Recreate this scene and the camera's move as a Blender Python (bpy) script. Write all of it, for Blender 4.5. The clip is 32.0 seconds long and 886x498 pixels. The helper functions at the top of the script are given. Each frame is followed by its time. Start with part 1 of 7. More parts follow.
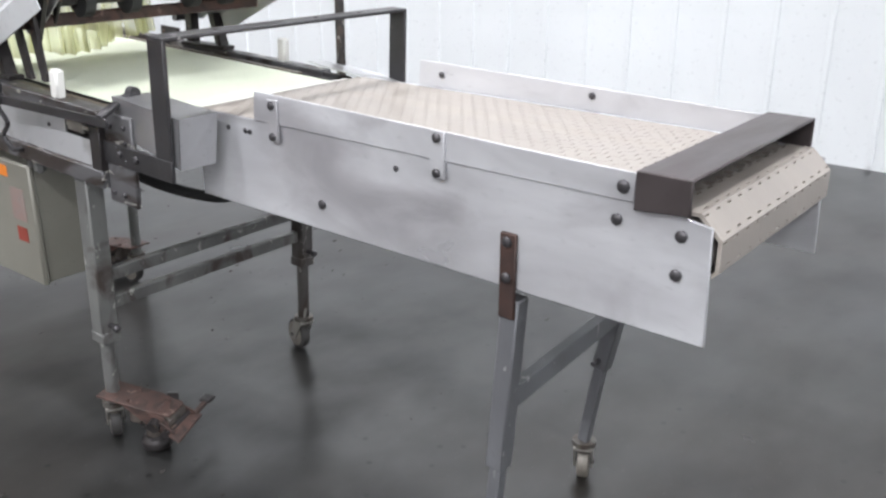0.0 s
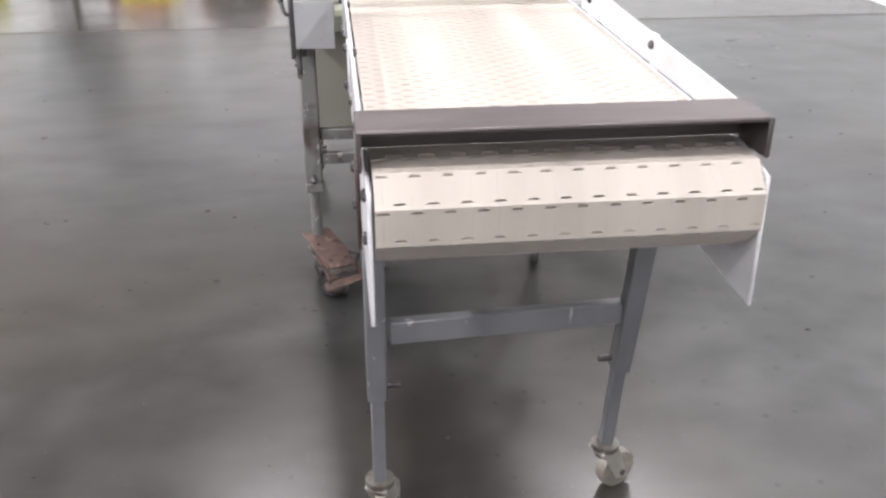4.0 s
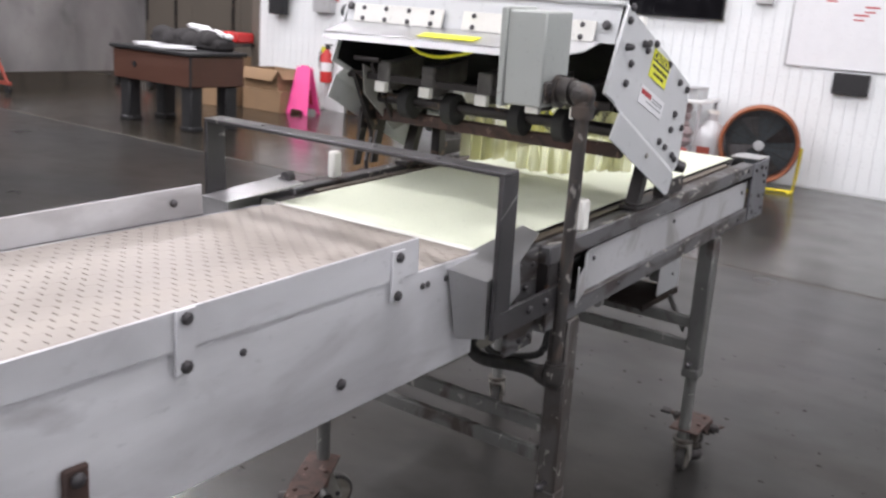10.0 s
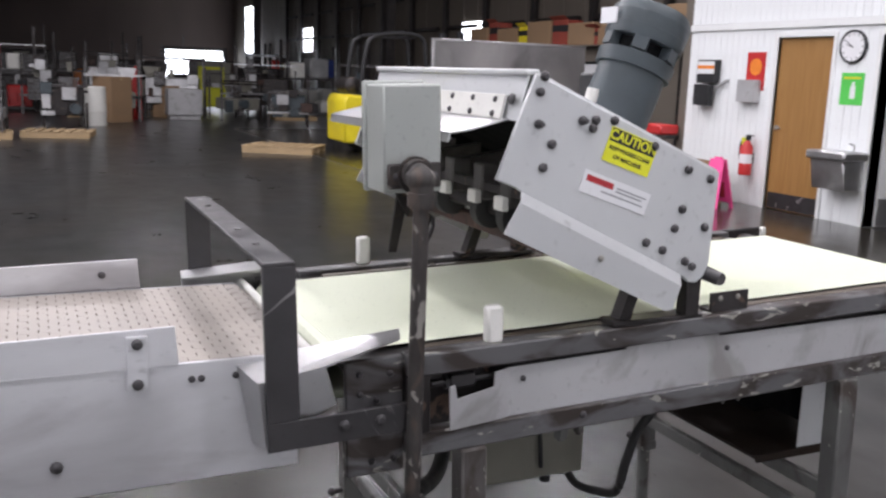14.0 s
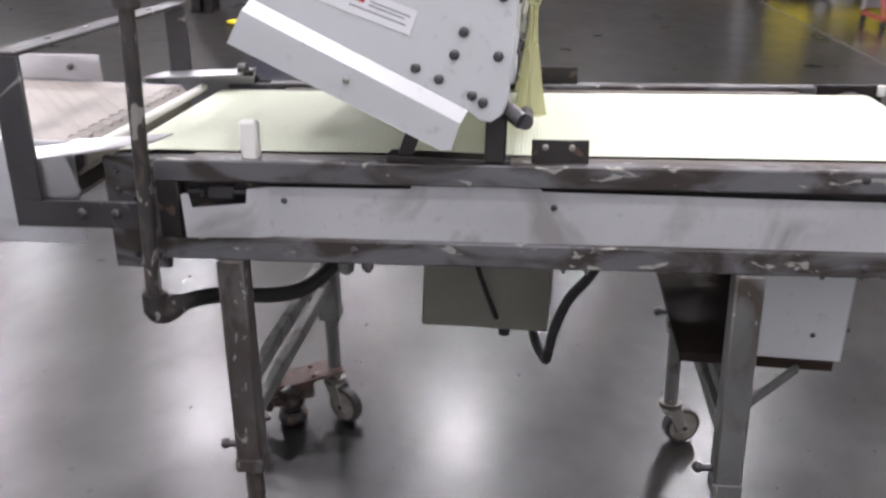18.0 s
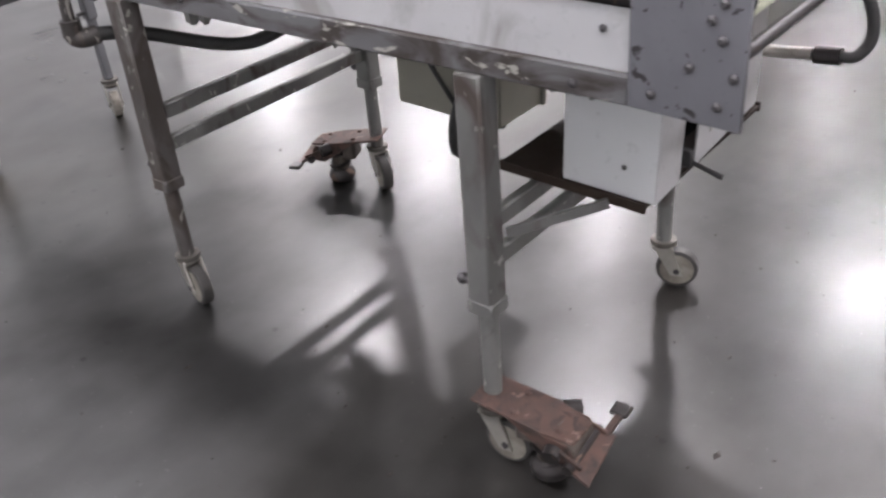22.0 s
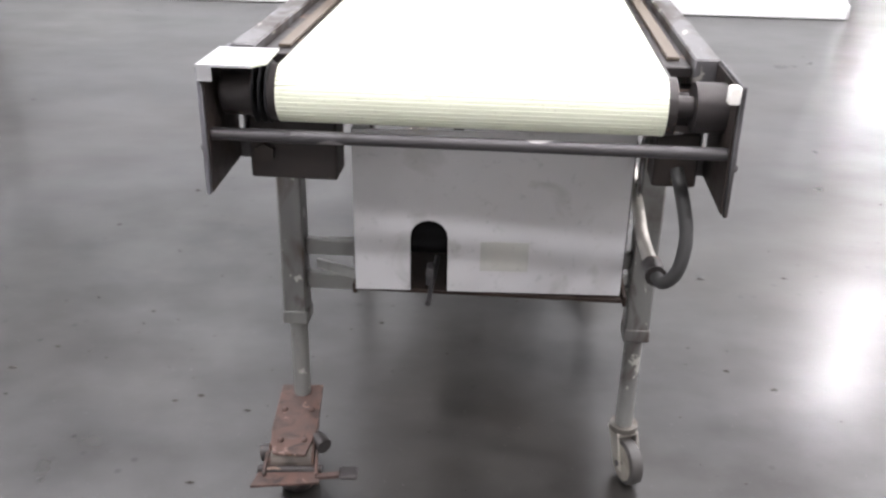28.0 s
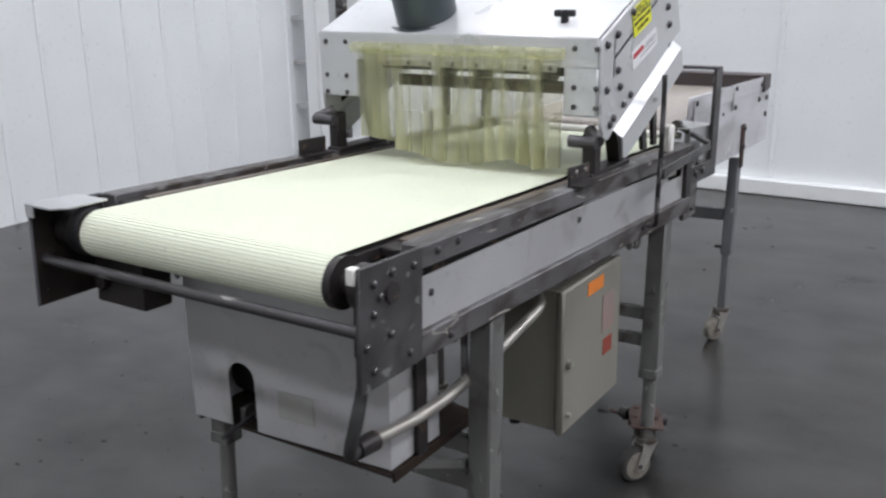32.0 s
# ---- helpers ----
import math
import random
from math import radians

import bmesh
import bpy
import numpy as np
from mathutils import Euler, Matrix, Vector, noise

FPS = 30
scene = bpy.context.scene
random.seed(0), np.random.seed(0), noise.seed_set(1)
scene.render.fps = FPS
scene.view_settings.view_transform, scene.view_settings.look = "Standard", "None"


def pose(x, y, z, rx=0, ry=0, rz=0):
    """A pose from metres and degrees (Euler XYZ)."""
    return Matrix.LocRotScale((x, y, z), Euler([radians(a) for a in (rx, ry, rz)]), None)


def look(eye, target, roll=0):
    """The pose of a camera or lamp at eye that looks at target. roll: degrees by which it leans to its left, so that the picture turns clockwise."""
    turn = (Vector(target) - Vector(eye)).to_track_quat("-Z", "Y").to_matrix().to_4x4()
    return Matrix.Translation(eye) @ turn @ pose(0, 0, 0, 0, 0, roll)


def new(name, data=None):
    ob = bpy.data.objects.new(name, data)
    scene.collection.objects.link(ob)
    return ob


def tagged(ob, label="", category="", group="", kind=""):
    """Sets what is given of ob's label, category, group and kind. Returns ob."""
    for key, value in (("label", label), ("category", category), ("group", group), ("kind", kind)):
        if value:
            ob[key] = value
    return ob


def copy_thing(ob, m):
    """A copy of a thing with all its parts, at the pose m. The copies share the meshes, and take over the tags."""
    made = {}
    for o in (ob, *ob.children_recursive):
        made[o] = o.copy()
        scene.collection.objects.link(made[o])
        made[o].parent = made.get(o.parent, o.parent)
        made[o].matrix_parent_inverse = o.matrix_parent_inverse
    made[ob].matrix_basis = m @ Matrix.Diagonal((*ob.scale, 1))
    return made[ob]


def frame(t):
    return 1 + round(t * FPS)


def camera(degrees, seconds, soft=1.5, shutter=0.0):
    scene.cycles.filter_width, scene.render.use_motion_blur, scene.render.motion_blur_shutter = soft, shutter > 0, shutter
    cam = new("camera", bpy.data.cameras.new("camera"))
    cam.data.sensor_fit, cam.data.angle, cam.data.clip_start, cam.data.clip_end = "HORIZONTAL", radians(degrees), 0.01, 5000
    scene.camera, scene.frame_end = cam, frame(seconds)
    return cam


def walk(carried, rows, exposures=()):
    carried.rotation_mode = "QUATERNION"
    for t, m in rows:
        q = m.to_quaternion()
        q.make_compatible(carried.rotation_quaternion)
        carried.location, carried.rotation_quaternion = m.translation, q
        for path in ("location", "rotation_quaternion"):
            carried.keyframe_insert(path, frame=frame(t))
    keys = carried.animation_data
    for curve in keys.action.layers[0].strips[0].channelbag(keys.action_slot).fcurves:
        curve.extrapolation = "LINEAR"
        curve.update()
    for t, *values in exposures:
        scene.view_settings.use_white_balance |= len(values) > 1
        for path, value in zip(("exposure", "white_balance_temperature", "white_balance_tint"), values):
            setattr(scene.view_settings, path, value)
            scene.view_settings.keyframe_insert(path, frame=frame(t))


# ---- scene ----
cam = camera(51.5, 32.0, soft=2.4, shutter=0.5)
EXPOSURES = [(0.0, 0.22, 6250, 9), (1.0, 0.28, 6350, 10), (2.0, 0.40, 6450, 11), (4.5, 0.85, 6600, 12), (5.0, 0.70, 6800, 12), (6.0, -0.15, 6400, 12), (7.0, -0.30, 6500, 12), (8.0, -0.62, 6500, 12), (10.0, -0.10, 6450, 14), (13.0, -0.25, 6350, 15), (16.0, -0.22, 6450, 16), (17.0, -0.25, 6430, 16), (18.0, 0.00, 6400, 17), (20.0, 0.13, 6350, 17), (22.0, 0.55, 6500, 15), (23.0, 0.68, 6500, 14), (24.0, 0.70, 6500, 14), (27.0, 0.80, 6500, 14), (29.0, 0.90, 6500, 13), (30.0, 0.45, 6600, 12), (31.0, 0.05, 6500, 10), (32.0, -0.40, 6200, 10)]
PATH = [
    (0, (-1.475, -1.612, 1.357), (-0.003, -0.453, 0.658), 0.3),
    (0.5, (-1.338, -1.714, 1.358), (0.024, -0.446, 0.626), 0.6),
    (1, (-1.2, -1.863, 1.358), (0.0, -0.451, 0.605), 1.0),
    (1.5, (-1.05, -1.933, 1.361), (0.018, -0.434, 0.579), 1.6),
    (2, (-0.89, -1.985, 1.356), (0.063, -0.425, 0.545), 2.5),
    (2.5, (-0.742, -2.087, 1.353), (-0.006, -0.441, 0.487), 1.9),
    (4.5, (-0.086, -2.214, 1.364), (-0.02, -0.401, 0.523), 0.9),
    (5, (0.066, -2.198, 1.382), (-0.001, -0.346, 0.63), 2.1),
    (5.5, (0.19, -2.122, 1.396), (0.056, -0.223, 0.783), 2.2),
    (6, (0.35, -2.064, 1.401), (-0.006, -0.156, 0.916), 1.2),
    (6.5, (0.48, -2.035, 1.407), (-0.036, -0.148, 0.99), 1.4),
    (7, (0.574, -1.943, 1.393), (0.039, -0.051, 1.023), 2.2),
    (7.5, (0.662, -1.842, 1.389), (0.022, 0.011, 0.993), 2.6),
    (8, (0.803, -1.752, 1.377), (0.008, 0.025, 0.919), 2.4),
    (8.5, (0.915, -1.696, 1.372), (0.047, 0.022, 0.831), 3.4),
    (9, (0.988, -1.586, 1.367), (0.09, 0.092, 0.753), 4.3),
    (9.5, (1.064, -1.456, 1.372), (0.105, 0.204, 0.802), 4.7),
    (10, (1.193, -1.336, 1.37), (0.106, 0.264, 0.864), 4.3),
    (10.5, (1.291, -1.222, 1.37), (0.058, 0.277, 0.886), 3.9),
    (11, (1.345, -1.071, 1.373), (0.017, 0.347, 0.898), 3.9),
    (11.5, (1.42, -0.944, 1.385), (-0.009, 0.382, 0.937), 3.4),
    (12, (1.535, -0.833, 1.388), (-0.011, 0.366, 0.975), 3.2),
    (12.5, (1.609, -0.727, 1.389), (0.003, 0.393, 0.98), 2.9),
    (13, (1.644, -0.594, 1.386), (-0.017, 0.449, 0.996), 2.9),
    (13.5, (1.708, -0.456, 1.394), (-0.024, 0.469, 1.014), 2.5),
    (15.5, (1.869, 0.136, 1.398), (-0.04, 0.612, 1.039), 1.8),
    (16, (1.931, 0.306, 1.407), (-0.002, 0.66, 1.035), 2.1),
    (16.5, (1.907, 0.437, 1.385), (-0.028, 0.74, 0.979), 2.2),
    (17, (1.857, 0.577, 1.383), (-0.064, 0.792, 0.872), 2.4),
    (17.5, (1.854, 0.747, 1.375), (-0.043, 0.782, 0.74), 1.9),
    (18, (1.853, 0.909, 1.369), (-0.003, 0.722, 0.646), 1.4),
    (18.5, (1.778, 1.047, 1.363), (-0.03, 0.724, 0.569), 1.4),
    (19, (1.732, 1.182, 1.359), (-0.036, 0.789, 0.512), 1.5),
    (19.5, (1.728, 1.368, 1.354), (0.011, 0.837, 0.478), 1.1),
    (20, (1.68, 1.507, 1.339), (0.0, 0.903, 0.437), 0.9),
    (20.5, (1.576, 1.635, 1.328), (-0.052, 0.978, 0.371), 1.2),
    (21, (1.534, 1.806, 1.319), (0.03, 0.986, 0.287), -1.0),
    (21.5, (1.5, 1.963, 1.315), (0.136, 0.98, 0.232), -2.9),
    (22, (1.4, 2.073, 1.307), (0.113, 0.996, 0.22), -3.2),
    (22.5, (1.309, 2.185, 1.322), (0.029, 1.112, 0.222), -1.1),
    (23, (1.235, 2.363, 1.33), (0.03, 1.163, 0.278), 0.2),
    (23.5, (1.147, 2.46, 1.328), (0.018, 1.153, 0.32), -0.0),
    (24, (1.017, 2.537, 1.32), (-0.033, 1.164, 0.314), 0.8),
    (24.5, (0.898, 2.63, 1.326), (-0.023, 1.196, 0.279), 0.3),
    (26.5, (0.343, 2.862, 1.32), (-0.053, 1.207, 0.269), 1.6),
    (27, (0.208, 2.937, 1.337), (0.033, 1.192, 0.377), 1.3),
    (27.5, (0.082, 2.924, 1.325), (0.016, 1.138, 0.427), 1.5),
    (28, (-0.056, 2.908, 1.332), (0.074, 1.129, 0.427), 0.9),
    (28.5, (-0.223, 2.95, 1.335), (0.152, 1.201, 0.439), -0.4),
    (29, (-0.356, 2.959, 1.334), (0.171, 1.24, 0.459), -0.7),
    (29.5, (-0.47, 2.894, 1.335), (0.095, 1.161, 0.513), 0.2),
    (30, (-0.586, 2.847, 1.345), (0.023, 1.101, 0.582), 0.3),
    (30.5, (-0.743, 2.834, 1.352), (0.02, 1.129, 0.637), -0.1),
    (31, (-0.869, 2.783, 1.36), (0.014, 1.124, 0.676), -1.3),
    (31.5, (-0.978, 2.7, 1.355), (-0.009, 1.062, 0.742), -1.2),
    (32, (-1.113, 2.637, 1.36), (-0.071, 1.027, 0.792), -0.9),
]
walk(cam, [(t, look(eye, target, roll)) for t, eye, target, roll in PATH], exposures=EXPOSURES)

# ---- light ----
world = bpy.data.worlds.new("hall_world")
scene.world = world
world.use_nodes = True
world.node_tree.nodes["Background"].inputs[0].default_value = (0.75, 0.85, 1.0, 1)
world.node_tree.nodes["Background"].inputs[1].default_value = 0.1

LAMP_POWER = 125.0
LAMP_Z = 6.5
LAMP_SPOTS = [(x, y, p) for x, p, ys in ((-16.2, 1.7, (-21.6, -17.8, -14.0, -10.2, -6.4)), (-16.2, 1.2, (-2.6,)), (-10.1, 2.0, (-23.2, -19.4, -15.6, -11.8, -7.7, -4.0, 0.0)), (-10.1, 1.8, (3.7,)), (-10.1, 1.3, (7.5,)), (-5.4, 1.6, (-9.4, -5.2, -1.5, 2.2)), (-5.4, 0.9, (5.6,)), (-0.9, 1.0, (-1.9, 1.8, 5.4)), (2.6, 0.9, (-1.9, 1.8, 5.4)), (-18.0, 1.0, (2.0,))) for y in ys]
for lx, ly, gain in LAMP_SPOTS:
    data = bpy.data.lights.new("high_bay_light", "AREA")
    data.shape, data.size, data.energy, data.color = "DISK", 0.5, LAMP_POWER * gain, (1.0, 0.985, 1.0)
    new("high_bay_light", data).matrix_world = pose(lx, ly, LAMP_Z - 0.03)

# ---- helpers of this scene ----
rng = random.Random(7)


class Shape:
    """Gathers simple solids into one bmesh."""

    def __init__(self):
        self.bm = bmesh.new()

    def _bevelled(self, verts, bevel):
        if bevel:
            edges = list({e for v in verts for e in v.link_edges})
            bmesh.ops.bevel(self.bm, geom=edges, offset=bevel, segments=1, affect="EDGES", profile=0.6)

    def box(self, x0, x1, y0, y1, z0, z1, bevel=0.0, m=None):
        mm = Matrix.Translation(((x0 + x1) / 2, (y0 + y1) / 2, (z0 + z1) / 2)) @ Matrix.Diagonal((abs(x1 - x0), abs(y1 - y0), abs(z1 - z0), 1))
        got = bmesh.ops.create_cube(self.bm, size=1.0, matrix=(m @ mm) if m else mm)
        self._bevelled(got["verts"], bevel)
        return self

    def rod(self, a, b, r, r2=None, seg=14, cap=True):
        a, b = Vector(a), Vector(b)
        turn = (b - a).to_track_quat("Z", "Y").to_matrix().to_4x4()
        bmesh.ops.create_cone(self.bm, cap_ends=cap, segments=seg, radius1=r, radius2=r if r2 is None else r2, depth=(b - a).length, matrix=Matrix.Translation((a + b) / 2) @ turn)
        return self

    def bar(self, a, b, w, h, bevel=0.0, up=(0, 0, 1)):
        """A rectangular bar from a to b; h along up, w across."""
        a, b, up = Vector(a), Vector(b), Vector(up)
        d = (b - a).normalized()
        side = d.cross(up).normalized()
        top = side.cross(d).normalized()
        m = Matrix((side, d, top)).transposed().to_4x4()
        m.translation = (a + b) / 2
        return self.box(-w / 2, w / 2, -(b - a).length / 2, (b - a).length / 2, -h / 2, h / 2, bevel, m)

    def ball(self, c, r, seg=12, m=None, squash=(1, 1, 1)):
        bmesh.ops.create_uvsphere(self.bm, u_segments=seg, v_segments=max(6, seg // 2), radius=r, matrix=Matrix.Translation(c) @ (m or Matrix()) @ Matrix.Diagonal((*squash, 1)))
        return self

    def slab(self, pts, normal, thick, bevel=0.0):
        """A plate from an outline of 3D points, made thick along normal."""
        n = Vector(normal).normalized() * thick
        low = [self.bm.verts.new(Vector(p)) for p in pts]
        high = [self.bm.verts.new(Vector(p) + n) for p in pts]
        k = len(pts)
        self.bm.faces.new(low)
        self.bm.faces.new(high[::-1])
        for i in range(k):
            self.bm.faces.new((low[i], high[i], high[(i + 1) % k], low[(i + 1) % k]))
        bmesh.ops.recalc_face_normals(self.bm, faces=self.bm.faces[:])
        self._bevelled(low + high, bevel)
        return self

    def tube(self, pts, r, seg=10, smooth=4):
        """A round tube along a path softened by Catmull-Rom."""
        p = [Vector(q) for q in pts]
        path = []
        for i in range(len(p) - 1):
            a, b, c, d = p[max(i - 1, 0)], p[i], p[i + 1], p[min(i + 2, len(p) - 1)]
            for s in range(smooth):
                t = s / smooth
                path.append(0.5 * (2 * b + (c - a) * t + (2 * a - 5 * b + 4 * c - d) * t * t + (3 * b - a - 3 * c + d) * t ** 3))
        path.append(p[-1])
        rings, ref = [], Vector((0.31, 0.17, 0.93))
        for i, q in enumerate(path):
            d = (path[min(i + 1, len(path) - 1)] - path[max(i - 1, 0)]).normalized()
            u = d.cross(ref).normalized()
            v = d.cross(u)
            rings.append([self.bm.verts.new(q + r * (math.cos(k * math.tau / seg) * u + math.sin(k * math.tau / seg) * v)) for k in range(seg)])
        for r0, r1 in zip(rings[:-1], rings[1:]):
            for k in range(seg):
                self.bm.faces.new((r0[k], r0[(k + 1) % seg], r1[(k + 1) % seg], r1[k]))
        self.bm.faces.new(rings[0][::-1])
        self.bm.faces.new(rings[-1])
        return self

    def lathe(self, c, axis, profile, seg=24):
        """A turned solid: profile rows of (distance along axis, radius) from c."""
        turn = Vector(axis).to_track_quat("Z", "Y").to_matrix()
        rings = []
        for h, r in profile:
            rings.append([self.bm.verts.new(Vector(c) + turn @ Vector((r * math.cos(k * math.tau / seg), r * math.sin(k * math.tau / seg), h))) for k in range(seg)])
        for r0, r1 in zip(rings[:-1], rings[1:]):
            for k in range(seg):
                self.bm.faces.new((r0[k], r0[(k + 1) % seg], r1[(k + 1) % seg], r1[k]))
        self.bm.faces.new(rings[0][::-1])
        self.bm.faces.new(rings[-1])
        return self


def mesh_of(name, shape, material, smooth=False):
    bm = shape.bm if isinstance(shape, Shape) else shape
    bmesh.ops.recalc_face_normals(bm, faces=bm.faces[:])
    me = bpy.data.meshes.new(name)
    bm.to_mesh(me)
    bm.free()
    me.materials.append(material)
    if smooth:
        me.shade_auto_smooth(angle=radians(40)) if hasattr(me, "shade_auto_smooth") else me.shade_smooth()
        me.set_sharp_from_angle(angle=radians(40))
    return me


def part(name, shape, material, parent, label="", smooth=True):
    ob = new(name, mesh_of(name, shape, material, smooth))
    ob.parent = parent
    return tagged(ob, label)


def thing(name, label, category, group="", at=None):
    ob = new(name)
    ob.empty_display_size = 0.1
    if at is not None:
        ob.matrix_basis = at
    return tagged(ob, label, category, group)


def solid(name, shape, material, label, category, group="", kind="", smooth=True):
    """A thing made of one mesh."""
    return tagged(new(name, mesh_of(name, shape, material, smooth)), label, category, group, kind)


# ---- materials ----
def material(name, base, rough=0.5, metal=0.0, dark=None, scale=6.0, amount=0.35, grain=90.0, bump=0.05, stretch=(1, 1, 1), chips=None, chip_level=0.62, chip_scale=9.0, rough_var=0.12, spec=0.5, coat=0.0, dirt=None, dirt_scale=5.0, dirt_low=0.48, dirt_high=0.68):
    """A surface with two scales of variation, fine relief and, if wanted, chips of a second colour."""
    mat = bpy.data.materials.new(name)
    mat.use_nodes = True
    tree = mat.node_tree
    n, link = tree.nodes, tree.links
    bsdf = n["Principled BSDF"]
    bsdf.inputs["Metallic"].default_value = metal
    bsdf.inputs["Specular IOR Level"].default_value = spec
    bsdf.inputs["Coat Weight"].default_value = coat
    bsdf.inputs["Coat Roughness"].default_value = 0.12
    co = n.new("ShaderNodeTexCoord")
    mp = n.new("ShaderNodeMapping")
    mp.inputs["Scale"].default_value = stretch
    link.new(co.outputs["Object"], mp.inputs["Vector"])

    def noise_tex(sc, detail=5.0, dist=0.0):
        t = n.new("ShaderNodeTexNoise")
        t.inputs["Scale"].default_value, t.inputs["Detail"].default_value, t.inputs["Distortion"].default_value = sc, detail, dist
        link.new(mp.outputs[0], t.inputs["Vector"])
        return t

    def ramp(src, lo, hi):
        r = n.new("ShaderNodeMapRange")
        r.inputs["From Min"].default_value, r.inputs["From Max"].default_value = lo, hi
        link.new(src, r.inputs["Value"])
        return r.outputs[0]

    def mix(fac, a, b):
        m = n.new("ShaderNodeMix")
        m.data_type = "RGBA"
        link.new(fac, m.inputs[0])
        for sock, v in ((m.inputs[6], a), (m.inputs[7], b)):
            if isinstance(v, tuple):
                sock.default_value = (*v, 1)
            else:
                link.new(v, sock)
        return m.outputs[2]

    big, fine = noise_tex(scale, 6.0, 0.4), noise_tex(grain, 3.0)
    dark = dark or tuple(c * 0.6 for c in base)
    half = tuple(b * (1 - amount) + d * amount for b, d in zip(base, dark))
    col = mix(ramp(big.outputs[0], 0.35, 0.65), half, base)
    col = mix(ramp(fine.outputs[0], 0.62, 0.8), col, tuple(c * 0.75 for c in base))
    if dirt:
        dt = noise_tex(dirt_scale, 9.0, 1.2)
        col = mix(ramp(dt.outputs[0], dirt_low, dirt_high), col, dirt)
    if chips:
        ch = noise_tex(chip_scale, 8.0, 0.8)
        fac = ramp(ch.outputs[0], chip_level, chip_level + 0.03)
        col = mix(fac, col, chips)
        link.new(col, bsdf.inputs["Base Color"])
    else:
        link.new(col, bsdf.inputs["Base Color"])
    rr = n.new("ShaderNodeMapRange")
    rr.inputs["From Min"].default_value, rr.inputs["From Max"].default_value = 0.3, 0.7
    rr.inputs["To Min"].default_value, rr.inputs["To Max"].default_value = max(0.03, rough - rough_var), min(1.0, rough + rough_var)
    link.new(big.outputs[0], rr.inputs["Value"])
    link.new(rr.outputs[0], bsdf.inputs["Roughness"])
    if bump:
        b = n.new("ShaderNodeBump")
        b.inputs["Strength"].default_value, b.inputs["Distance"].default_value = bump, 0.004
        link.new(fine.outputs[0], b.inputs["Height"])
        link.new(b.outputs[0], bsdf.inputs["Normal"])
    return mat


def glow(name, colour, strength):
    mat = bpy.data.materials.new(name)
    mat.use_nodes = True
    b = mat.node_tree.nodes["Principled BSDF"]
    b.inputs["Base Color"].default_value = (*colour, 1)
    b.inputs["Emission Color"].default_value = (*colour, 1)
    b.inputs["Emission Strength"].default_value = strength
    return mat


M = {}

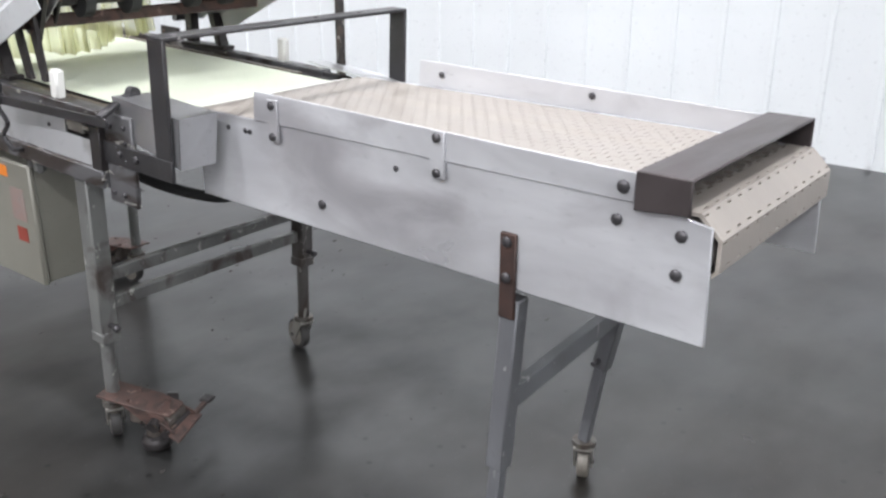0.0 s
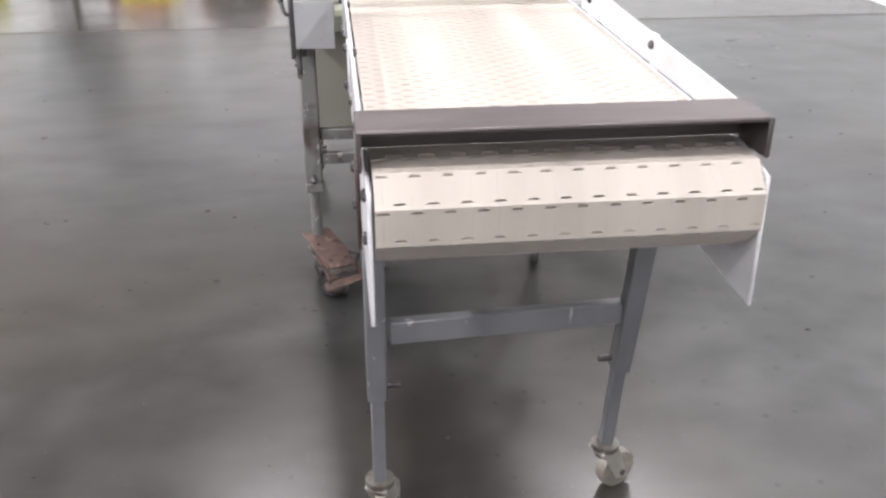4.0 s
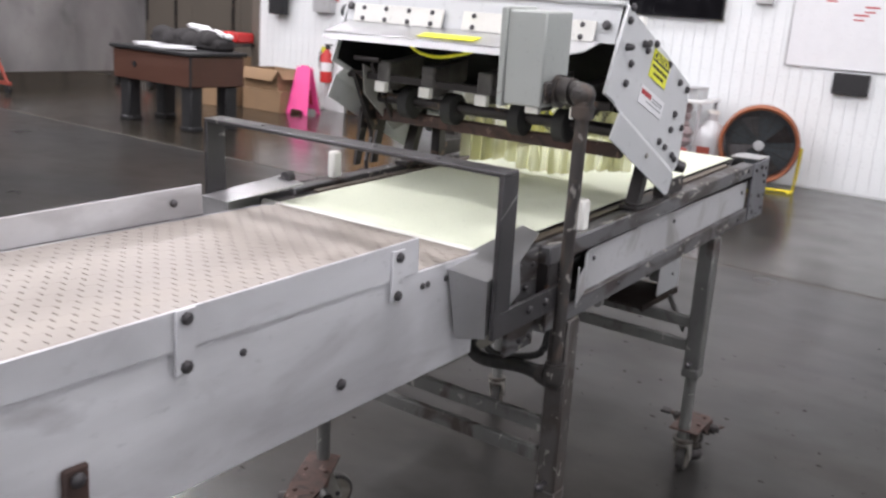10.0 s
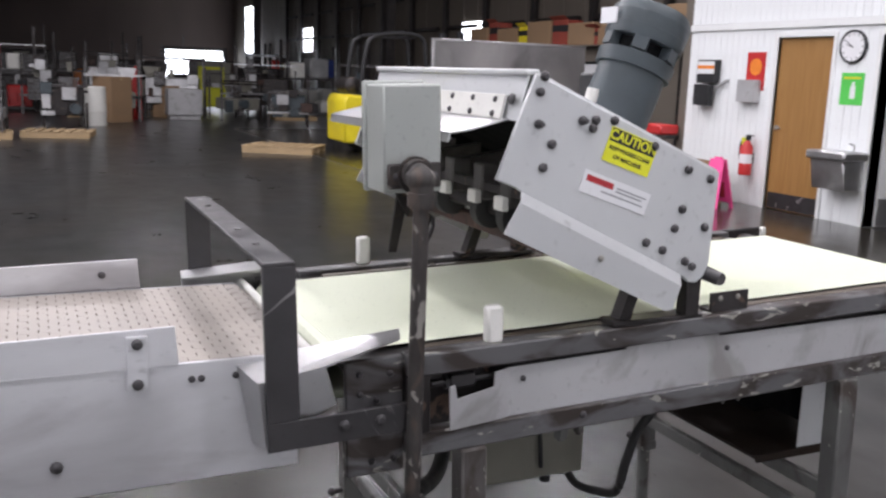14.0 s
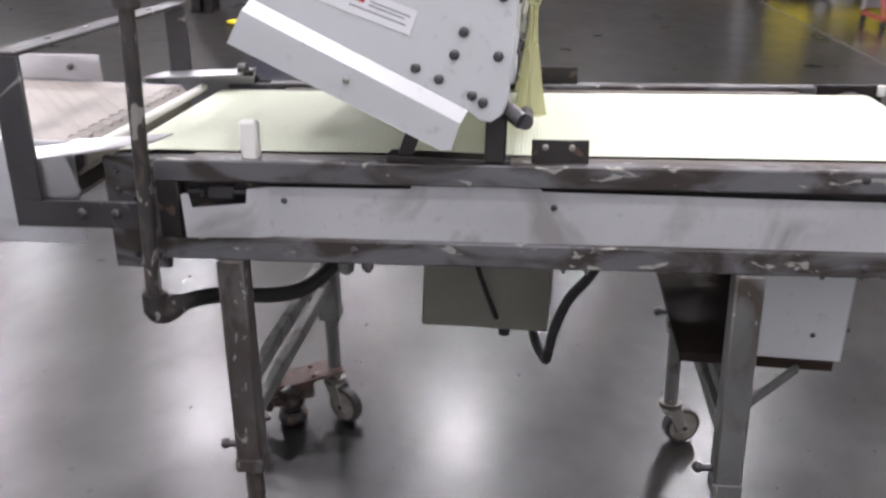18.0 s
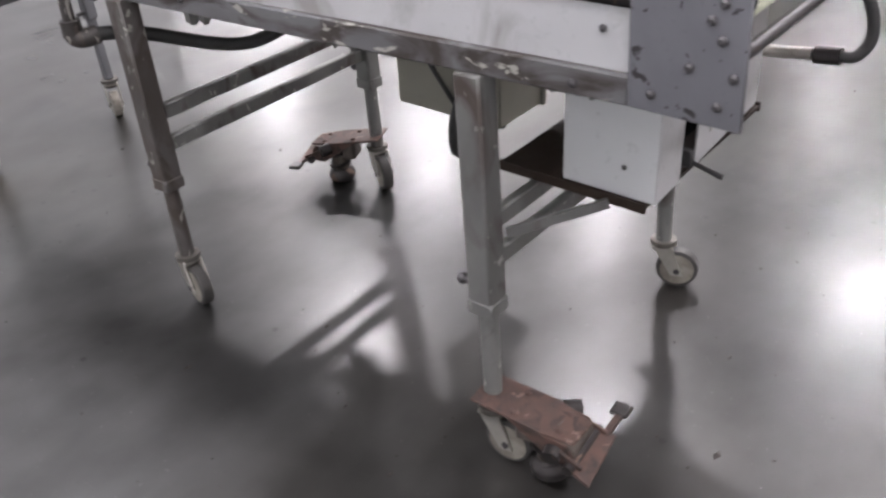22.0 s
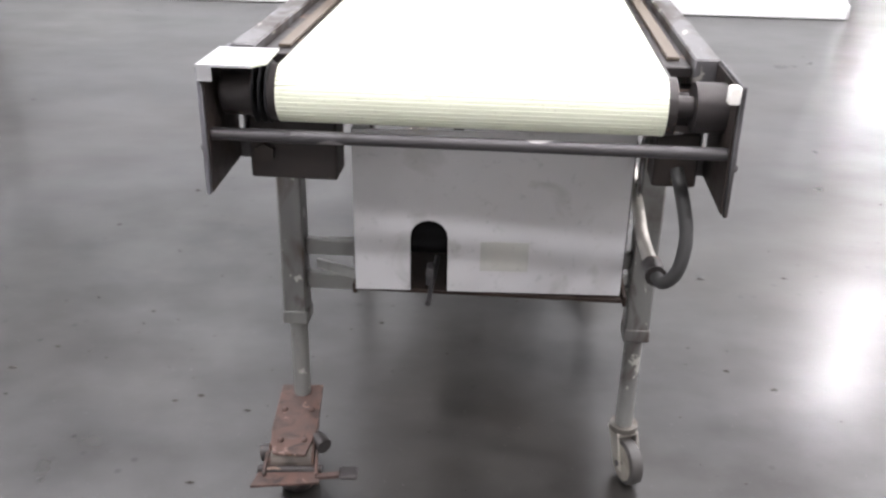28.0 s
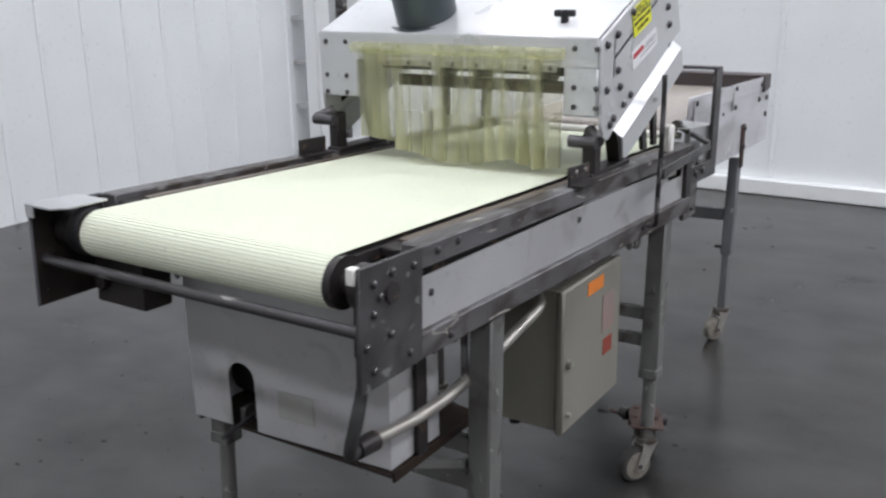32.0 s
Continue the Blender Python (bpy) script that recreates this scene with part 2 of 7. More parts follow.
def concrete(name, light, dark, rough, seal):
    """Burnished concrete: clouds, mottling, small dark specks and scuffs, uneven gloss."""
    mat = bpy.data.materials.new(name)
    mat.use_nodes = True
    tree = mat.node_tree
    n, link = tree.nodes, tree.links
    bsdf = n["Principled BSDF"]
    co = n.new("ShaderNodeTexCoord")

    def noise_at(sc, detail, dist=0.0, stretch=(1, 1, 1)):
        mp = n.new("ShaderNodeMapping")
        mp.inputs["Scale"].default_value = stretch
        link.new(co.outputs["Object"], mp.inputs["Vector"])
        t = n.new("ShaderNodeTexNoise")
        t.inputs["Scale"].default_value, t.inputs["Detail"].default_value, t.inputs["Distortion"].default_value = sc, detail, dist
        link.new(mp.outputs[0], t.inputs["Vector"])
        return t.outputs[0]

    def ramp(src, lo, hi, to_lo=0.0, to_hi=1.0):
        r = n.new("ShaderNodeMapRange")
        for key, v in (("From Min", lo), ("From Max", hi), ("To Min", to_lo), ("To Max", to_hi)):
            r.inputs[key].default_value = v
        link.new(src, r.inputs["Value"])
        return r.outputs[0]

    def mix(fac, a, b):
        m = n.new("ShaderNodeMix")
        m.data_type = "RGBA"
        link.new(fac, m.inputs[0])
        for sock, v in ((m.inputs[6], a), (m.inputs[7], b)):
            if isinstance(v, tuple):
                sock.default_value = (*v, 1)
            else:
                link.new(v, sock)
        return m.outputs[2]

    def add(a, b):
        m = n.new("ShaderNodeMath")
        link.new(a, m.inputs[0])
        link.new(b, m.inputs[1])
        return m.outputs[0]

    clouds, mottle = noise_at(1.1, 6), noise_at(5.0, 6)
    col = mix(ramp(clouds, 0.3, 0.7), tuple(c * 0.78 for c in dark), light)
    col = mix(ramp(mottle, 0.38, 0.70, 0.0, 0.7), col, tuple(c * 1.9 for c in light))
    col = mix(ramp(noise_at(0.55, 5, 0.6), 0.42, 0.62, 0.0, 0.75), col, (light[0] * 1.14, light[1] * 1.0, light[2] * 0.86))
    spots = n.new("ShaderNodeTexVoronoi")
    spots.voronoi_dimensions = "2D"
    spots.inputs["Scale"].default_value = 6.5
    link.new(co.outputs["Object"], spots.inputs["Vector"])
    few = n.new("ShaderNodeMath")
    few.operation = "MULTIPLY"
    link.new(ramp(spots.outputs["Distance"], 0.06, 0.035, 0.0, 0.9), few.inputs[0])
    link.new(ramp(noise_at(1.7, 2), 0.52, 0.6), few.inputs[1])
    col = mix(few.outputs[0], col, tuple(c * 0.3 for c in dark))
    col = mix(ramp(noise_at(130, 2), 0.70, 0.74, 0.0, 0.7), col, tuple(c * 0.35 for c in dark))
    col = mix(ramp(noise_at(150, 1), 0.76, 0.79, 0.0, 0.5), col, (0.2, 0.195, 0.19))
    link.new(col, bsdf.inputs["Base Color"])
    gloss = add(ramp(clouds, 0.3, 0.7, rough - 0.02, rough + 0.02), ramp(mottle, 0.3, 0.7, -0.02, 0.02))
    link.new(gloss, bsdf.inputs["Roughness"])
    b = n.new("ShaderNodeBump")
    b.inputs["Strength"].default_value, b.inputs["Distance"].default_value = 0.03, 0.004
    link.new(mottle, b.inputs["Height"])
    link.new(b.outputs[0], bsdf.inputs["Normal"])
    uneven = add(ramp(noise_at(3.6, 4, 0, (0.6, 1, 1)), 0.34, 0.66, 0.16, 0.42), ramp(noise_at(0.8, 2), 0.35, 0.65, 0.08, 0.22))
    link.new(uneven, bsdf.inputs["Specular IOR Level"])
    link.new(ramp(noise_at(5.2, 4, 0, (1, 0.7, 1)), 0.34, 0.66, seal * 0.55, seal * 1.4), bsdf.inputs["Coat Weight"])
    bsdf.inputs["Coat Roughness"].default_value = 0.2
    fine = n.new("ShaderNodeBump")
    fine.inputs["Strength"].default_value, fine.inputs["Distance"].default_value = 0.05, 0.002
    link.new(noise_at(42, 2), fine.inputs["Height"])
    link.new(fine.outputs[0], bsdf.inputs["Coat Normal"])
    return mat


M["floor"] = concrete("burnished_grey_concrete", (0.022, 0.0218, 0.0214), (0.012, 0.0119, 0.0117), 0.30, 0.15)
M["grit"] = material("dark_grit", (0.035, 0.030, 0.027), 0.8, scale=40, amount=0.6)
M["joint"] = material("pale_joint_filler", (0.125, 0.115, 0.098), 0.5, dark=(0.05, 0.046, 0.04), scale=2.5, amount=1.0, stretch=(1, 1, 1))
M["apron"] = concrete("burnished_brown_concrete", (0.026, 0.0235, 0.0195), (0.015, 0.0138, 0.0120), 0.22, 0.2)
M["farwall"] = material("dark_corrugated_steel", (0.135, 0.102, 0.092), 0.7, scale=0.5, amount=0.6, stretch=(1, 1, 0.3))
M["board"] = material("smudged_galvanised_sheet", (0.40, 0.39, 0.39), 0.42, 0.5, dark=(0.2, 0.195, 0.2), stretch=(1, 1, 0.45), scale=1.2, amount=0.9, grain=30, bump=0.02, dirt=(0.12, 0.115, 0.12), dirt_scale=1.1, dirt_low=0.55, dirt_high=0.75)
M["wall"] = material("white_wall_paint", (0.83, 0.85, 0.86), 0.5, scale=1.5, amount=0.12, grain=40, bump=0.02)
M["ceiling"] = material("dark_ceiling", (0.125, 0.11, 0.105), 0.8, scale=1.0)
M["hallwall"] = material("beige_corrugated_steel", (0.15, 0.128, 0.105), 0.6, dark=(0.09, 0.078, 0.066), scale=0.6, amount=0.5, stretch=(1, 1, 0.3))
M["trim"] = material("white_trim", (0.78, 0.79, 0.79), 0.45, scale=3, amount=0.15)
M["alu"] = material("brushed_aluminium", (0.70, 0.70, 0.72), 0.40, 0.38, dark=(0.40, 0.395, 0.41), scale=4.5, amount=0.75, grain=60, bump=0.03, stretch=(1, 0.5, 1.3), rough_var=0.14, dirt=(0.38, 0.37, 0.385), dirt_scale=3.6, dirt_low=0.5, dirt_high=0.68)
M["steel"] = material("stainless_sheet", (0.60, 0.60, 0.61), 0.36, 0.85, scale=5, amount=0.5, grain=80, bump=0.02, rough_var=0.06)
M["panel"] = material("pale_grey_panel", (0.50, 0.50, 0.51), 0.42, 0.3, dark=(0.36, 0.36, 0.37), scale=4, amount=0.5, grain=70, bump=0.02, dirt=(0.30, 0.29, 0.28), dirt_scale=6, dirt_low=0.56, dirt_high=0.72)
M["frame"] = material("worn_grey_frame_paint", (0.150, 0.149, 0.154), 0.48, 0.25, dark=(0.075, 0.071, 0.074), scale=9, amount=0.7, grain=110, bump=0.12, chips=(0.34, 0.33, 0.30), chip_level=0.625, chip_scale=38, dirt=(0.043, 0.034, 0.030), dirt_scale=13, dirt_low=0.47, dirt_high=0.60, stretch=(1, 0.4, 1))
M["plate"] = material("blue_grey_plate_paint", (0.15, 0.15, 0.165), 0.45, 0.3, dark=(0.10, 0.10, 0.11), scale=6, amount=0.6, grain=110, bump=0.08, chips=(0.028, 0.025, 0.026), chip_level=0.63, chip_scale=42)
M["plate_dark"] = material("dirty_dark_plate", (0.085, 0.083, 0.088), 0.48, 0.3, dark=(0.03, 0.028, 0.028), scale=14, amount=0.8, grain=110, bump=0.12, chips=(0.20, 0.20, 0.20), chip_level=0.64, chip_scale=30)
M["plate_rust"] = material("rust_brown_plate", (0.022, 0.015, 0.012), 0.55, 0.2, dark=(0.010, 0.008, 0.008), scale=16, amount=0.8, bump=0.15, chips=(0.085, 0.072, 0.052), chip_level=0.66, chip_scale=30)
M["fork"] = material("dirty_zinc_fork", (0.15, 0.14, 0.125), 0.5, 0.5, scale=25, amount=0.6, bump=0.1, dirt=(0.07, 0.05, 0.04), dirt_scale=30)
M["frame_dark"] = material("dark_oiled_steel", (0.045, 0.040, 0.040), 0.42, 0.5, dark=(0.018, 0.016, 0.016), scale=12, amount=0.6, chips=(0.13, 0.09, 0.07), chip_level=0.62, chip_scale=20, bump=0.1)
M["hoop"] = material("raw_dark_steel", (0.075, 0.072, 0.075), 0.42, 0.6, scale=14, amount=0.5, chips=(0.30, 0.29, 0.29), chip_level=0.66, bump=0.08)
M["leg"] = material("greenish_grey_leg_paint", (0.170, 0.172, 0.163), 0.5, 0.15, dark=(0.085, 0.082, 0.082), scale=10, amount=0.7, chips=(0.34, 0.34, 0.31), chip_level=0.65, chip_scale=45, bump=0.12, dirt=(0.058, 0.045, 0.039), dirt_scale=11, dirt_low=0.55, dirt_high=0.68, stretch=(1, 1, 0.5))
M["leg_blue"] = material("blue_grey_leg_paint", (0.165, 0.168, 0.178), 0.5, 0.2, dark=(0.10, 0.10, 0.106), scale=9, amount=0.7, bump=0.1, chips=(0.30, 0.30, 0.29), chip_level=0.68, chip_scale=40, stretch=(1, 1, 0.5))
M["rail_rust"] = material("rusty_leg_paint", (0.105, 0.098, 0.095), 0.5, 0.2, dark=(0.05, 0.042, 0.038), scale=12, amount=0.8, chips=(0.28, 0.27, 0.25), chip_level=0.635, chip_scale=40, bump=0.15, dirt=(0.055, 0.043, 0.037), dirt_scale=12, dirt_low=0.49, dirt_high=0.64, stretch=(1, 1, 0.5))
M["post"] = material("rusty_black_conduit", (0.058, 0.053, 0.051), 0.55, 0.3, dark=(0.024, 0.019, 0.018), scale=16, amount=0.7, bump=0.2, chips=(0.27, 0.255, 0.235), chip_level=0.615, chip_scale=34, dirt=(0.085, 0.066, 0.056), dirt_scale=22, dirt_low=0.5, dirt_high=0.62, stretch=(1, 1, 0.5))
M["rust"] = material("rusty_brake_steel", (0.105, 0.060, 0.049), 0.7, 0.2, dark=(0.045, 0.030, 0.026), scale=14, amount=0.8, bump=0.25, chips=(0.17, 0.115, 0.095), chip_level=0.64, chip_scale=26, dirt=(0.035, 0.027, 0.024), dirt_scale=22, dirt_low=0.5, dirt_high=0.66)
M["strap"] = material("rusty_dark_strap", (0.070, 0.038, 0.030), 0.7, 0.2, dark=(0.03, 0.02, 0.018), scale=18, amount=0.8, bump=0.2)
M["bar"] = material("brown_black_bar", (0.075, 0.062, 0.062), 0.42, 0.4, scale=8, amount=0.5, stretch=(0.3, 1, 1), bump=0.06)
M["rubber"] = material("black_rubber", (0.03, 0.03, 0.03), 0.7, scale=20)
M["black"] = material("black_plastic", (0.018, 0.018, 0.02), 0.5, scale=20)
# sheenless near-black for hollows, with their shade put into the colour
M["hollow"] = material("matt_hollow_black", (0.012, 0.012, 0.013), 0.9, spec=0.08, scale=12, bump=0.05)
M["wheel"] = material("grey_caster_tread", (0.05, 0.047, 0.045), 0.6, scale=20, amount=0.5, bump=0.1)
M["disc"] = material("dirty_pale_wheel_disc", (0.33, 0.31, 0.27), 0.5, 0.2, dark=(0.12, 0.10, 0.085), scale=30, amount=0.7, bump=0.08)
M["tray"] = material("brown_painted_tray", (0.030, 0.020, 0.015), 0.7, 0.1, dark=(0.015, 0.011, 0.010), scale=9, amount=0.7, bump=0.08, spec=0.2)
M["plaque"] = material("worn_grey_plaque", (0.40, 0.40, 0.375), 0.5, 0.1, dark=(0.34, 0.34, 0.32), scale=20, amount=0.6)
M["zinc"] = material("zinc_caster_fork", (0.46, 0.44, 0.40), 0.4, 0.7, scale=25, amount=0.6, bump=0.08)
M["bolt"] = material("dark_bolt", (0.10, 0.095, 0.10), 0.4, 0.7, scale=40, bump=0.0)
M["belt"] = material("cream_ribbed_belt", (0.71, 0.74, 0.61), 0.6, dark=(0.65, 0.68, 0.55), scale=5, amount=0.35, grain=120, bump=0.03, spec=0.3)
M["link"] = material("taupe_plastic_link", (0.340, 0.305, 0.272), 0.40, dark=(0.265, 0.236, 0.210), scale=3.0, amount=0.7, grain=60, bump=0.02, stretch=(4, 0.2, 1), spec=0.4)
M["gap"] = material("dark_belt_underside", (0.09, 0.08, 0.075), 0.7)
M["holder"] = material("greasy_grey_holder", (0.13, 0.125, 0.12), 0.5, 0.3, dark=(0.05, 0.045, 0.042), scale=20, amount=0.8, bump=0.1)
M["shield"] = material("dull_grey_shield", (0.34, 0.335, 0.325), 0.5, 0.2, dark=(0.22, 0.215, 0.205), scale=8, amount=0.7, bump=0.03)
M["head"] = material("head_grey_enamel", (0.60, 0.61, 0.62), 0.38, 0.25, dark=(0.47, 0.48, 0.49), scale=3, amount=0.35, grain=50, bump=0.015)
M["box"] = material("grey_green_box_paint", (0.37, 0.39, 0.37), 0.45, 0.1, scale=5, amount=0.25, chips=(0.27, 0.27, 0.25), chip_level=0.68, chip_scale=12, bump=0.02)
M["cab"] = material("control_cabinet_paint", (0.25, 0.242, 0.205), 0.42, 0.1, dark=(0.17, 0.16, 0.135), scale=4, amount=0.6, bump=0.02)
M["cab_note"] = material("faded_notice", (0.27, 0.235, 0.215), 0.5, dark=(0.30, 0.16, 0.14), scale=40, amount=0.6, bump=0)
M["motor"] = material("blue_grey_motor_paint", (0.06, 0.076, 0.086), 0.42, 0.1, dark=(0.035, 0.042, 0.048), scale=8, amount=0.5, bump=0.05)
M["tan"] = material("oily_tan_strip", (0.11, 0.09, 0.07), 0.5, dark=(0.08, 0.06, 0.045), scale=8, amount=0.8, stretch=(1, 0.3, 1))
M["white"] = material("white_plastic", (0.78, 0.77, 0.73), 0.45, scale=15, amount=0.15)
M["yellow"] = material("yellow_paint", (0.75, 0.62, 0.02), 0.45, scale=5, amount=0.3, dark=(0.5, 0.38, 0.02))
M["caution"] = material("caution_yellow", (0.80, 0.80, 0.03), 0.45, scale=10, amount=0.1, bump=0)
M["ink"] = material("black_ink", (0.02, 0.02, 0.02), 0.5, bump=0)
M["redink"] = material("red_ink", (0.5, 0.03, 0.04), 0.5, bump=0)
M["greyink"] = material("grey_ink", (0.35, 0.36, 0.38), 0.5, bump=0)
M["paper"] = material("white_paper", (0.78, 0.78, 0.80), 0.6, scale=8, amount=0.08, bump=0)
M["orange"] = material("orange_sticker", (0.85, 0.25, 0.03), 0.5, bump=0)
M["fan"] = material("dull_orange_paint", (0.36, 0.12, 0.055), 0.5, dark=(0.22, 0.08, 0.045), scale=5, amount=0.6)
M["red"] = material("red_paint", (0.55, 0.03, 0.03), 0.4, bump=0.02)
M["wood"] = material("oak_door", (0.36, 0.19, 0.06), 0.45, dark=(0.25, 0.12, 0.035), scale=5, amount=0.6, grain=60, stretch=(6, 6, 0.35), bump=0.03)
M["pallet"] = material("pallet_timber", (0.42, 0.30, 0.17), 0.8, scale=6, amount=0.5, stretch=(1, 4, 4))
M["card"] = material("cardboard", (0.29, 0.185, 0.105), 0.8, scale=4, amount=0.3)
M["redcard"] = material("faded_red_card", (0.30, 0.055, 0.035), 0.7, dark=(0.16, 0.03, 0.02), scale=5, amount=0.6)
M["bundle"] = material("dull_dark_cloth", (0.028, 0.025, 0.026), 0.8, scale=14, amount=0.6, bump=0.2)
M["grime"] = material("greasy_brown_grey", (0.115, 0.098, 0.085), 0.5, 0.3, dark=(0.04, 0.034, 0.03), scale=28, amount=0.9, bump=0.2)
M["sack"] = material("pinkish_plastic_film", (0.46, 0.37, 0.365), 0.35, dark=(0.30, 0.22, 0.22), scale=9, amount=0.7, bump=0.15, grain=25)
M["scrap"] = material("faded_yellow_paper", (0.40, 0.35, 0.16), 0.7, scale=30, amount=0.4, bump=0)
M["pool"] = material("reddish_table_wood", (0.095, 0.042, 0.029), 0.4, scale=4, amount=0.4, stretch=(0.4, 3, 3))
M["green"] = material("green_sign", (0.10, 0.62, 0.10), 0.45, bump=0)
M["pink"] = material("pink_plastic", (0.95, 0.10, 0.35), 0.4, scale=8, amount=0.1, bump=0)
M["lime"] = material("yellow_bin_plastic", (0.62, 0.62, 0.03), 0.45, scale=6, amount=0.2)
M["glass_dark"] = material("dark_window_glass", (0.02, 0.022, 0.025), 0.08, scale=3, bump=0)
M["tv"] = material("screen_black", (0.006, 0.006, 0.008), 0.15, bump=0)
M["blue"] = material("blue_fabric", (0.03, 0.06, 0.30), 0.6, scale=10, amount=0.4)
M["brown_panel"] = material("tan_pinboard", (0.45, 0.30, 0.17), 0.8, scale=8, amount=0.2)
M["daylight"] = glow("daylight_pane", (0.9, 0.95, 1.0), 6.0)


def vinyl():
    """Thin clear sheet, yellowed and hazy in streaks, more so near the hem."""
    mat = bpy.data.materials.new("yellowed_vinyl")
    mat.use_nodes = True
    tree = mat.node_tree
    n, link = tree.nodes, tree.links
    b = n["Principled BSDF"]
    b.inputs["Base Color"].default_value = (0.62, 0.62, 0.45, 1)
    b.inputs["Roughness"].default_value = 0.2
    clear = n.new("ShaderNodeBsdfTransparent")
    clear.inputs[0].default_value = (0.95, 0.95, 0.87, 1)
    thin = n.new("ShaderNodeBsdfTranslucent")
    thin.inputs[0].default_value = (0.72, 0.72, 0.42, 1)
    co = n.new("ShaderNodeTexCoord")
    mp = n.new("ShaderNodeMapping")
    mp.inputs["Scale"].default_value = (16, 16, 1.6)
    link.new(co.outputs["Object"], mp.inputs["Vector"])
    streak = n.new("ShaderNodeTexNoise")
    streak.inputs["Scale"].default_value = 1.0
    link.new(mp.outputs[0], streak.inputs["Vector"])
    xyz = n.new("ShaderNodeSeparateXYZ")
    link.new(co.outputs["Object"], xyz.inputs[0])
    low = n.new("ShaderNodeMapRange")
    for key, v in (("From Min", 1.14), ("From Max", 0.98), ("To Min", 0.05), ("To Max", 0.48)):
        low.inputs[key].default_value = v
    link.new(xyz.outputs[2], low.inputs["Value"])
    haze = n.new("ShaderNodeMapRange")
    for key, v in (("From Min", 0.42), ("From Max", 0.66), ("To Min", 0.10), ("To Max", 0.48)):
        haze.inputs[key].default_value = v
    link.new(streak.outputs[0], haze.inputs["Value"])
    total = n.new("ShaderNodeMath")
    link.new(low.outputs[0], total.inputs[0])
    link.new(haze.outputs[0], total.inputs[1])
    body = n.new("ShaderNodeMixShader")
    body.inputs[0].default_value = 0.5
    link.new(b.outputs[0], body.inputs[1])
    link.new(thin.outputs[0], body.inputs[2])
    out = n.new("ShaderNodeMixShader")
    link.new(total.outputs[0], out.inputs[0])
    link.new(clear.outputs[0], out.inputs[1])
    link.new(body.outputs[0], out.inputs[2])
    link.new(out.outputs[0], n["Material Output"].inputs["Surface"])
    return mat


M["vinyl"] = vinyl()

# ---- room ----
WX, WY, SY = 3.85, 7.5, -3.30      # inner faces of the east, north and south walls
HALL_W, HALL_N, HALL_S, HALL_H = -54.0, 11.0, -30.0, 7.6

solid("floor", Shape().box(HALL_W, WX + 0.2, HALL_S, HALL_N, -0.2, 0.0), M["floor"], "worn polished grey concrete hall floor", "floor", kind="structure", smooth=False)
solid("ceiling", Shape().box(HALL_W, WX + 0.2, HALL_S, HALL_N, HALL_H, HALL_H + 0.15), M["ceiling"], "dark high hall ceiling", "ceiling", kind="structure", smooth=False)


def ribbed_wall(name, a, b, z0, z1, thick, pitch, rib, mat, label):
    """A wall from a to b (its inner face to the left of the way), with upright ribs."""
    a, b = Vector((*a, 0)), Vector((*b, 0))
    d = (b - a).normalized()
    n = Vector((-d.y, d.x, 0))
    s = Shape()
    s.slab([a + Vector((0, 0, z0)), b + Vector((0, 0, z0)), b + Vector((0, 0, z1)), a + Vector((0, 0, z1))], -n, thick)
    wall = solid(name, s, mat, label, "wall", kind="structure", smooth=False)
    me = mesh_of("rib", Shape().bar((0, 0, z0 + 0.02), (0, 0, z1 - 0.02), rib, 0.016, 0.003, up=n), mat)
    for i in range(1, int((b - a).length / pitch)):
        ob = new("rib", me)
        ob.parent = wall
        ob.matrix_basis = Matrix.Translation(a + d * (i * pitch) + n * 0.004)
    return wall


ribbed_wall("wall_east", (WX, HALL_S), (WX, WY + 0.15), 0, HALL_H, 0.2, 0.305, 0.03, M["wall"], "white ribbed steel sheet wall, scuffed near the floor")
ribbed_wall("wall_south", (-2.2, SY), (WX - 0.01, SY), 0, HALL_H, 0.15, 1.22, 0.03, M["wall"], "white smooth panel wall")
solid("baseboard", Shape().box(-2.2, WX - 0.02, SY, SY + 0.06, 0, 0.10, 0.008), M["trim"], "low white kerb along the wall", "baseboard", kind="structure")
ribbed_wall("wall_west", (HALL_W, HALL_N), (HALL_W, HALL_S), 0, HALL_H, 0.2, 1.0, 0.05, M["farwall"], "distant dark corrugated hall wall")
ribbed_wall("wall_far_south", (HALL_W, HALL_S), (WX, HALL_S), 0, HALL_H, 0.2, 1.0, 0.05, M["farwall"], "distant corrugated hall wall")
ribbed_wall("wall_far_north", (-8.0, HALL_N), (HALL_W, HALL_N), 0, HALL_H, 0.2, 0.9, 0.06, M["hallwall"], "beige corrugated hall wall with steel posts")

# north wall with its openings
OPEN = [(-6.46, -5.66, 1.95), (-5.04, -4.23, 1.95), (0.06, 0.87, 1.94), (1.42, 2.23, 1.94)]


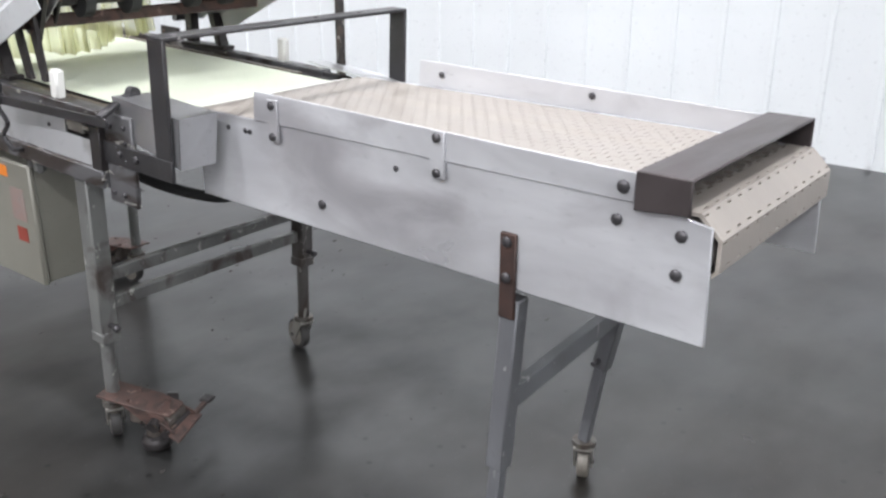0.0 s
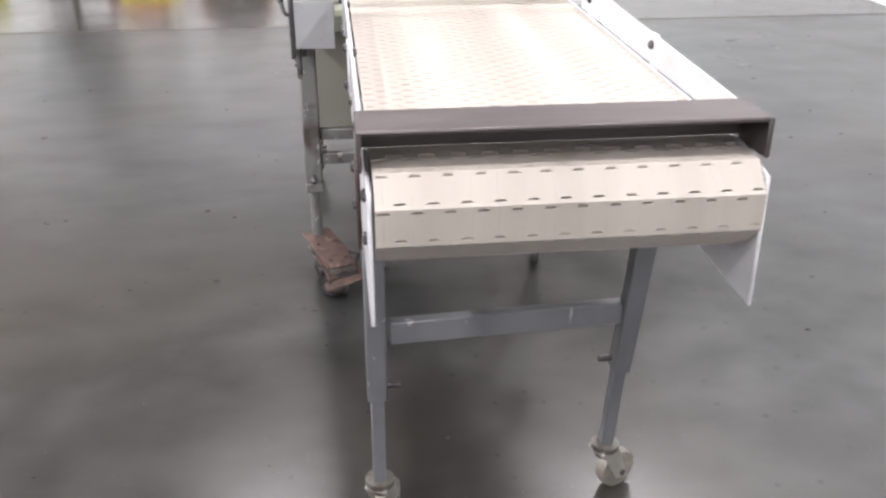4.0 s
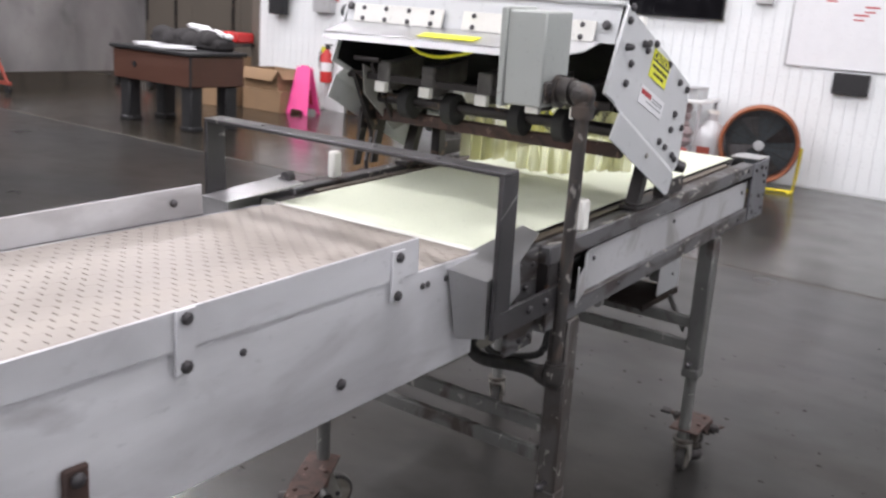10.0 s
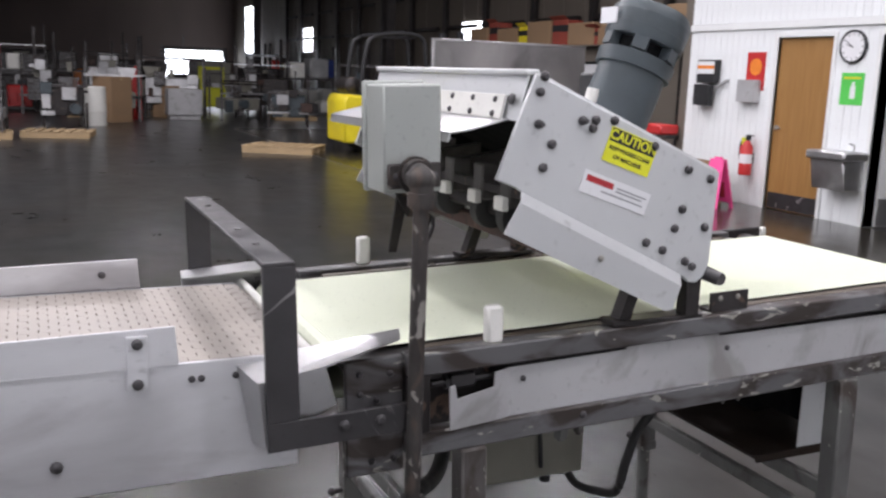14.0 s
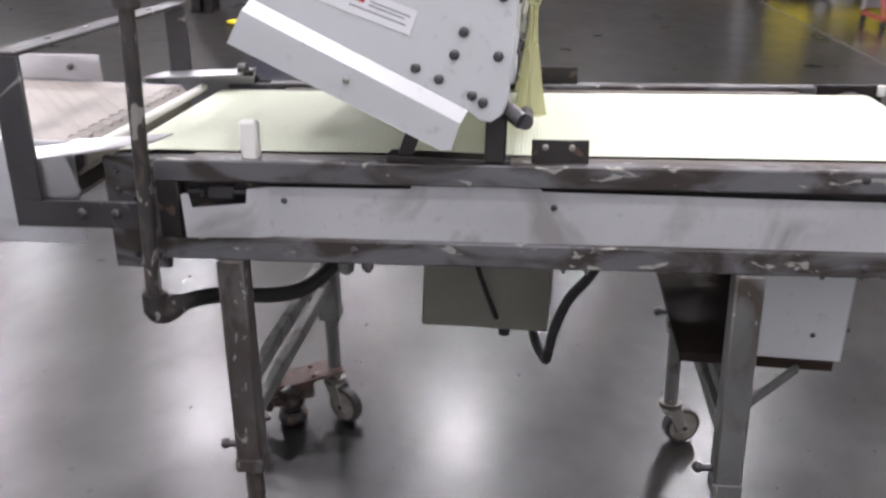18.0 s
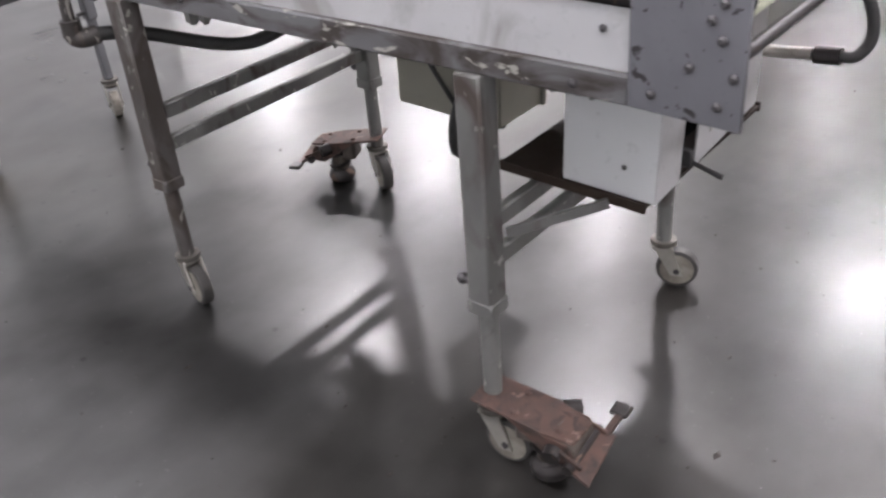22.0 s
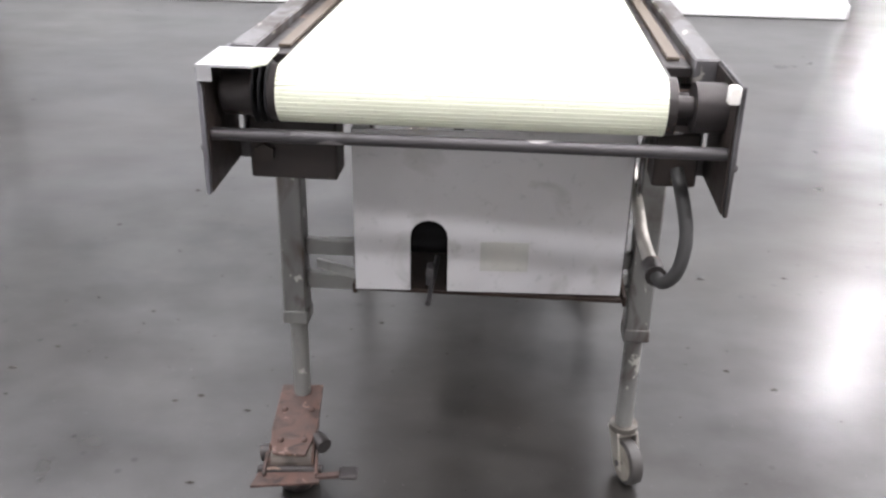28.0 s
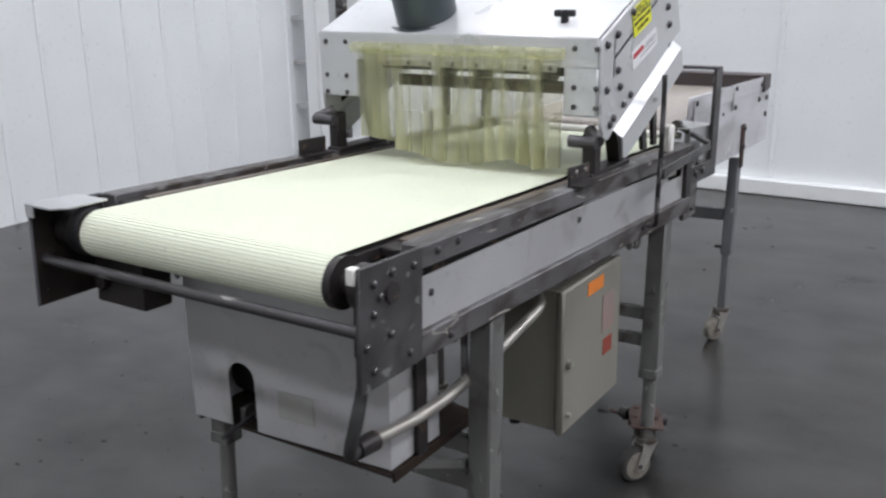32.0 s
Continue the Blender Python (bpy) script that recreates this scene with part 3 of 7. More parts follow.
def north_wall():
    s = Shape()
    x = -8.0
    for a, b, h in OPEN:
        s.box(x, a, WY, WY + 0.15, 0, 2.6)
        s.box(a, b, WY, WY + 0.15, h, 2.6)
        x = b
    s.box(x, WX + 0.2, WY, WY + 0.15, 0, 2.6)
    wall = solid("wall_north", s, M["wall"], "white beadboard office wall with four doorways", "wall", kind="structure", smooth=False)
    # upright boards with narrow grooves between them
    upper = mesh_of("board", Shape().box(0.003, 0.102, WY - 0.007, WY - 0.001, 2.135, 2.58, 0.002), M["wall"])
    lower = mesh_of("board", Shape().box(0.003, 0.102, WY - 0.007, WY - 0.001, 0.02, 2.045, 0.002), M["wall"])
    xx = -7.95
    while xx < WX - 0.11:
        blocked = any(a - 0.18 < xx < b + 0.07 for a, b, h in OPEN)
        for me in (upper,) if blocked else (upper, lower):
            ob = new("board", me)
            ob.parent, ob.matrix_basis = wall, pose(xx, 0, 0)
        xx += 0.105
    return wall


north_wall()
solid("wall_office_top", Shape().box(-8.0, WX + 0.2, WY + 0.02, WY + 0.15, 2.6, HALL_H).box(-8.15, -8.0, WY, HALL_N, 0, HALL_H), M["hallwall"], "beige sheet wall above the offices", "wall", kind="structure", smooth=False)
solid("trim", Shape().box(-8.0, WX, WY - 0.03, WY, 2.05, 2.13, 0.005), M["trim"], "white rail along the top of the beadboard", "trim", kind="structure")

# ---- small parts ----
def bolt_row(parent, spots, axis, r=0.009, h=0.007, mat=None):
    """Domed bolt heads, each a part."""
    me = None
    turn = Vector(axis).to_track_quat("Z", "Y").to_matrix().to_4x4()
    for p in spots:
        if me is None:
            me = mesh_of("bolt", Shape().lathe((0, 0, 0), (0, 0, 1), [(0, r), (h * 0.55, r), (h, r * 0.55)], 8), mat or M["bolt"], True)
        ob = new("bolt", me)
        ob.parent = parent
        ob.matrix_basis = Matrix.Translation(p) @ turn


def caster(parent, top, heading, wheel_r=0.05, offset=0.035, pale=False, ground=0.0):
    """A swivel caster under a leg at top (x, y, z of its plate); heading in degrees."""
    x, y, z = top
    c = part("caster", Shape().rod((0, 0, -0.012), (0, 0, 0), 0.03).rod((0, 0, -0.03), (0, 0, -0.01), 0.022), M["fork"], parent, "grey swivel caster")
    c.matrix_basis = pose(x, y, z, 0, 0, heading)
    zc = wheel_r + ground - z
    s = Shape()
    for side in (-1, 1):
        s.slab([(side * 0.020, -0.022, -0.012), (side * 0.020, 0.022, -0.012), (side * 0.020, offset + 0.014, zc - 0.012), (side * 0.020, offset - 0.014, zc - 0.012)], (side, 0, 0), 0.004)
    s.box(-0.024, 0.024, -0.024, 0.024, -0.022, -0.010, 0.003)
    part("fork", s, M["zinc"], c, "zinc plated fork")
    part("wheel", Shape().lathe((-0.015, offset, zc), (1, 0, 0), [(0, wheel_r * 0.8), (0.003, wheel_r * 0.97), (0.015, wheel_r), (0.027, wheel_r * 0.97), (0.030, wheel_r * 0.8)], 28), M["disc"] if pale else M["wheel"], c, "scuffed caster wheel")
    part("hub", Shape().lathe((-0.0165, offset, zc), (1, 0, 0), [(0, wheel_r * 0.25), (0.001, wheel_r * 0.80), (0.032, wheel_r * 0.80), (0.033, wheel_r * 0.25)], 24), M["disc"], c, "pale dirty wheel disc")
    part("axle", Shape().rod((-0.027, offset, zc), (0.027, offset, zc), 0.007), M["bolt"], c)
    return c


def brake(parent, at, heading):
    """A rusty foot-operated floor brake bolted beside a caster; it reaches along its own +y."""
    b = part("floor_brake", Shape().slab([(-0.044, -0.022, 0.160), (0.044, -0.022, 0.160), (0.047, 0.120, 0.144), (0.036, 0.185, 0.134), (-0.030, 0.190, 0.134), (-0.047, 0.120, 0.144)], (0, 0, -1), 0.006, 0.0015), M["rust"], parent, "rusty foot brake with a pedal")
    b.matrix_basis = at @ pose(0, 0, 0, 0, 0, heading)
    bolt_row(b, [(-0.028, 0.060, 0.151), (0.028, 0.060, 0.151), (-0.024, 0.150, 0.139), (0.024, 0.150, 0.139)], (0, 0.1, 1), 0.007, 0.005, M["rust"])
    part("housing", Shape().rod((-0.040, 0.162, 0.106), (0.040, 0.162, 0.106), 0.026, seg=16).rod((0, 0.12, 0.05), (0, 0.12, 0.140), 0.026).box(-0.030, 0.030, 0.06, 0.10, 0.085, 0.142, 0.006), M["grime"], b, "greasy grey-brown brake housing")
    part("spring", Shape().tube([(0.030 * math.cos(a * 0.9), 0.12 + 0.030 * math.sin(a * 0.9), 0.045 + 0.0048 * a) for a in range(18)], 0.005, 6, 2), M["frame_dark"], b)
    part("brake_pad", Shape().lathe((0, 0.12, 0.012), (0, 0, 1), [(0, 0.036), (0.012, 0.040), (0.024, 0.038), (0.034, 0.028)], 18), M["frame_dark"], b, "dark worn brake pad")
    part("pivot_pin", Shape().rod((-0.062, 0.186, 0.094), (0.066, 0.186, 0.094), 0.011, seg=12), M["frame_dark"], b)
    for sgn in (1, -1):
        part("cheek", Shape().slab([(sgn * 0.041, 0.050, 0.147), (sgn * 0.041, 0.176, 0.131), (sgn * 0.041, 0.196, 0.090), (sgn * 0.041, 0.150, 0.082)], (sgn, 0, 0), 0.004, 0.001), M["rust"], b)
        part("roller", Shape().rod((sgn * 0.045, 0.128 if sgn < 0 else 0.150, 0.128 if sgn < 0 else 0.112), (sgn * 0.064, 0.150 if sgn < 0 else 0.152, 0.124 if sgn < 0 else 0.108), 0.017, seg=14), M["frame_dark"], b)
        part("side_link", Shape().bar((sgn * 0.048, 0.15, 0.116), (sgn * 0.052, 0.205, 0.092), 0.006, 0.02, 0.001), M["rust"], b)
    p = part("pedal", Shape().slab([(-0.055, 0.190, 0.092), (0.062, 0.190, 0.090), (0.075, 0.232, 0.084), (-0.06, 0.222, 0.086)], (0, 0, 1), 0.006, 0.001).bar((-0.05, 0.205, 0.092), (-0.105, 0.210, 0.102), 0.014, 0.008, 0.001), M["rust"], b, "flat rusty pedal")
    part("pedal_tip", Shape().box(-0.135, -0.098, 0.190, 0.225, 0.098, 0.108, 0.004), M["frame_dark"], p)
    return b


# ---- infeed conveyor with the taupe link belt ----
def infeed_conveyor():
    root = thing("infeed_conveyor", "aluminium-sided infeed conveyor with a taupe plastic link belt", "conveyor")
    L, R = -0.215, 0.310
    for side, x, sgn in (("side_plate", L, -1), ("side_plate", R, 1)):
        s = Shape()
        pts = [(x, -1.138, 0.718), (x, -1.132, 0.912), (x, -1.04, 0.928), (x, 0.075, 0.934), (x, 0.075, 0.735)]
        s.slab(pts, (sgn, 0, 0), 0.006, 0.0015)
        p = part(side, s, M["alu"], root, "scuffed brushed aluminium side plate")
        o = x + sgn * 0.006
        bolt_row(p, [(o, -1.085, 0.890), (o, -1.082, 0.826), (o, -0.311 if sgn < 0 else -0.304, 0.785), (o, -0.975, 0.895)], (sgn, 0, 0), 0.010, 0.007)
        bolt_row(p, [(o, -0.512, 0.896), (o, -0.10, 0.905), (o, -0.085, 0.905), (o, -0.03, 0.905)], (sgn, 0, 0), 0.006, 0.004)
        g = part("guard", Shape().slab([(x + sgn * 0.007, -1.004, 0.929), (x + sgn * 0.007, -1.004, 0.976), (x + sgn * 0.007, -0.125, 0.996), (x + sgn * 0.007, -0.120, 0.934)], (sgn, 0, 0), 0.004, 0.001), M["alu"], root, "thin aluminium guard strip")
        for y in (-0.183, -0.617):
            c = part("clip", Shape().box(x + sgn * 0.011, x + sgn * 0.016, y - 0.016, y + 0.016, 0.898, 0.985, 0.001), M["alu"], root, "aluminium joining strap")
            bolt_row(c, [(x + sgn * 0.016, y, 0.973), (x + sgn * 0.016, y, 0.908)], (sgn, 0, 0), 0.009)
        bolt_row(g, [(x + sgn * 0.011, -0.985, 0.952)], (sgn, 0, 0), 0.011)
        bolt_row(g, [(x + sgn * 0.006, y, 0.966) for y in (-0.196, -0.62)], (-sgn, 0, 0), 0.008)
    # the end bar: a bent channel open towards the belt end, with folded ends
    bar = part("end_bar", Shape().box(-0.229, 0.324, -1.098, -1.006, 0.975, 0.982, 0.0025).box(-0.225, 0.320, -1.013, -1.007, 0.9305, 0.976, 0.001), M["bar"], root, "dark brown steel channel across the belt end")
    for x in (-0.2315, 0.3195):
        part("end_cap", Shape().slab([(x, -1.0985, 0.925), (x, -1.0985, 0.9815), (x, -1.0065, 0.9815), (x, -1.0065, 0.918)], (1, 0, 0), 0.007, 0.0015), M["bar"], bar)
    # head roller and frame under the belt
    part("roller", Shape().rod((L + 0.004, -1.083, 0.867), (R - 0.004, -1.083, 0.867), 0.052, seg=24), M["gap"], root)
    part("roller", Shape().rod((L + 0.01, 0.064, 0.900), (R - 0.01, 0.064, 0.900), 0.024, seg=20), M["gap"], root)
    part("belt_bed", Shape().box(L + 0.008, R - 0.008, -1.08, 0.05, 0.905, 0.921), M["gap"], root, "dark bed under the belt")
    part("return_belt", Shape().box(L + 0.012, R - 0.012, -1.085, 0.03, 0.800, 0.808), M["link"], root, "taupe return run of the belt")
    for y in (-0.9, -0.45, -0.05):
        part("crossmember", Shape().box(L, R, y - 0.015, y + 0.015, 0.84, 0.88), M["frame"], root)
    # belt links: rows of interlocked fingers
    x0, x1, pitch, f = L + 0.003, R - 0.003, 0.0335, 0.0212
    n = int((x1 - x0) / f)
    w = (x1 - x0) / n

    def link_mesh():
        front, back = [], []
        for i in range(n):
            a, c = x0 + i * w, x0 + (i + 1) * w
            far = i % 2 == 0
            yf = -0.0165 if far else -0.0165 + pitch / 2
            yb = yf + pitch
            # a shallow notch in each finger tip leaves the open slot
            front += [(a, yf), (a + 0.16 * w, yf), (a + 0.19 * w, yf + 0.0019), (c - 0.19 * w, yf + 0.0019), (c - 0.16 * w, yf), (c, yf)]
            back += [(a, yb), (c, yb)]
        outline = front + back[::-1]
        s = Shape()
        s.slab([(px, py, -0.006) for px, py in outline], (0, 0, 1), 0.0075)
        return mesh_of("belt_link", s, M["link"])

    def faceted_link(side, count, overlap):
        """A rigid link of this length on a drum of so many sides; its fingers fold over onto the next sides."""
        turn = math.pi / count * 2
        rise, half = side / 2 / math.tan(turn / 2), side / 2

        def point(x, y, q):
            d = max(0.0, abs(y) - half)
            yy = min(abs(y), half) + d * math.cos(turn)
            return x, math.copysign(yy + q * math.tan(turn / 2) * (abs(y) >= half - 1e-6), y), rise + q - d * math.sin(turn)

        s = Shape()
        for i in range(n):
            a, c = x0 + i * w, x0 + (i + 1) * w
            yf = -half - overlap if i % 2 == 0 else -half + overlap
            for xa, xb, start in ((a, a + 0.2 * w, yf), (a + 0.2 * w, c - 0.2 * w, yf + 0.0024), (c - 0.2 * w, c, yf)):
                stops = [start] + [y for y in (-half, 0.0, half) if start + 1e-5 < y < yf + side - 1e-5] + [yf + side]
                rings = [[s.bm.verts.new(point(x, y, q)) for q in (-0.005, 0.0015) for x in (xa, xb)] for y in stops]
                for p, q in zip(rings[:-1], rings[1:]):
                    for u, v in ((0, 1), (1, 3), (3, 2), (2, 0)):
                        s.bm.faces.new((p[u], p[v], q[v], q[u]))
                s.bm.faces.new((rings[0][0], rings[0][1], rings[0][3], rings[0][2]))
                s.bm.faces.new((rings[-1][0], rings[-1][1], rings[-1][3], rings[-1][2]))
        bmesh.ops.remove_doubles(s.bm, verts=s.bm.verts[:], dist=1e-5)
        return mesh_of("belt_link", s, M["link"])

    me = link_mesh()
    belt = part("link_belt", Shape().box(x0, x1, -1.08, 0.04, 0.921, 0.9225), M["gap"], root, "taupe plastic link belt with slots")
    y = 0.064 - pitch
    rows = []
    while y > -1.05:
        rows.append(pose(0, y, 0.9295 + 0.004 * (y + 0.5)))
        y -= pitch
    placed = [(me, m) for m in rows]
    for centre, side, count, sign, sweep in ((Vector((0, -1.083, 0.8665)), 0.0505, 8, 1, 200), (Vector((0, 0.064, 0.900)), 0.0255, 8, -1, 150)):
        wrapped = faceted_link(side, count, side * 0.12)
        for a in range(0, sweep, 45):
            placed.append((wrapped, Matrix.Translation(centre) @ pose(0, 0, 0, sign * a, 0, 0)))
    for link_me, m in placed:
        ob = new("belt_link", link_me)
        ob.parent, ob.matrix_basis = belt, m
    # legs
    for x, sgn in ((L - 0.006, -1), (R - 0.03, 1)):
        strap_x = x if sgn < 0 else R + 0.006
        s = part("strap", Shape().box(strap_x, strap_x + sgn * 0.008, -0.791, -0.756, 0.665, 0.828, 0.003), M["strap"], root, "rusty leg strap")
        bolt_row(s, [(strap_x + sgn * 0.008, -0.773, 0.812), (strap_x + sgn * 0.008, -0.773, 0.745)], (sgn, 0, 0), 0.01)
        lx = L + 0.012 if sgn < 0 else R - 0.020
        foot, knee, top = Vector((lx, -0.735, 0.125)), Vector((lx, -0.751, 0.335)), Vector((lx, -0.776, 0.70))
        if sgn > 0:
            foot, knee = Vector((lx - 0.006, -0.674, 0.125)), Vector((lx - 0.004, -0.706, 0.335))
        part("leg", Shape().bar(knee, top, 0.038, 0.038, 0.003, (1, 0, 0)), M["leg_blue"], root, "grey painted square leg tube")
        part("leg_tube", Shape().bar(foot, knee + Vector((0, 0, 0.01)), 0.026, 0.026, 0.002, (1, 0, 0)), M["leg_blue"], root)
        part("clamp_screw", Shape().rod(knee + Vector((-sgn * 0.015, 0, 0.025)), knee + Vector((-sgn * 0.045, 0, 0.025)), 0.006), M["bolt"], root)
        caster(root, foot, -25 if sgn < 0 else -65, 0.045, pale=True)
    part("cross_brace", Shape().bar((L + 0.038, -0.762, 0.485), (R - 0.042, -0.735, 0.485), 0.025, 0.045, 0.002), M["leg_blue"], root, "grey cross brace")
    return root


infeed_conveyor()

# ---- table with the cream belt (built level, then tilted a little) ----
SLOPE = math.degrees(math.atan(0.036))
TILT = pose(0, 0.032, 0, SLOPE, 0, 0)


def table_conveyor():
    root = thing("belt_table", "worn grey steel belt table with a cream ribbed belt on casters", "conveyor", at=TILT)
    for sgn in (1, -1):
        o = 0.376 if sgn > 0 else -0.366   # outer faces
        xi = o - sgn * 0.04
        part("top_rail", Shape().box(xi, o, 0.25, 1.545, 0.879, 0.918, 0.003), M["frame"], root, "chipped grey top rail")
        part("bottom_rail", Shape().box(xi, o, 0.25, 1.545, 0.734, 0.777, 0.003), M["frame"], root, "chipped grey bottom rail")
        part("corner_post", Shape().box(xi, o - sgn * 0.001, 0.25, 0.29, 0.775, 0.880, 0.002), M["frame_dark"], root, "dark stained corner post")
        part("inner_strip", Shape().box(sgn * 0.281, xi - sgn * 0.001, 0.15, 1.54, 0.888, 0.904, 0.002), M["frame_dark"], root, "black strip along the belt")
        px = o - sgn * 0.012
        s = Shape()
        tail = [(px, 0.45, 0.869), (px, 0.70, 0.870), (px, 0.702, 0.877), (px, 0.92, 0.877), (px, 0.925, 0.870), (px, 1.5435, 0.862), (px, 1.5435, 0.775)]
        if sgn > 0:
            # the near end of this sheet is sprung outwards
            s.slab([(px, 0.45, 0.775)] + tail, (-1, 0, 0), 0.003)
            s.slab([(px, 0.45, 0.775), (0.411, 0.312, 0.789), (0.413, 0.310, 0.868), (0.408, 0.322, 0.868), (0.407, 0.326, 0.842), (0.378, 0.412, 0.842), (0.376, 0.415, 0.868), (px, 0.45, 0.869)], (-0.95, -0.32, 0), 0.003)
        else:
            s.slab([(px, 0.288, 0.772), (px, 0.288, 0.862), (px, 0.30, 0.862), (px, 0.303, 0.838), (px, 0.405, 0.838), (px, 0.407, 0.868)] + tail, (1, 0, 0), 0.003)
        part("wear_strip", Shape().box(sgn * 0.292, sgn * 0.312, 0.30, 1.50, 0.904, 0.910, 0.001), M["tan"], root, "oily tan strip along the belt edge")
        part("inner_web", Shape().box(o - sgn * 0.03, o - sgn * 0.034, 0.29, 1.54, 0.778, 0.879), M["frame_dark"], root, "dark oily inner web")
        pan = part("side_panel", s, M["panel"], root, "pale grey sheet side panel")
        bolt_row(pan, [(px, 0.477, 0.845), (px, 0.945, 0.843), (px, 1.50, 0.832)], (sgn, 0, 0), 0.006, 0.004)
        bolt_row(root, [(o, 1.44, 0.905), (o, 1.50, 0.902), (o, 1.46, 0.752), (o, 0.60, 0.76)], (sgn, 0, 0), 0.007, 0.005)
        ep = part("end_plate", Shape().slab([(o - sgn * 0.004, 1.545, 0.736), (o - sgn * 0.004, 1.545, 0.918), (o - sgn * 0.004, 1.702, 0.918), (o - sgn * 0.004, 1.702, 0.730)], (sgn, 0, 0), 0.007, 0.0015), M["plate"] if sgn > 0 else M["plate_dark"], root, "bolted blue-grey end plate with chipped paint" if sgn > 0 else "dark dirty end plate with bolts")
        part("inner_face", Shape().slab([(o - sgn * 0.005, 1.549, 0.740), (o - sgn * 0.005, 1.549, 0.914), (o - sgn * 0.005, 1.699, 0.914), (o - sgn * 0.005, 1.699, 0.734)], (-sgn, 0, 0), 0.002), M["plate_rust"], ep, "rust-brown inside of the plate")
        bolt_row(ep, [(o + sgn * 0.003, yy, zz) for yy, zz in ((1.57, 0.895), (1.625, 0.898), (1.67, 0.89), (1.655, 0.868), (1.67, 0.845), (1.63, 0.805), (1.58, 0.76), (1.67, 0.76), (1.688, 0.80))], (sgn, 0, 0), 0.0065, 0.006)
        # bearings and bits at the drive end
        br = part("bearing", Shape().rod((sgn * 0.315, 1.628, 0.868), (sgn * 0.36, 1.628, 0.868), 0.036, seg=20).rod((sgn * 0.28, 1.628, 0.868), (sgn * 0.375, 1.628, 0.868), 0.016), M["frame_dark"], root, "oily bearing block")
        if sgn > 0:
            for k in range(3):
                part("sprocket", Shape().lathe((0.290 + 0.010 * k, 1.628, 0.868), (1, 0, 0), [(0, 0.040), (0.002, 0.046), (0.004, 0.040)], 18), M["black"], br)
        part("bracket", Shape().box(sgn * 0.30, sgn * 0.345, 1.50, 1.56, 0.80, 0.87, 0.004), M["frame_dark"], root)
        # legs
        for yl in (0.372, 1.278):
            lo = 0.29
            lx = 0.36 if sgn > 0 else -0.33
            paint, look_of = (M["rail_rust"], "dark rusty square leg with chipped paint") if sgn > 0 and yl < 1 else (M["leg"], "chipped grey-green square leg")
            part("leg", Shape().box(lx - 0.024, lx + 0.024, yl - 0.025, yl + 0.025, lo, 0.735, 0.004), paint, root, look_of)
            part("leg_tube", Shape().rod((lx, yl, 0.125 - 0.036 * yl), (lx, yl, lo + 0.01), 0.018), paint, root, "telescoping inner leg tube")
            part("collar", Shape().box(lx - 0.026, lx + 0.026, yl - 0.027, yl + 0.027, lo, lo + 0.03, 0.003), paint, root)
            part("clamp_screw", Shape().rod((lx, yl - 0.025, lo + 0.05), (lx, yl - 0.05, lo + 0.05), 0.007).ball((lx, yl - 0.052, lo + 0.05), 0.011, 8), M["bolt"], root)
    for sgn in (1, -1):
        for y, w, h in ((0.575, 0.016, 0.030), (0.615, 0.012, 0.024), (0.965, 0.007, 0.016), (1.005, 0.007, 0.016), (1.405, 0.009, 0.012), (1.47, 0.009, 0.012)):
            part("hanger_nut", Shape().rod((sgn * 0.340, y, 0.735), (sgn * 0.340, y, 0.735 - h), w, w * 0.9, 6).rod((sgn * 0.340, y, 0.735 - h), (sgn * 0.340, y, 0.729 - h), w * 0.5, seg=8), M["leg"], root, "greasy hanger nut")
        part("flat_tab", Shape().box(sgn * 0.33 - 0.02, sgn * 0.33 + 0.02, 0.74, 0.86, 0.725, 0.7335, 0.001), M["leg"], root)
    part("link_bar", Shape().bar((-0.404, 0.60, 0.893), (-0.386, 0.175, 0.905), 0.006, 0.022, 0.001).rod((-0.398, 0.60, 0.893), (-0.415, 0.60, 0.893), 0.014, seg=10), M["hoop"], root, "flat dark link bar")
    # caster and brake of each leg, with the brakes on two of them
    for x, y, head in ((0.36, 0.372, -14), (-0.33, 0.372, -30), (0.36, 1.278, 5), (-0.33, 1.278, 20)):
        z = -0.036 * y
        caster(root, (x, y, 0.125 + z), head, ground=z)
    brake(root, pose(0.362, 1.278, -0.047), 5)
    brake(root, pose(-0.33, 0.37, -0.014), 203)
    # cross braces between the legs
    for y, zs in ((0.372, (0.468, 0.392)), (1.278, (0.46, 0.385))):
        for z in zs:
            part("cross_brace", Shape().bar((-0.306, y, z), (0.336, y, z), 0.022, 0.034, 0.003), M["leg"], root, "chipped grey cross brace")
    # belt: a loop with fine ribs
    s = Shape()
    bm = s.bm
    zc, r, ya, yb = 0.868, 0.043, 0.155, 1.628
    loop = []
    rib = 0.0068
    k = int((yb - ya) / rib)
    for i in range(k):
        y = ya + (yb - ya) * i / k
        loop += [(y, zc + r), (y + rib * 0.55, zc + r), (y + rib * 0.6, zc + r - 0.0012), (y + rib * 0.95, zc + r - 0.0012)]
    na = int(math.pi * r / rib)
    for i in range(na):
        for da, dr in ((0, 0), (0.55, 0), (0.6, -0.0014), (0.95, -0.0014)):
            an = math.pi * (i + da) / na
            loop.append((yb + (r + dr) * math.sin(an), zc + (r + dr) * math.cos(an)))
    loop += [(yb, zc - r), (ya, zc - r)]
    for i in range(1, 8):
        an = math.pi + math.pi * i / 8
        loop.append((ya + r * 0.6 * math.sin(an), zc + r * math.cos(an)))
    lo = [bm.verts.new((-0.275, y, z)) for y, z in loop]
    hi = [bm.verts.new((0.278, y, z)) for y, z in loop]
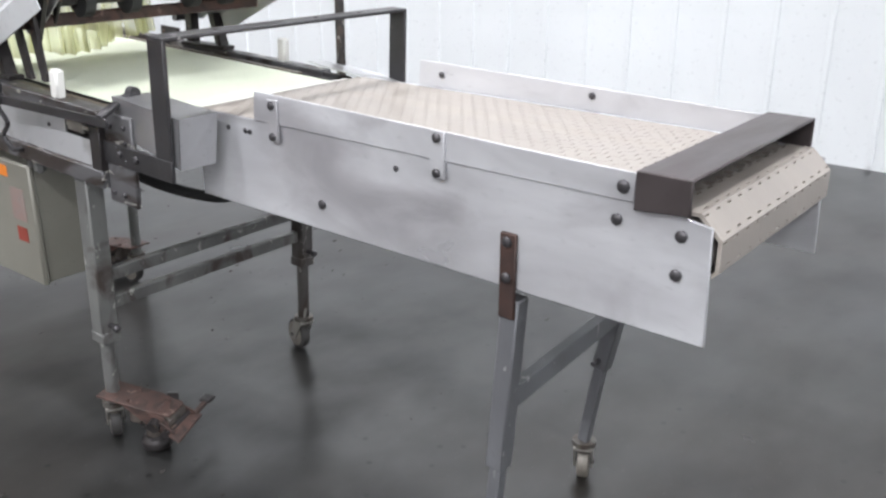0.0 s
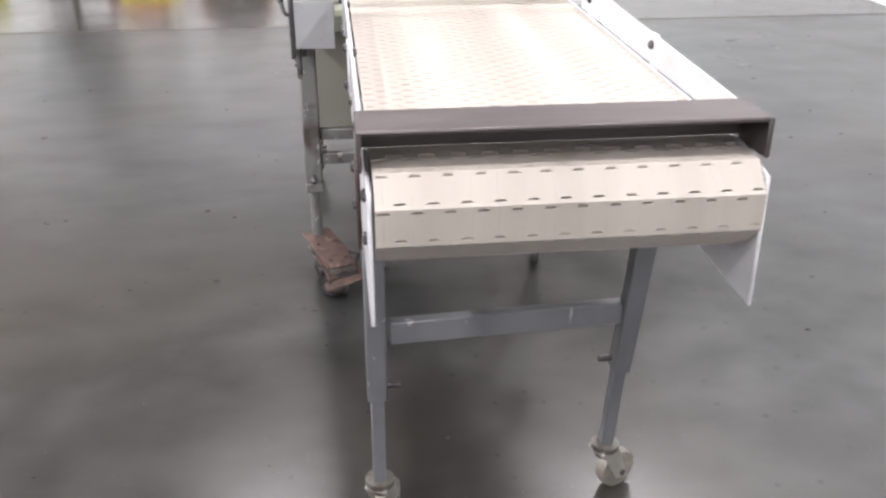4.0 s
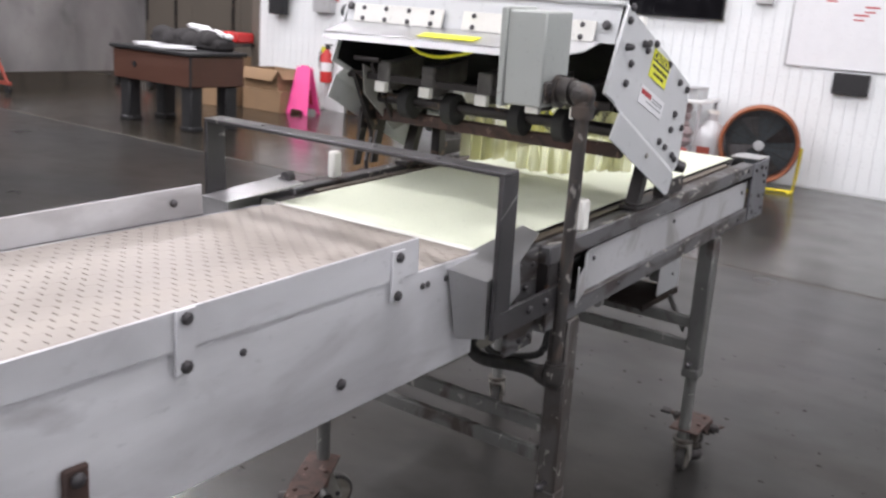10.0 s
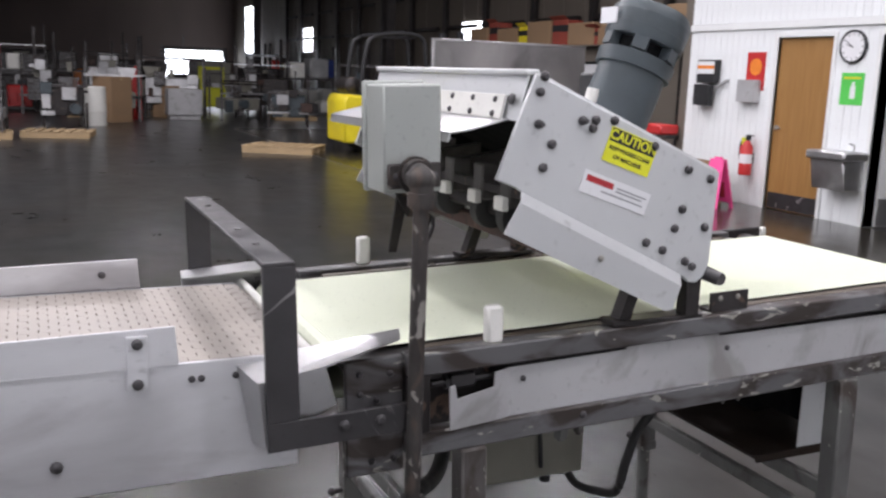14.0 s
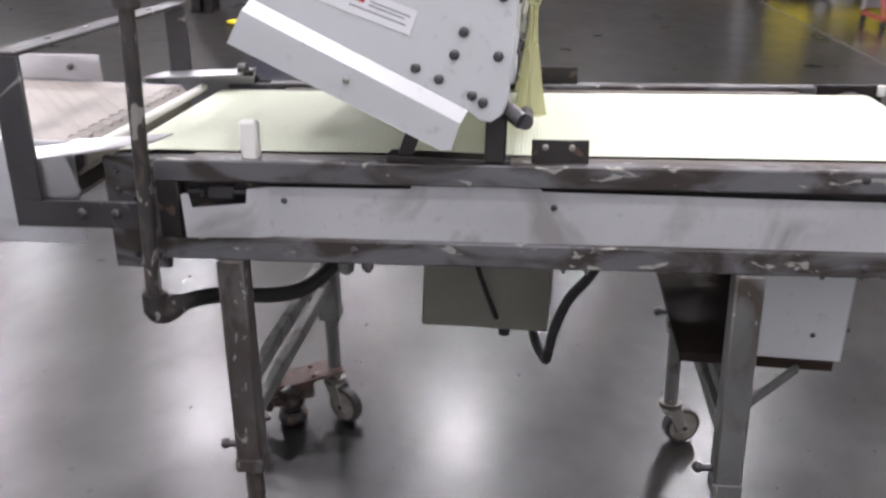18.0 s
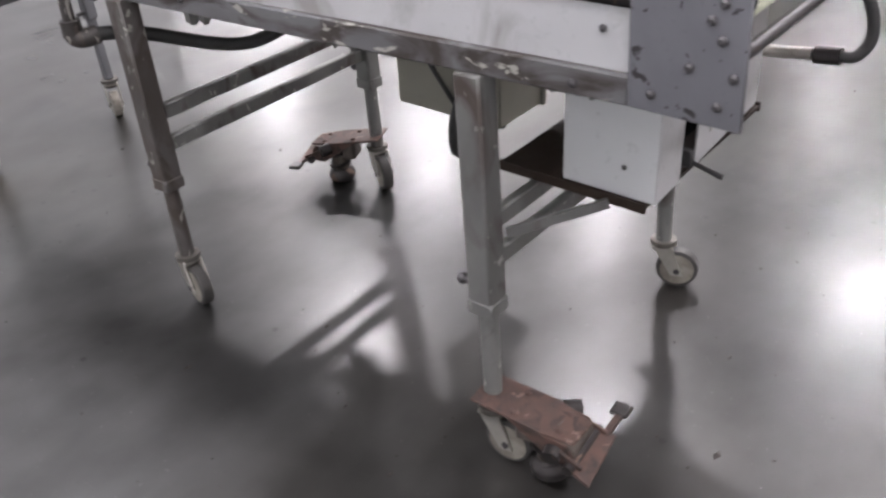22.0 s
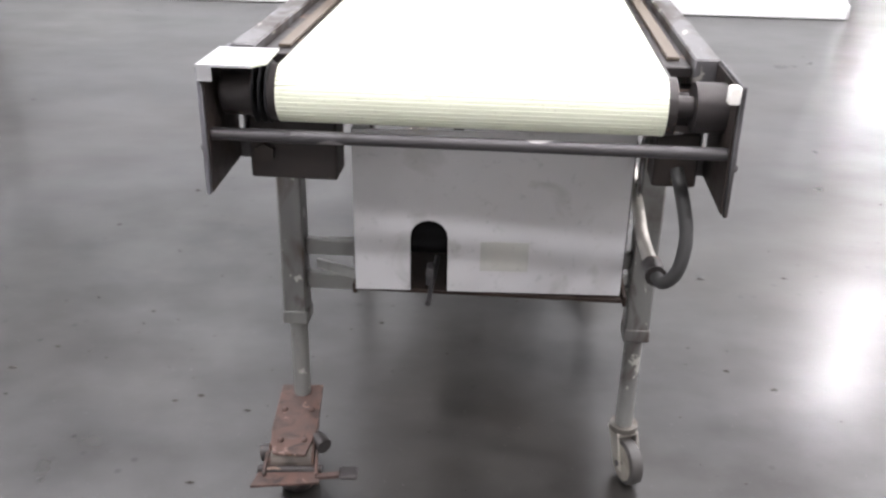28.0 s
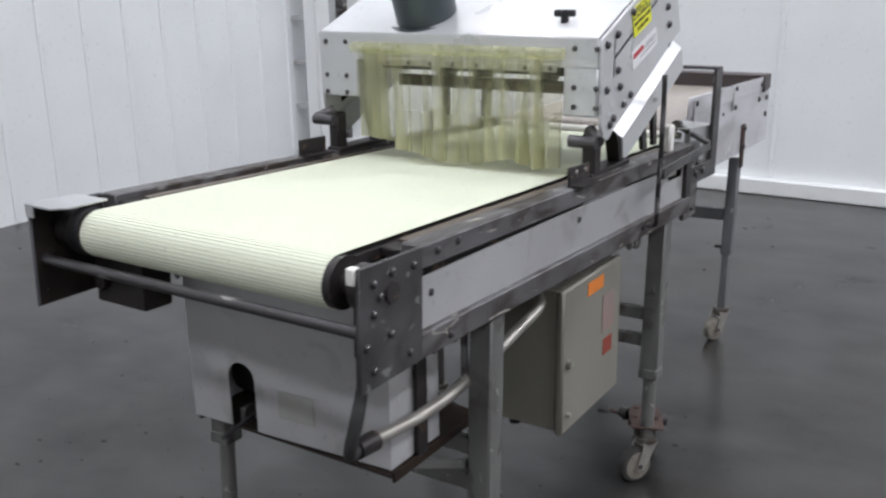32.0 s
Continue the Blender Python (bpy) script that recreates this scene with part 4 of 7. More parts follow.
    for i in range(len(loop)):
        j = (i + 1) % len(loop)
        bm.faces.new((lo[i], hi[i], hi[j], lo[j]))
    part("belt", s, M["belt"], root, "cream ribbed rubber belt", smooth=False)
    part("drive_roller", Shape().rod((-0.288, 1.628, 0.868), (0.29, 1.628, 0.868), 0.0415, seg=28), M["frame_dark"], root)
    part("slider_bed", Shape().box(-0.285, 0.285, 0.2, 1.6, 0.885, 0.903), M["frame_dark"], root)
    part("nose_strip", Shape().rod((-0.28, 0.105, 0.915), (0.285, 0.105, 0.915), 0.010), M["white"], root, "pale nose strip before the belt")
    part("end_rod", Shape().rod((-0.366, 1.683, 0.818), (0.376, 1.683, 0.818), 0.0095), M["hoop"], root, "dark steel tie rod")
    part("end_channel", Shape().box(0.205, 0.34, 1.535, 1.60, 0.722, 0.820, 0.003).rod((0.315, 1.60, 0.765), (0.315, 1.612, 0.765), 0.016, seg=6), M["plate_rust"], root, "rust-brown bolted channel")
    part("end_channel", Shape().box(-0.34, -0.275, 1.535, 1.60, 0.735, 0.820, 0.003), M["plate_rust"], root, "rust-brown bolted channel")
    # stainless cover at the drive end corner
    part("corner_cover", Shape().slab([(0.285, 1.60, 0.922), (0.374, 1.60, 0.922), (0.377, 1.706, 0.920), (0.30, 1.706, 0.920), (0.283, 1.68, 0.920)], (0, 0, 1), 0.003).box(0.355, 0.376, 1.703, 1.706, 0.90, 0.921), M["steel"], root, "bent stainless corner cover")
    part("corner_tab", Shape().box(-0.362, -0.346, 1.688, 1.704, 0.893, 0.918, 0.002), M["white"], root)
    # block end plates at the infeed end
    for sgn in (1, -1):
        x = sgn * 0.338
        bp = part("bearing_plate", Shape().box(x, x + sgn * 0.012, 0.145, 0.25, 0.705, 0.915, 0.003), M["frame"], root, "dirty bearing plate")
        bolt_row(bp, [(x + sgn * 0.012, yy, zz) for yy, zz in ((0.17, 0.89), (0.225, 0.885), (0.17, 0.855), (0.20, 0.84), (0.17, 0.815), (0.19, 0.73), (0.23, 0.73))], (sgn, 0, 0), 0.006)
        # folded stainless shields beside the transfer
        xo, xi = (0.392, 0.300) if sgn > 0 else (-0.342, -0.25)
        pts = [(xi, 0.262, 0.944), (0.348, 0.245, 0.941), (xo, 0.10, 0.925), (xo, -0.01, 0.910), (xi, -0.03, 0.922)] if sgn > 0 else [(xi, 0.20, 0.948), (xo, 0.22, 0.950), (xo, -0.02, 0.938), (xi, -0.03, 0.941)]
        outer, front = Shape(), Shape()
        if sgn > 0:
            outer.slab([(xo, 0.10, 0.927), (xo, -0.01, 0.912), (xo - 0.005, 0.0, 0.80), (xo - 0.005, 0.118, 0.86)], (-1, 0, 0), 0.003)
            front.slab([(xi + 0.02, -0.028, 0.924), (xo, -0.01, 0.912), (xo - 0.005, 0.0, 0.80), (xi + 0.03, -0.01, 0.79)], (0, 1, 0), 0.003)
        else:
            outer.slab([(xo, 0.22, 0.951), (xo, -0.02, 0.940), (xo, -0.0145, 0.83), (xo, 0.20, 0.87)], (1, 0, 0), 0.003)
            front.slab([(xi, -0.03, 0.943), (xo, -0.02, 0.940), (xo, -0.0145, 0.83), (xi, -0.015, 0.828)], (0, 1, 0), 0.003)
        shield = part("transfer_shield", Shape().slab(pts, (0, 0, 1), 0.003), M["steel"], root, "folded stainless transfer shield", smooth=False)
        part("side_flange", outer, M["steel"], shield, smooth=False)
        part("front_flange", front, M["steel"], shield, smooth=False)
        # small white blocks and brackets on the rails
        part("guide_block", Shape().box(sgn * 0.352 - 0.012, sgn * 0.352 + 0.012, 0.405, 0.437, 0.916, 0.985, 0.005), M["white"], root, "worn white plastic block")
        bk = part("rail_bracket", Shape().box(sgn * 0.352 - 0.003, sgn * 0.352 + 0.003, 0.905, 1.0, 0.917, 0.957, 0.001).box(sgn * 0.352 - 0.03, sgn * 0.352, 0.905, 1.0, 0.917, 0.922), M["frame_dark"], root, "dark angle bracket")
        bolt_row(bk, [(sgn * 0.355, 0.928, 0.945), (sgn * 0.355, 0.972, 0.945)], (sgn, 0, 0), 0.006, 0.003, M["zinc"])
    # hoop over the transfer
    hp = part("hoop", Shape().box(-0.355, 0.405, 0.0, 0.052, 1.099, 1.107, 0.002), M["hoop"], root, "raw dark steel hoop over the transfer")
    for sgn in (1, -1):
        x = 0.395 if sgn > 0 else -0.355
        part("hoop_post", Shape().box(x, x + 0.010 * 1, 0.0, 0.052, 0.848, 1.10, 0.001), M["hoop"], hp)
        arm = part("hoop_arm", Shape().box(x, x + 0.010, 0.0, 0.255, 0.800, 0.848, 0.001), M["hoop"], hp)
        bolt_row(arm, [(x + (0.010 if sgn > 0 else 0), 0.125, 0.828), (x + (0.010 if sgn > 0 else 0), 0.187, 0.828)], (sgn, 0, 0), 0.009)
    bolt_row(hp, [(0.25, 0.026, 1.107), (0.1, 0.026, 1.107), (-0.2, 0.026, 1.107)], (0, 0, 1), 0.006, 0.003)
    # small drive bits in the notch of the panel
    nb = part("take_up", Shape().box(0.346, 0.360, 0.335, 0.385, 0.842, 0.868, 0.003).rod((0.352, 0.30, 0.855), (0.352, 0.43, 0.855), 0.006).rod((0.352, 0.325, 0.855), (0.352, 0.333, 0.855), 0.013, seg=6), M["hoop"], root, "belt take-up screw")
    part("take_up", Shape().box(-0.352, -0.335, 0.335, 0.40, 0.846, 0.872, 0.002).rod((-0.345, 0.30, 0.86), (-0.345, 0.43, 0.86), 0.006), M["zinc"], root, "belt take-up screw")
    # box post on the east side with a conduit elbow at its foot
    ps = part("box_post", Shape().rod((0.413, 0.239, 0.664), (0.413, 0.258, 1.197), 0.0132).rod((0.413, 0.258, 1.177), (0.413, 0.259, 1.215), 0.019).rod((0.413, 0.239, 0.647), (0.413, 0.240, 0.682), 0.022), M["post"], root, "rusty black conduit post with chipped paint")
    part("conduit_elbow", Shape().tube([(0.413, 0.240, 0.672), (0.413, 0.241, 0.647), (0.40, 0.252, 0.640), (0.37, 0.262, 0.642)], 0.021, 12), M["post"], ps, "cast conduit elbow")
    part("conduit_elbow", Shape().tube([(0.413, 0.258, 1.205), (0.413, 0.258, 1.222), (0.402, 0.261, 1.229), (0.36, 0.272, 1.229), (0.345, 0.274, 1.229)], 0.0175, 12).ball((0.409, 0.259, 1.222), 0.024, 14, None, (1.05, 1.0, 0.95)).box(0.392, 0.424, 0.236, 0.282, 1.214, 1.238, 0.007).rod((0.345, 0.273, 1.226), (0.385, 0.266, 1.226), 0.025, seg=14).rod((0.413, 0.257, 1.180), (0.413, 0.258, 1.202), 0.023, seg=10), M["post"], ps, "lumpy cast conduit elbow")
    part("flexible_conduit", Shape().tube([(0.37, 0.262, 0.642), (0.29, 0.30, 0.625), (0.136, 0.40, 0.565), (0.046, 0.46, 0.575), (-0.08, 0.52, 0.64), (-0.16, 0.55, 0.73)], 0.016, 10), M["rubber"], root, "black flexible conduit")
    fl = part("flange", Shape().box(0.340, 0.348, 0.226, 0.322, 1.200, 1.242, 0.003).rod((0.346, 0.274, 1.222), (0.356, 0.274, 1.222), 0.032, seg=18), M["post"], ps, "cast flange with two screws")
    bolt_row(fl, [(0.346, 0.242, 1.22), (0.346, 0.308, 1.22)], (1, 0, 0), 0.008, 0.005)
    bx = part("control_box", Shape().box(0.256, 0.340, 0.222, 0.325, 1.192, 1.370, 0.003), M["box"], ps, "grey painted control box")
    part("box_lid", Shape().box(0.242, 0.257, 0.218, 0.330, 1.187, 1.375, 0.003), M["box"], bx)
    # post on the west side: a thin bent rod
    part("bent_rod", Shape().tube([(-0.372, 0.594, 0.765), (-0.393, 0.590, 0.768), (-0.402, 0.612, 0.80), (-0.396, 0.596, 0.835), (-0.404, 0.618, 0.875), (-0.400, 0.603, 0.93), (-0.410, 0.634, 0.99), (-0.404, 0.618, 1.05), (-0.41, 0.640, 1.12)], 0.006, 8), M["hoop"], root, "thin bent steel rod")
    part("latch_arm", Shape().bar((-0.30, 0.20, 0.957), (-0.39, 0.20, 0.915), 0.012, 0.024, 0.002, (0, 1, 0)).rod((-0.30, 0.19, 0.957), (-0.30, 0.21, 0.957), 0.014), M["hoop"], root, "dark latch arm")
    return root


table_conveyor()


# ---- boxes and conduits slung under the table ----
def text_mesh(name, words, size, mat, parent, m, bold=0.0, label=""):
    cu = bpy.data.curves.new(name, "FONT")
    cu.body, cu.size, cu.align_x, cu.align_y, cu.offset = words, size, "CENTER", "CENTER", bold
    cu.extrude = 0.0003
    ob = bpy.data.objects.new(name, cu)
    scene.collection.objects.link(ob)
    dg = bpy.context.evaluated_depsgraph_get()
    me = bpy.data.meshes.new_from_object(ob.evaluated_get(dg))
    bpy.data.objects.remove(ob)
    me.materials.clear()
    me.materials.append(mat)
    out = new(name, me)
    out.parent, out.matrix_basis = parent, m
    return tagged(out, label)


def undertable():
    cab = thing("electrical_cabinet", "grey-green electrical cabinet hung under the belt table", "cabinet")
    part("body", Shape().box(-0.320, -0.15, 0.662, 0.965, 0.39, 0.72, 0.004), M["cab"], cab)
    d = part("door", Shape().box(-0.337, -0.320, 0.655, 0.972, 0.385, 0.722, 0.005), M["cab"], cab, "cabinet door with stickers")
    part("latch", Shape().rod((-0.347, 0.948, 0.55), (-0.335, 0.948, 0.55), 0.010), M["zinc"], d, "bright round latch")
    part("latch", Shape().rod((-0.347, 0.948, 0.43), (-0.335, 0.948, 0.43), 0.006), M["zinc"], d, "small bright latch")
    part("sticker", Shape().box(-0.3385, -0.337, 0.765, 0.85, 0.675, 0.705), M["orange"], d, "orange sticker")
    part("sticker", Shape().box(-0.3385, -0.337, 0.695, 0.765, 0.56, 0.65), M["cab_note"], d, "faded notice")
    part("sticker", Shape().box(-0.3385, -0.337, 0.705, 0.755, 0.50, 0.54), M["redcard"], d, "small faded red sticker")
    for y in (0.69, 0.94):
        part("hanger", Shape().box(-0.30, -0.17, y - 0.015, y + 0.015, 0.718, 0.765), M["frame"], cab)
    part("cable_gland", Shape().rod((-0.16, 0.86, 0.392), (-0.16, 0.86, 0.375), 0.014), M["black"], cab)
    part("cable_gland", Shape().rod((-0.2, 0.93, 0.392), (-0.2, 0.93, 0.37), 0.014), M["black"], cab)
    part("flexible_conduit", Shape().tube([(-0.16, 0.93, 0.385), (-0.13, 0.94, 0.365), (-0.06, 0.955, 0.375), (0.01, 0.962, 0.405), (0.025, 0.972, 0.48), (0.025, 1.0, 0.56), (0.035, 1.04, 0.62), (0.06, 1.09, 0.73)], 0.011, 10), M["rubber"], cab, "black flexible conduit loop")
    part("flexible_conduit", Shape().tube([(-0.15, 0.84, 0.42), (-0.10, 0.80, 0.55), (-0.06, 0.76, 0.70), (-0.05, 0.74, 0.75)], 0.006, 8), M["rubber"], cab)

    mb = thing("drive_cover", "bare sheet steel drive cover with an arched slot under the belt", "machine cover")
    x0, x1, zb, zt = -0.262, 0.197, 0.540, 0.835
    arch = [(0.038, zb)] + [(0.070 - 0.032 * math.cos(math.pi * i / 8), 0.643 + 0.032 * math.sin(math.pi * i / 8)) for i in range(9)] + [(0.102, zb)]
    outline = [(x0, zb)] + arch + [(x1, zb), (x1, zt), (x0, zt)]
    part("front_sheet", Shape().slab([(x, 1.52 + (x1 - x) * -0.05, z) for x, z in outline], (0, -1, 0), 0.003), M["panel"], mb, "dull sheet steel front with an arched slot")
    part("side_sheet", Shape().slab([(x1, 1.345, zb), (x1, 1.517, zb), (x1, 1.517, zt), (x1, 1.345, zt)], (-1, 0, 0), 0.003), M["head"], mb)
    part("side_sheet", Shape().slab([(x0, 1.345, zb), (x0, 1.494, zb), (x0, 1.494, zt), (x0, 1.345, zt)], (1, 0, 0), 0.003), M["panel"], mb)
    part("top_sheet", Shape().box(x0, x1, 1.345, 1.49, zt - 0.004, zt), M["panel"], mb)
    part("plaque", Shape().slab([(-0.10, 1.5062, 0.583), (-0.018, 1.5102, 0.583), (-0.018, 1.5102, 0.638), (-0.10, 1.5062, 0.638)], (0, 1, 0), 0.0012), M["plaque"], mb, "pale worn plaque")
    bolt_row(mb, [(x1, 1.46, 0.593), (x1, 1.40, 0.80)], (1, 0, 0), 0.005, 0.003)
    # sheenless black here paints the dark void inside the cover
    part("gear_motor", Shape().lathe((0.15, 1.425, 0.63), (-1, 0, 0), [(0, 0.03), (0.02, 0.055), (0.22, 0.055), (0.24, 0.04), (0.34, 0.04)], 20).box(-0.08, 0.02, 1.37, 1.475, 0.56, 0.70, 0.01), M["hollow"], mb, "gear motor, blackened like the shade inside the cover")
    part("lever", Shape().rod((0.06, 1.45, 0.575), (0.066, 1.575, 0.548), 0.0045).box(0.062, 0.074, 1.49, 1.52, 0.552, 0.585, 0.002), M["hoop"], mb, "thin dark tension lever")
    sh = part("shelf", Shape().box(x0 - 0.005, 0.197, 1.215, 1.505, 0.529, 0.536, 0.001), M["tray"], mb, "brown painted motor tray")
    part("tray_edge", Shape().box(0.198, 0.206, 1.215, 1.505, 0.522, 0.541, 0.001), M["tray"], sh)
    part("tray_edge", Shape().box(x0 - 0.012, x0 - 0.006, 1.215, 1.505, 0.522, 0.541, 0.001), M["tray"], sh)
    part("shelf_brace", Shape().bar((0.31, 1.305, 0.472), (0.205, 1.44, 0.524), 0.008, 0.018), M["leg"], sh)
    part("shelf_brace", Shape().bar((-0.30, 1.305, 0.472), (-0.25, 1.44, 0.524), 0.008, 0.018), M["leg"], sh)
    part("hanger_bar", Shape().box(x0 - 0.012, x0 - 0.004, 1.40, 1.43, 0.536, 0.80), M["frame_dark"], mb)

    cd = thing("conduit_run", "rigid steel conduit with a braided flexible end", "conduit")
    part("pipe", Shape().tube([(-0.27, 0.96, 0.70), (-0.295, 1.0, 0.698), (-0.30, 1.06, 0.685), (-0.30, 1.325, 0.643), (-0.296, 1.46, 0.636), (-0.295, 1.58, 0.648)], 0.0115, 12, 4), M["zinc"], cd, "galvanised conduit")
    part("coupling", Shape().rod((-0.295, 1.585, 0.648), (-0.295, 1.632, 0.653), 0.017), M["frame_dark"], cd)
    part("flexible_conduit", Shape().tube([(-0.295, 1.625, 0.652), (-0.302, 1.655, 0.655), (-0.318, 1.672, 0.685), (-0.326, 1.662, 0.735), (-0.32, 1.635, 0.78), (-0.31, 1.60, 0.82)], 0.0105, 10), M["rubber"], cd, "dark braided conduit")
    part("clamp", Shape().box(-0.303, -0.298, 1.305, 1.325, 0.63, 0.76, 0.001), M["frame"], cd)


undertable()


# ---- slicing head ----
def slicing_head():
    root = thing("slicing_head", "tilted grey slicing head with a vertical motor over the belt", "slicer")
    top_f, top_r = Vector((0, 0.460, 1.405)), Vector((0, 0.868, 1.232))
    along = (top_r - top_f).normalized()
    normal = Vector((0, -along.z, along.y))
    outline = [(0.460, 1.405), (0.868, 1.234), (0.862, 1.06), (0.852, 1.035), (0.835, 1.022), (0.815, 1.024), (0.795, 1.040), (0.444, 1.204), (0.430, 1.212), (0.393, 1.226)]
    spots = [(0.476, 1.400), (0.469, 1.374), (0.469, 1.320), (0.497, 1.286), (0.482, 1.246), (0.556, 1.327), (0.583, 1.328), (0.578, 1.314), (0.622, 1.328), (0.712, 1.283), (0.793, 1.240), (0.846, 1.222), (0.786, 1.166), (0.772, 1.130), (0.710, 1.106), (0.748, 1.090), (0.802, 1.066), (0.820, 1.055), (0.842, 1.13)]
    for sgn in (1, -1):
        x = 0.378 if sgn > 0 else -0.352
        s = Shape().slab([(x, y, z) for y, z in outline], (sgn, 0, 0), 0.008, 0.002)
        p = part("side_plate", s, M["head"], root, "grey enamelled side plate studded with dark bolts")
        bolt_row(p, [(x + sgn * 0.008, y, z) for y, z in spots], (sgn, 0, 0), 0.0085, 0.008)
        bolt_row(p, [(x + sgn * 0.008, 0.556, 1.327), (x + sgn * 0.008, 0.469, 1.320)], (sgn, 0, 0), 0.007, 0.018)
        xo = x + sgn * 0.004
        c = part("cowl", Shape().slab([(xo, 0.444, 1.206), (xo, 0.797, 1.042), (xo + sgn * 0.022, 0.785, 1.020), (xo + sgn * 0.022, 0.432, 1.186)], (0, 0.42, 0.9), 0.003).slab([(xo + sgn * 0.022, 0.432, 1.188), (xo + sgn * 0.022, 0.785, 1.022), (xo + sgn * 0.02, 0.772, 0.978), (xo + sgn * 0.02, 0.755, 0.976), (xo + sgn * 0.02, 0.405, 1.136)], (-sgn, 0, 0), 0.003), M["head"], root, "folded grey cowl flap", smooth=False)
        bolt_row(c, [(xo + sgn * 0.024, 0.60, 1.085)], (sgn, 0, 0), 0.006, 0.004, M["zinc"])
        # legs of the head on the table rail
        part("support", Shape().slab([(x - sgn * 0.012, 0.675, 0.945), (x - sgn * 0.012, 0.70, 0.945), (x - sgn * 0.012, 0.735, 1.05), (x - sgn * 0.012, 0.71, 1.05)], (-sgn, 0, 0), 0.03).box(x - sgn * 0.005, x - sgn * 0.035, 0.825, 0.86, 0.945, 1.04, 0.003).box(x - sgn * 0.005, x - sgn * 0.05, 0.66, 0.87, 0.943, 0.955, 0.002), M["frame_dark"], root, "dark pivot support")
        part("pivot", Shape().rod((x - sgn * 0.02, 0.852, 1.045), (x + sgn * 0.012, 0.885, 1.028), 0.014).rod((x - sgn * 0.05, 0.89, 1.027), (x + sgn * 0.012, 0.89, 1.027), 0.013), M["bolt"], root)
    bolt_row(root, [(-0.360, 0.47, 1.345)], (-1, 0, 0), 0.022, 0.03, M["black"])
    # covers
    part("top_cover", Shape().slab([(-0.352, 0.460, 1.406), (0.378, 0.460, 1.406), (0.378, 0.868, 1.234), (-0.352, 0.868, 1.234)], normal, 0.004, 0.001), M["head"], root, "grey enamelled top cover")
    part("front_cover", Shape().slab([(-0.350, 0.456, 1.407), (0.376, 0.456, 1.407), (0.376, 0.438, 1.323), (-0.350, 0.438, 1.323)], (0, -1, 0.2), 0.004, 0.001).box(-0.352, 0.38, 0.442, 0.472, 1.400, 1.411, 0.003), M["head"], root, "bright front cover")
    for a, b in ((-0.318, -0.055), (0.0, 0.33)):
        st = part("strip", Shape().slab([(a, 0.438, 1.366), (b, 0.438, 1.366), (b, 0.429, 1.324), (a, 0.429, 1.324)], (0, -1, 0.2), 0.006, 0.001), M["white"], root, "cream bolted strip")
        k = 4
        bolt_row(st, [(a + 0.03 + (b - a - 0.06) * i / (k - 1), 0.431 - 0.006 * j, 1.358 - 0.025 * j) for i in range(k) for j in range(2)], (0, -1, 0.2), 0.006, 0.005)
    bolt_row(root, [(-0.334, 0.436, 1.360), (0.352, 0.436, 1.360)], (0, -1, 0.2), 0.010, 0.008)
    part("front_lip", Shape().slab([(-0.335, 0.435, 1.324), (0.345, 0.435, 1.324), (0.345, 0.36, 1.305), (0.325, 0.332, 1.298), (-0.318, 0.322, 1.296)], (0, -0.2, 1), 0.003).slab([(-0.318, 0.322, 1.296), (0.325, 0.332, 1.298), (0.325, 0.329, 1.284), (-0.318, 0.319, 1.282)], (0, 1, 0), 0.003), M["steel"], root, "bent stainless lip with a yellow tag", smooth=False)
    part("tag", Shape().slab([(-0.06, 0.375, 1.3135), (0.09, 0.375, 1.3135), (0.09, 0.34, 1.3055), (-0.06, 0.34, 1.3055)], (0, -0.2, 1), 0.0015), M["caution"], root, "yellow tag")
    part("cable", Shape().tube([(-0.14, 0.41, 1.29), (-0.10, 0.405, 1.268), (-0.04, 0.40, 1.262), (0.03, 0.40, 1.275), (0.08, 0.40, 1.292)], 0.004, 8), M["caution"], root, "yellow drooping cable")
    # rear cover with end boxes
    part("rear_cover", Shape().box(-0.352, 0.378, 0.864, 0.870, 1.175, 1.236, 0.001).box(-0.352, -0.275, 0.82, 0.870, 1.075, 1.18, 0.003).box(0.268, 0.378, 0.82, 0.870, 1.085, 1.18, 0.003), M["head"], root, "grey rear cover with end boxes")
    bolt_row(root, [(x, 0.870, z) for x in (-0.35, -0.30, 0.30, 0.36) for z in (1.095, 1.135, 1.215)], (0, 1, 0), 0.006, 0.005)
    rod = part("curtain_rod", Shape().rod((-0.285, 0.893, 1.205), (0.262, 0.893, 1.205), 0.012), M["vinyl"], root, "clear tube over the curtain")
    part("clamp_bar", Shape().box(-0.262, 0.235, 0.872, 0.880, 1.165, 1.182, 0.002), M["steel"], root, "bolted curtain clamp bar")
    bolt_row(root, [(-0.25 + 0.06 * i, 0.880, 1.173) for i in range(9)], (0, 1, 0), 0.005, 0.004)
    # overlapping vinyl strips with a scalloped hem
    r2 = random.Random(5)
    hem = [(0.0, 0.965), (0.10, 0.956), (0.26, 0.974), (0.40, 0.953), (0.60, 0.954), (0.70, 0.970), (0.85, 0.988), (1.0, 0.996)]

    def hem_at(f):
        for (fa, za), (fb, zb) in zip(hem[:-1], hem[1:]):
            if f <= fb:
                return za + (zb - za) * (f - fa) / (fb - fa)
        return hem[-1][1]

    xa, xb, y0, zt, k = -0.275, 0.25, 0.888, 1.20, 13
